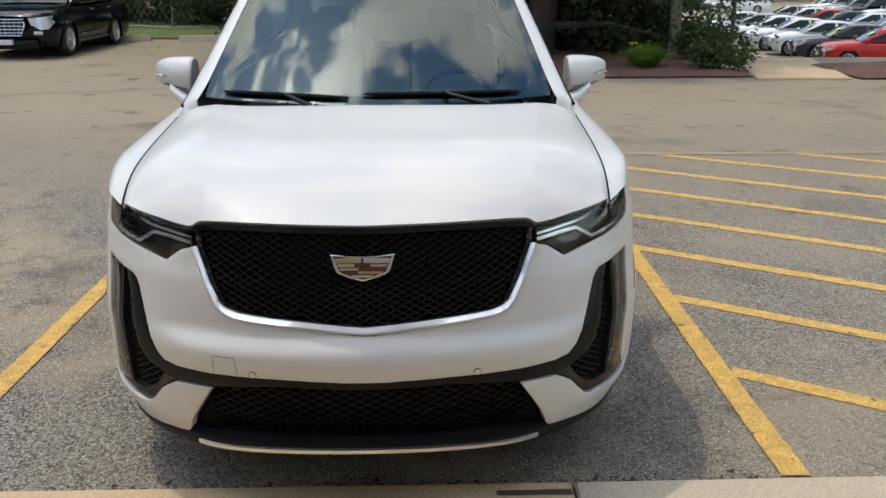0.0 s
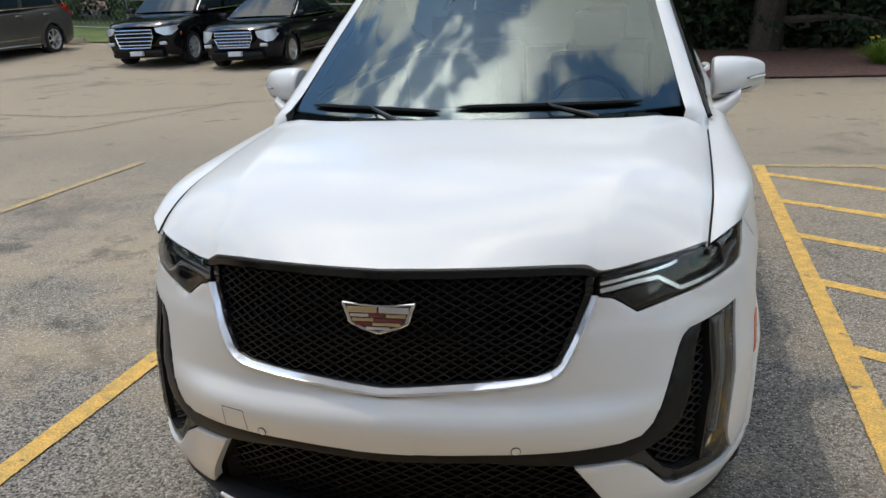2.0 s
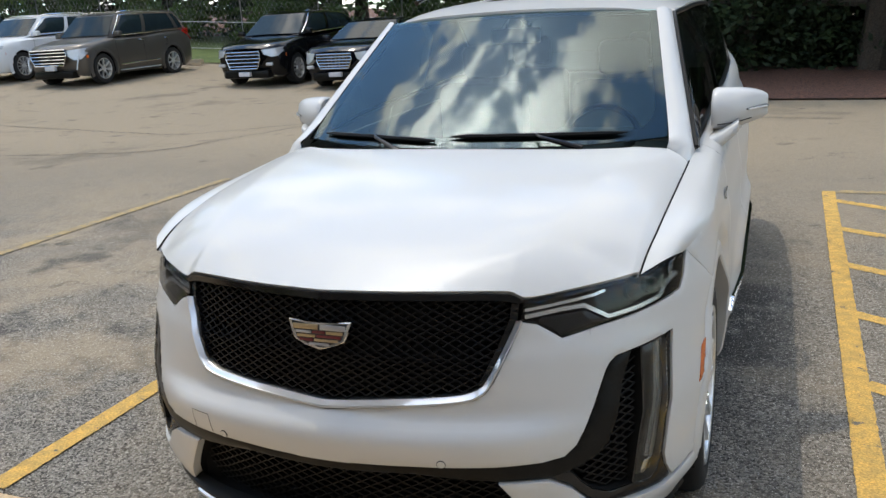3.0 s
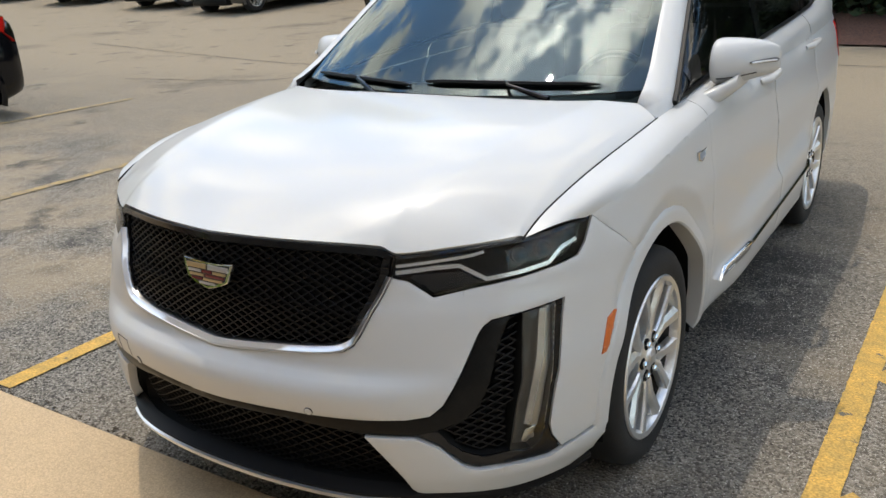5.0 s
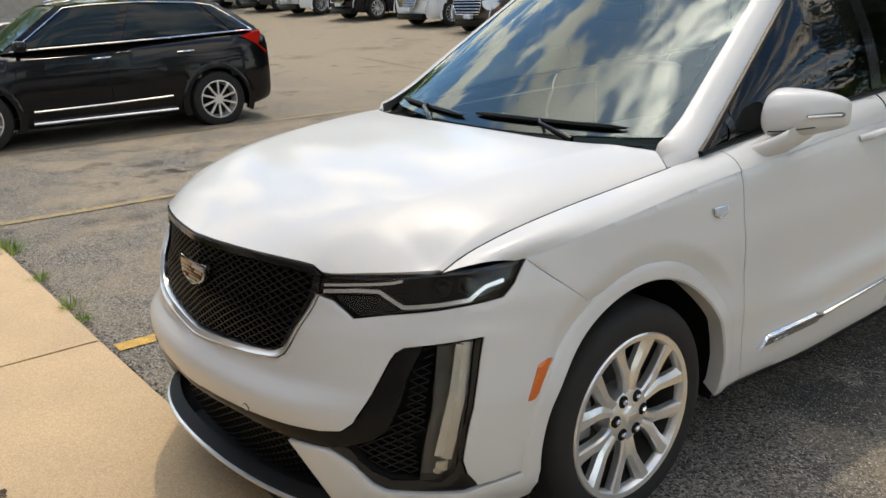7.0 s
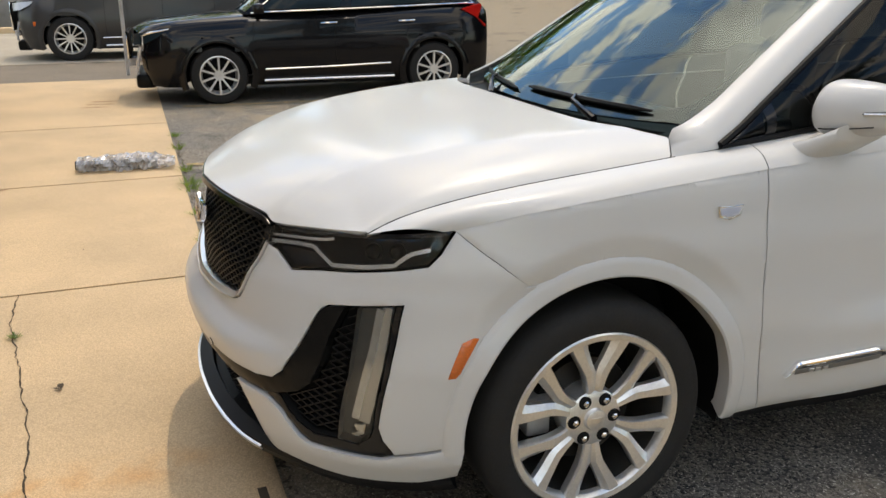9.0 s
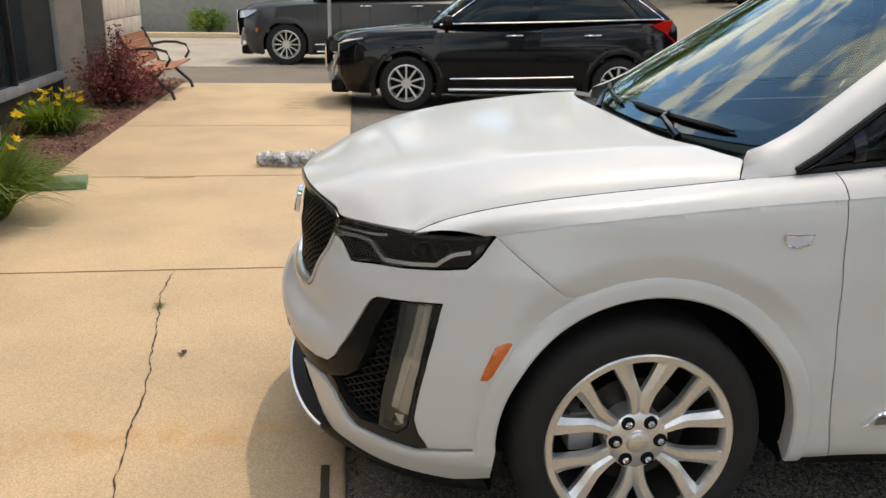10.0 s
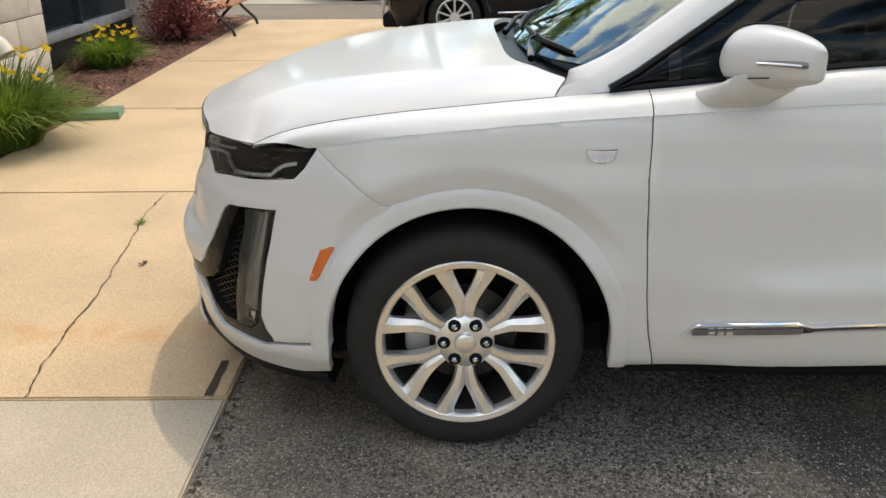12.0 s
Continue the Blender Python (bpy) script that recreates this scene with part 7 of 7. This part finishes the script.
# bag on the sidewalk
bag = thing("plastic_bag", "crumpled clear plastic bag round a black roll on the sidewalk", "bag", (-4.72, -1.24, .026), -6)
bm = bmesh.new()
tube(bm, [(0, -.36, .048), (0, .30, .048)], .040, 16)
part("roll", bm, M_SATIN, bag)
bm = bmesh.new()
rows = []
for k in range(41):
    t = k / 40
    ring = []
    for j in range(18):
        a = 2 * math.pi * j / 18
        r = (.075 + .02 * math.sin(math.pi * t)) * (1 + .46 * noise.noise((t * 9, math.cos(a) * 1.3, math.sin(a) * 1.3)) + .30 * noise.noise((t * 26, math.cos(a) * 3.1, math.sin(a) * 3.1)))
        sq = 1 if t < .8 else 1 - .5 * (t - .8) / .2
        ring.append(bm.verts.new((r * 1.35 * math.cos(a), -.34 + .78 * t, max(.002, .055 + r * .75 * math.sin(a) * sq))))
    rows.append(ring)
for a, b in zip(rows, rows[1:]):
    for j in range(18):
        bm.faces.new((a[j], a[(j + 1) % 18], b[(j + 1) % 18], b[j]))
part("film", bm, M_BAG, bag, "clear crumpled film", smooth=0)

# cracks and debris on the sidewalk
def crack(pts, width, z, label, material=None, seed=1, kink=.012):
    r = random.Random(seed)
    v, f = [], []
    run = []
    for a, b in zip(pts, pts[1:]):
        a, b = Vector(a), Vector(b)
        n = max(2, int((b - a).length / min(.04, .02 + width)))
        run += [a.lerp(b, k / n) for k in range(n)]
    run.append(Vector(pts[-1]))
    off = 0
    for i, p in enumerate(run):
        d = (run[min(i + 1, len(run) - 1)] - run[max(i - 1, 0)]).normalized()
        off = off * .7 + r.uniform(-kink, kink)
        side = Vector((-d.y, d.x))
        w = width * (r.uniform(.25, 1.3) if kink > .001 else r.uniform(.9, 1.1)) / 2
        for k in (-1, 1):
            q = p + side * (off + k * w)
            v.append((q.x, q.y, rise(q.x, q.y) + z))
        if i:
            f.append((2 * i - 2, 2 * i - 1, 2 * i + 1, 2 * i))
    return tagged(link_mesh("crack", v, f, material or M_CRACK, smooth=0), label, "crack", kind="structure")


crack([(.683, -1.55), (.42, -1.60), (.225, -1.62), (-.159, -1.631), (-.383, -1.651), (-.80, -1.73), (-1.165, -1.769), (-1.45, -1.81), (-1.76, -1.80)], .007, .0292, "thin dark crack across a sidewalk slab", seed=2, kink=.007)
for pts, s in (([(-14, 8.9), (-10.6, 8.4), (-7.4, 8.0), (-5.6, 9.2), (-3, 9.9), (2, 9.6)], 3), ([(-9.4, 6.0), (-7.0, 6.5), (-6.6, 6.9), (-5.6, 9.2)], 6), ([(-3, 9.9), (-3, 12), (-4.5, 14)], 7)):
    crack(pts, .034, .005, "dark sealed crack in the asphalt", M_TAR, seed=s, kink=.02)
crack([(.676, -.905), (.42, -.905)], .03, .0288, "dark gap at a sidewalk corner", seed=9, kink=.0005)
rnd = random.Random(12)
litter = bmesh.new()
for _ in range(420):
    x, y = rnd.uniform(-6, 1.4), -.775 + rnd.gauss(0, .02) + (.028 * (-3 - rnd.uniform(3, 6)) * 0)
    s = rnd.uniform(.004, .013)
    p = Vector((x, kerb_y(x) + .015 + abs(rnd.gauss(0, .025)), .006))
    u = Euler((rnd.uniform(-.4, .4), rnd.uniform(-.4, .4), rnd.uniform(0, 6))).to_matrix()
    litter.faces.new([litter.verts.new(p + u @ Vector(q) * s) for q in ((-1, -.4, 0), (1, -.5, .1), (.8, .5, 0), (-.7, .6, .1))])
tagged(part("leaf_litter", litter, M_CRACK, None, smooth=0), "dry brown litter along the sidewalk edge", "litter", kind="stuff")
for x, y, s in ((-.56, -1.546, .03), (-1.17, -1.775, .02), (-.38, -2.38, .012), (-3.14, -2.2, .012), (-2.45, -1.5, .012)):
    bm = bmesh.new()
    r = random.Random(int(x * 100))
    for _ in range(5):
        a = r.uniform(0, 6.28)
        bm.faces.new([bm.verts.new((s * (k * math.cos(a) - w * math.sin(a)), s * (k * math.sin(a) + w * math.cos(a)), .003 + .3 * s * abs(k))) for k, w in ((0, 0), (.6, .3), (1.1, 0), (.6, -.3))])
    ob = part("dry_leaf", bm, M_CRACK, None, smooth=0)
    ob.location = (x, y, .025)
    tagged(ob, "small dry brown leaf on the sidewalk", "leaf")
for k, (x, y, s) in enumerate(((-2.15, -.79, .05), (-2.4, -.78, .09), (-3.05, -.78, .07), (-3.8, -.76, .11), (-4.0, -.75, .09), (-4.5, -.74, .08), (-1.166, -1.765, .028), (-5.5, -.72, .08), (-6.2, -.70, .07))):
    w = thing("weed_tuft", "small green weed tuft growing from a joint", "weed", (x, y, .004 if y > -1 else .026))
    part("tuft", blades(bmesh.new(), 40, s * 2.2, s * 1.2, .006, random.Random(20 + k)), M_LEAF, w, smooth=0)
# rusty stains
crack([(-4.25, -2.50), (-4.24, -2.25), (-4.26, -2.07)], .04, .0275, "rust stain along a sidewalk joint", M_RUST, 32, .01)
for k in range(3):
    crack([(-8.5 - .25 * k, -1.65 + .06 * k), (-8.47 - .25 * k, -1.29 + .04 * k)], .06, .0275, "short rust mark on the sidewalk", M_RUST, 33 + k, .01)
crack([(-5.85, 1.15), (-5.60, 1.28)], .10, .004, "black oil spot on the asphalt", M_CRACK, 36, .03)

# beyond the sidewalk's end: drive, low wall and hedge
# this dark strip paints in a cast shadow past the last slab
drape("gutter", -14.5, -11.5, -14, 0.2, .5, M_SHADOWBAND, .004, "dark strip painted for the cast shadow at the sidewalk end", "gutter")
drape("drive", -23.6, -14.5, -14, 3.5, 1.0, M_DRIVE, .014, "pale concrete drive beyond the sidewalk", "drive")
bm = bmesh.new()
box(bm, (-24.05, -16, -.1), (-23.6, 4, .16), .02)
part("kerb_2", bm, M_CONCRETE, None)
tagged(bpy.data.objects["kerb_2"], "pale concrete kerb along the far drive", "kerb", kind="structure")
bm = bmesh.new()
box(bm, (-27.0, -16, -.1), (-26.7, 6, 2.6), .02)
part("wall_5", bm, M_ROADGREY, None)
tagged(bpy.data.objects["wall_5"], "plain grey wall behind low shrubs", "wall", kind="structure")
post = thing("sign_post", "thin galvanised sign post at the sidewalk end", "post", (-12.2, -1.0, 0))
bm = bmesh.new()
tube(bm, [(0, 0, 0), (0, 0, 2.6)], .03, 8)
part("post", bm, M_GALV, post)
bm = bmesh.new()
box(bm, (-.012, -.2, 2.1), (.012, .2, 2.6), .01, pose(.03, 0, 0))
part("sign_plate", bm, M_GALV, post)


# ---- trees, shrubs and fence round the lot ----
def shrub(at, r, h, seed, label, leaf):
    rn = random.Random(seed)
    sh = thing("shrub", label, "shrub", at)
    bm = bmesh.new()
    for _ in range(7):
        a = rn.uniform(0, 6.28)
        leafy(bm, 260, (.5 * r * math.cos(a), .5 * r * math.sin(a), h * rn.uniform(.3, .6)), (r * .55, r * .55, h * .42), .055, rn, .3)
    part("leaves", bm, leaf, sh, smooth=0)
    bm = bmesh.new()
    for k in range(5):
        tube(bm, [(0, 0, 0), (.3 * r * math.cos(k), .3 * r * math.sin(k), h * .6)], [.02, .008], 5)
    part("stems", bm, M_BARK, sh)
    return sh


for k, (y, r) in enumerate(((-5.0, .7), (-2.2, .8), (-8, .8), (1.0, .7))):
    shrub((-25.6, y, 0), r, .9, 50 + k, "low green shrub before a grey wall", M_LEAF)


def tree(at, h, r, seed, label, leaf, low=.25, n=4200, size=.13, cone=False):
    rn = random.Random(seed)
    t = thing("tree", label, "tree", at)
    bm = bmesh.new()
    tr = .028 * h
    tube(bm, [(0, 0, -.2), (.02 * h, 0, h * .3), (0, .02 * h, h * .6), (0, 0, h * .92)], [tr * 1.25, tr, tr * .6, tr * .15], 10)
    limbs = []
    for k in range(13):
        z = h * (low + (.9 - low) * k / 13)
        a = k * 2.4 + rn.uniform(-.3, .3)
        reach = r * ((1 - (z / h - low) / (1.02 - low)) if cone else rn.uniform(.55, .9)) + .2
        tip = Vector((reach * math.cos(a), reach * math.sin(a), z + (-.06 * h * .5 if cone else h * rn.uniform(.04, .16))))
        tube(bm, [(0, 0, z), tip * .5 + Vector((0, 0, z * .5 + .02 * h)), tip], [tr * .35, tr * .2, tr * .06], 6)
        limbs.append(tip)
    part("trunk", bm, M_BARK, t)
    bm = bmesh.new()
    for tip in limbs:
        if cone:
            m_ = n // len(limbs)
            for _ in range(8):
                q = rn.uniform(.25, 1.0)
                leafy(bm, m_ // 8, (tip.x * q + rn.gauss(0, .12 * r), tip.y * q + rn.gauss(0, .12 * r), tip.z + (1 - q) * .06 * h - .02 * h), (r * .24, r * .24, h * .035), size, rn, .1)
        else:
            for _ in range(2):
                c = tip * rn.uniform(.75, 1.05)
                leafy(bm, n // (2 * len(limbs)), (c.x, c.y, tip.z + rn.uniform(-.05, .07) * h), (r * rn.uniform(.28, .45), r * rn.uniform(.28, .45), h * rn.uniform(.07, .13)), size, rn, .35)
    if not cone:
        leafy(bm, n // 5, (0, 0, h * .85), (r * .5, r * .5, h * .14), size, rn, .3)
    part("crown", bm, leaf, t, smooth=0)
    return t


SPRUCE = "dark spruce tree with drooping branches"
t1 = tree((3.0, 16.6, 0), 11, 3.0, 1, SPRUCE, M_DARKLEAF, .06, 15000, .085, True)
for x, y, s, rz in ((5.6, 17.6, .9, 40), (.4, 17.4, 1.05, 100), (-1.8, 19.5, 1.0, 160), (4.4, 20, 1.1, 220), (6.6, 21, .9, 280), (1.6, 21, 1.1, 20), (-4.0, 24.5, 1.1, 70), (11.2, 7.4, 1.05, 200), (12.4, 11.6, 1.2, 90), (10.6, 3.0, 1.0, 310)):
    copy_thing(t1, pose(x, y, rise(x, y), 0, 0, rz) @ Matrix.Scale(s, 4)).scale = (s, s, s)
OAK = "leafy green broad-crowned tree behind the fence"
t2 = tree((-9.0, 29, rise(-9, 29)), 9, 4.2, 2, OAK, M_LEAF, .18, 7000, .16)
t3 = tree((-16.0, 32, rise(-16, 32)), 11, 4.8, 3, OAK, M_LEAF, .15, 7500, .17)
rnd = random.Random(77)
for k in range(22):
    x = -60 + 3.1 * k + rnd.uniform(-1, 1)
    y = rnd.uniform(27.5, 33) + (3 if k % 2 else 0)
    s = rnd.uniform(.8, 1.25)
    c = copy_thing((t2, t3)[k % 2], pose(x, y, rise(x, y), 0, 0, rnd.uniform(0, 360)))
    c.scale = (s, s, s)
for k in range(26):
    a = -60 + 5.2 * k
    x, y = a, 96 + rnd.uniform(-5, 5)
    s = rnd.uniform(1.0, 1.5)
    c = copy_thing((t2, t3)[k % 2], pose(x, y, rise(x, y), 0, 0, rnd.uniform(0, 360)))
    c.scale = (s, s, s)
for k in range(14):
    x, y = -40 + rnd.uniform(-3, 3), -34 + 4.6 * k
    s = rnd.uniform(.9, 1.3)
    c = copy_thing((t2, t3)[k % 2], pose(x, y, rise(x, y), 0, 0, rnd.uniform(0, 360)))
    c.scale = (s, s, s)
drape("mulch_bank", -3.0, 6.2, 11.7, 30, .4, M_MULCH, .03, "dark bark mulch under the trees", "mulch", lump=.04)
drape("grass_verge", -60, -3.0, 19.4, 30, 1.0, M_GRASS, .03, "mown grass strip behind the parked cars", "grass", lump=.05)
bm = bmesh.new()
prism(bm, [(6.1, 11.35), (7.7, 11.25), (8.75, 15.2), (7.0, 15.2)], .16, pose(0, 0, -.12))
bmesh.ops.bevel(bm, geom=bm.edges[:], offset=.01, segments=1, affect="EDGES")
tagged(part("apron", bm, M_CONCRETE, None), "tan concrete apron beside the mulch bank", "concrete", kind="structure")
for k, (x, y) in enumerate(((4.60, 13.3),)):
    daylily((x, y, rise(x, y) + .05), .80, 5, 90 + k, "daylily clump at the foot of the trees")
for k, (x, y, h) in enumerate(((5.98, 13.0, .62), (6.2, 14.6, .95))):
    shrub((x, y, rise(x, y) + .02), .62, h, 120 + k, "dense green shrub on the mulch bank", M_WOODLEAF)
pole = thing("light_pole", "tall grey lamp pole on the mulch bank", "pole", (5.85, 15.6, 0))
bm = bmesh.new()
tube(bm, [(0, 0, 0), (0, 0, 9)], [.125, .10], 16)
box(bm, (-.25, -.25, -.05), (.25, .25, .10), .02)
part("shaft", bm, M_POLE, pole)
drape("woodland_floor", -110, -3.2, 30.1, 86, 4, M_MULCH, .04, "dark shaded floor of the woodland", "mulch")
drape("mulch_strip", 7.9, 30, 11.3, 14.0, .4, M_MULCH, .03, "dark mulch strip before the sales lot", "mulch", lump=.10)
drape("lawn", 10, 140, 98, 125, 4, M_GRASS, .05, "far green lawn above the sales lot", "grass")


def woods(label, x0, x1, y0, y1, h, clumps, per, leaf, size, seed, base=.3):
    """Leaf clumps from the ground up, too many to count, with ragged tops and gaps."""
    rn = random.Random(seed)
    bm = bmesh.new()
    for _ in range(clumps):
        x, y = rn.uniform(x0, x1), rn.uniform(y0, y1)
        z = h * rn.random() ** 1.5
        r = rn.uniform(.7, 1.5)
        leafy(bm, per, (x, y, rise(x, y) + z + base), (r, r * .8, r * .75), size, rn, .25)
    return tagged(part("woods", bm, leaf, None, smooth=0), label, "woods", kind="stuff")


woods("dense green woodland edge behind the fence", -62, -3.5, 24.4, 27.2, 8.0, 430, 120, M_WOODLEAF, .17, 5)
# the backing layer's darker leaves paint the woodland's shadowed inside
woods("inner leaves of the woodland, coloured dark for the shade within", -62, -3.5, 27.6, 30.0, 9.0, 420, 90, M_DARKLEAF, .24, 6)
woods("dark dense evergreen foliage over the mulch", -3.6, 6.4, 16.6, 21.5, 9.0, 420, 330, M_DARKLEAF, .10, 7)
# boughs above the view, added so that the mulch lies in shade
woods("unseen high evergreen boughs that shade the mulch", -5.0, 4.6, 12.9, 17.6, 4.5, 190, 240, M_DARKLEAF, .11, 9, base=3.9)
woods("leafy green branches at the end of the evergreens", 5.6, 7.0, 14.9, 17.5, 5.0, 24, 130, M_WOODLEAF, .075, 8)
# unseen boughs, added high up to keep bright sky off the side windows
woods("unseen high boughs that darken the side glass reflection", 5.0, 8.4, 14.8, 20.5, 5.5, 80, 220, M_DARKLEAF, .11, 10, base=3.4)
pole2 = thing("lot_pole", "thin dark pole in the sales lot", "pole", (14.6, 36.0, rise(14.6, 36)))
bm = bmesh.new()
tube(bm, [(0, 0, -.3), (0, 0, 7)], .10, 10)
part("shaft", bm, M_IRON, pole2)
# wheel stops and fence
for k, x in enumerate((-15.9, -12.6, -7.45, -4.85, -2.2)):
    ws = thing("wheel_stop", "weathered pale concrete wheel stop", "wheel stop", (x, 18.9, rise(x, 18.9)), 0, "wheel stops")
    bm = bmesh.new()
    prism(bm, [(-.10, 0), (.10, 0), (.06, .14), (-.06, .14)], 1.9, Matrix.Translation((-.95, 0, 0)) @ Matrix.Rotation(radians(90), 4, "Z") @ Matrix.Rotation(radians(90), 4, "X"))
    bmesh.ops.bevel(bm, geom=bm.edges[:], offset=.012, segments=2, affect="EDGES")
    part("block", bm, M_PALEWOOD, ws)
tyre = thing("old_tyre", "old car tyre lying on the grass verge", "tyre", (-12.9, 19.6, rise(-12.9, 19.6) + .03), 0)
bm = bmesh.new()
lathe(bm, [(.20, -.09), (.30, -.10), (.33, -.06), (.33, .06), (.30, .10), (.20, .09), (.19, 0), (.20, -.09)], "x", 32, pose(0, 0, .33, 0, 10, 70))
part("tread", bm, M_RUBBER, tyre)
fence = thing("chain_link_fence", "chain-link fence with barbed wire before the trees", "fence", (0, 22.8, 0))
for k in range(19):
    x = -58 + 3.0 * k
    z = rise(x, 22.8)
    bm = bmesh.new()
    tube(bm, [(x, 0, z - .2), (x, 0, z + 2.0), (x, -.25, z + 2.35)], .035, 8)
    part("post", bm, M_GALV, fence)
for h, r in ((2.0, .028), (1.0, .012), (.1, .012), (2.12, .009), (2.23, .009), (2.34, .009)):
    bm = bmesh.new()
    tube(bm, [(-58 + 3.0 * k, -.25 * max(0, (h - 2) / .35), rise(-58 + 3 * k, 22.8) + h) for k in range(19)], r, 5)
    part("rail" if r > .02 else "wire", bm, M_GALV, fence)
bm = bmesh.new()
for k in range(19 * 16 - 20):
    for s_ in (1, -1):
        x0 = -58 + .18 * k
        z0 = rise(x0, 22.8)
        tube(bm, [(x0, 0, z0 + (0 if s_ > 0 else 2)), (x0 + 1.2, 0, rise(x0 + 1.2, 22.8) + (2 if s_ > 0 else 0))], .003, 3)
part("chain_link", bm, M_GALV, fence, smooth=0)
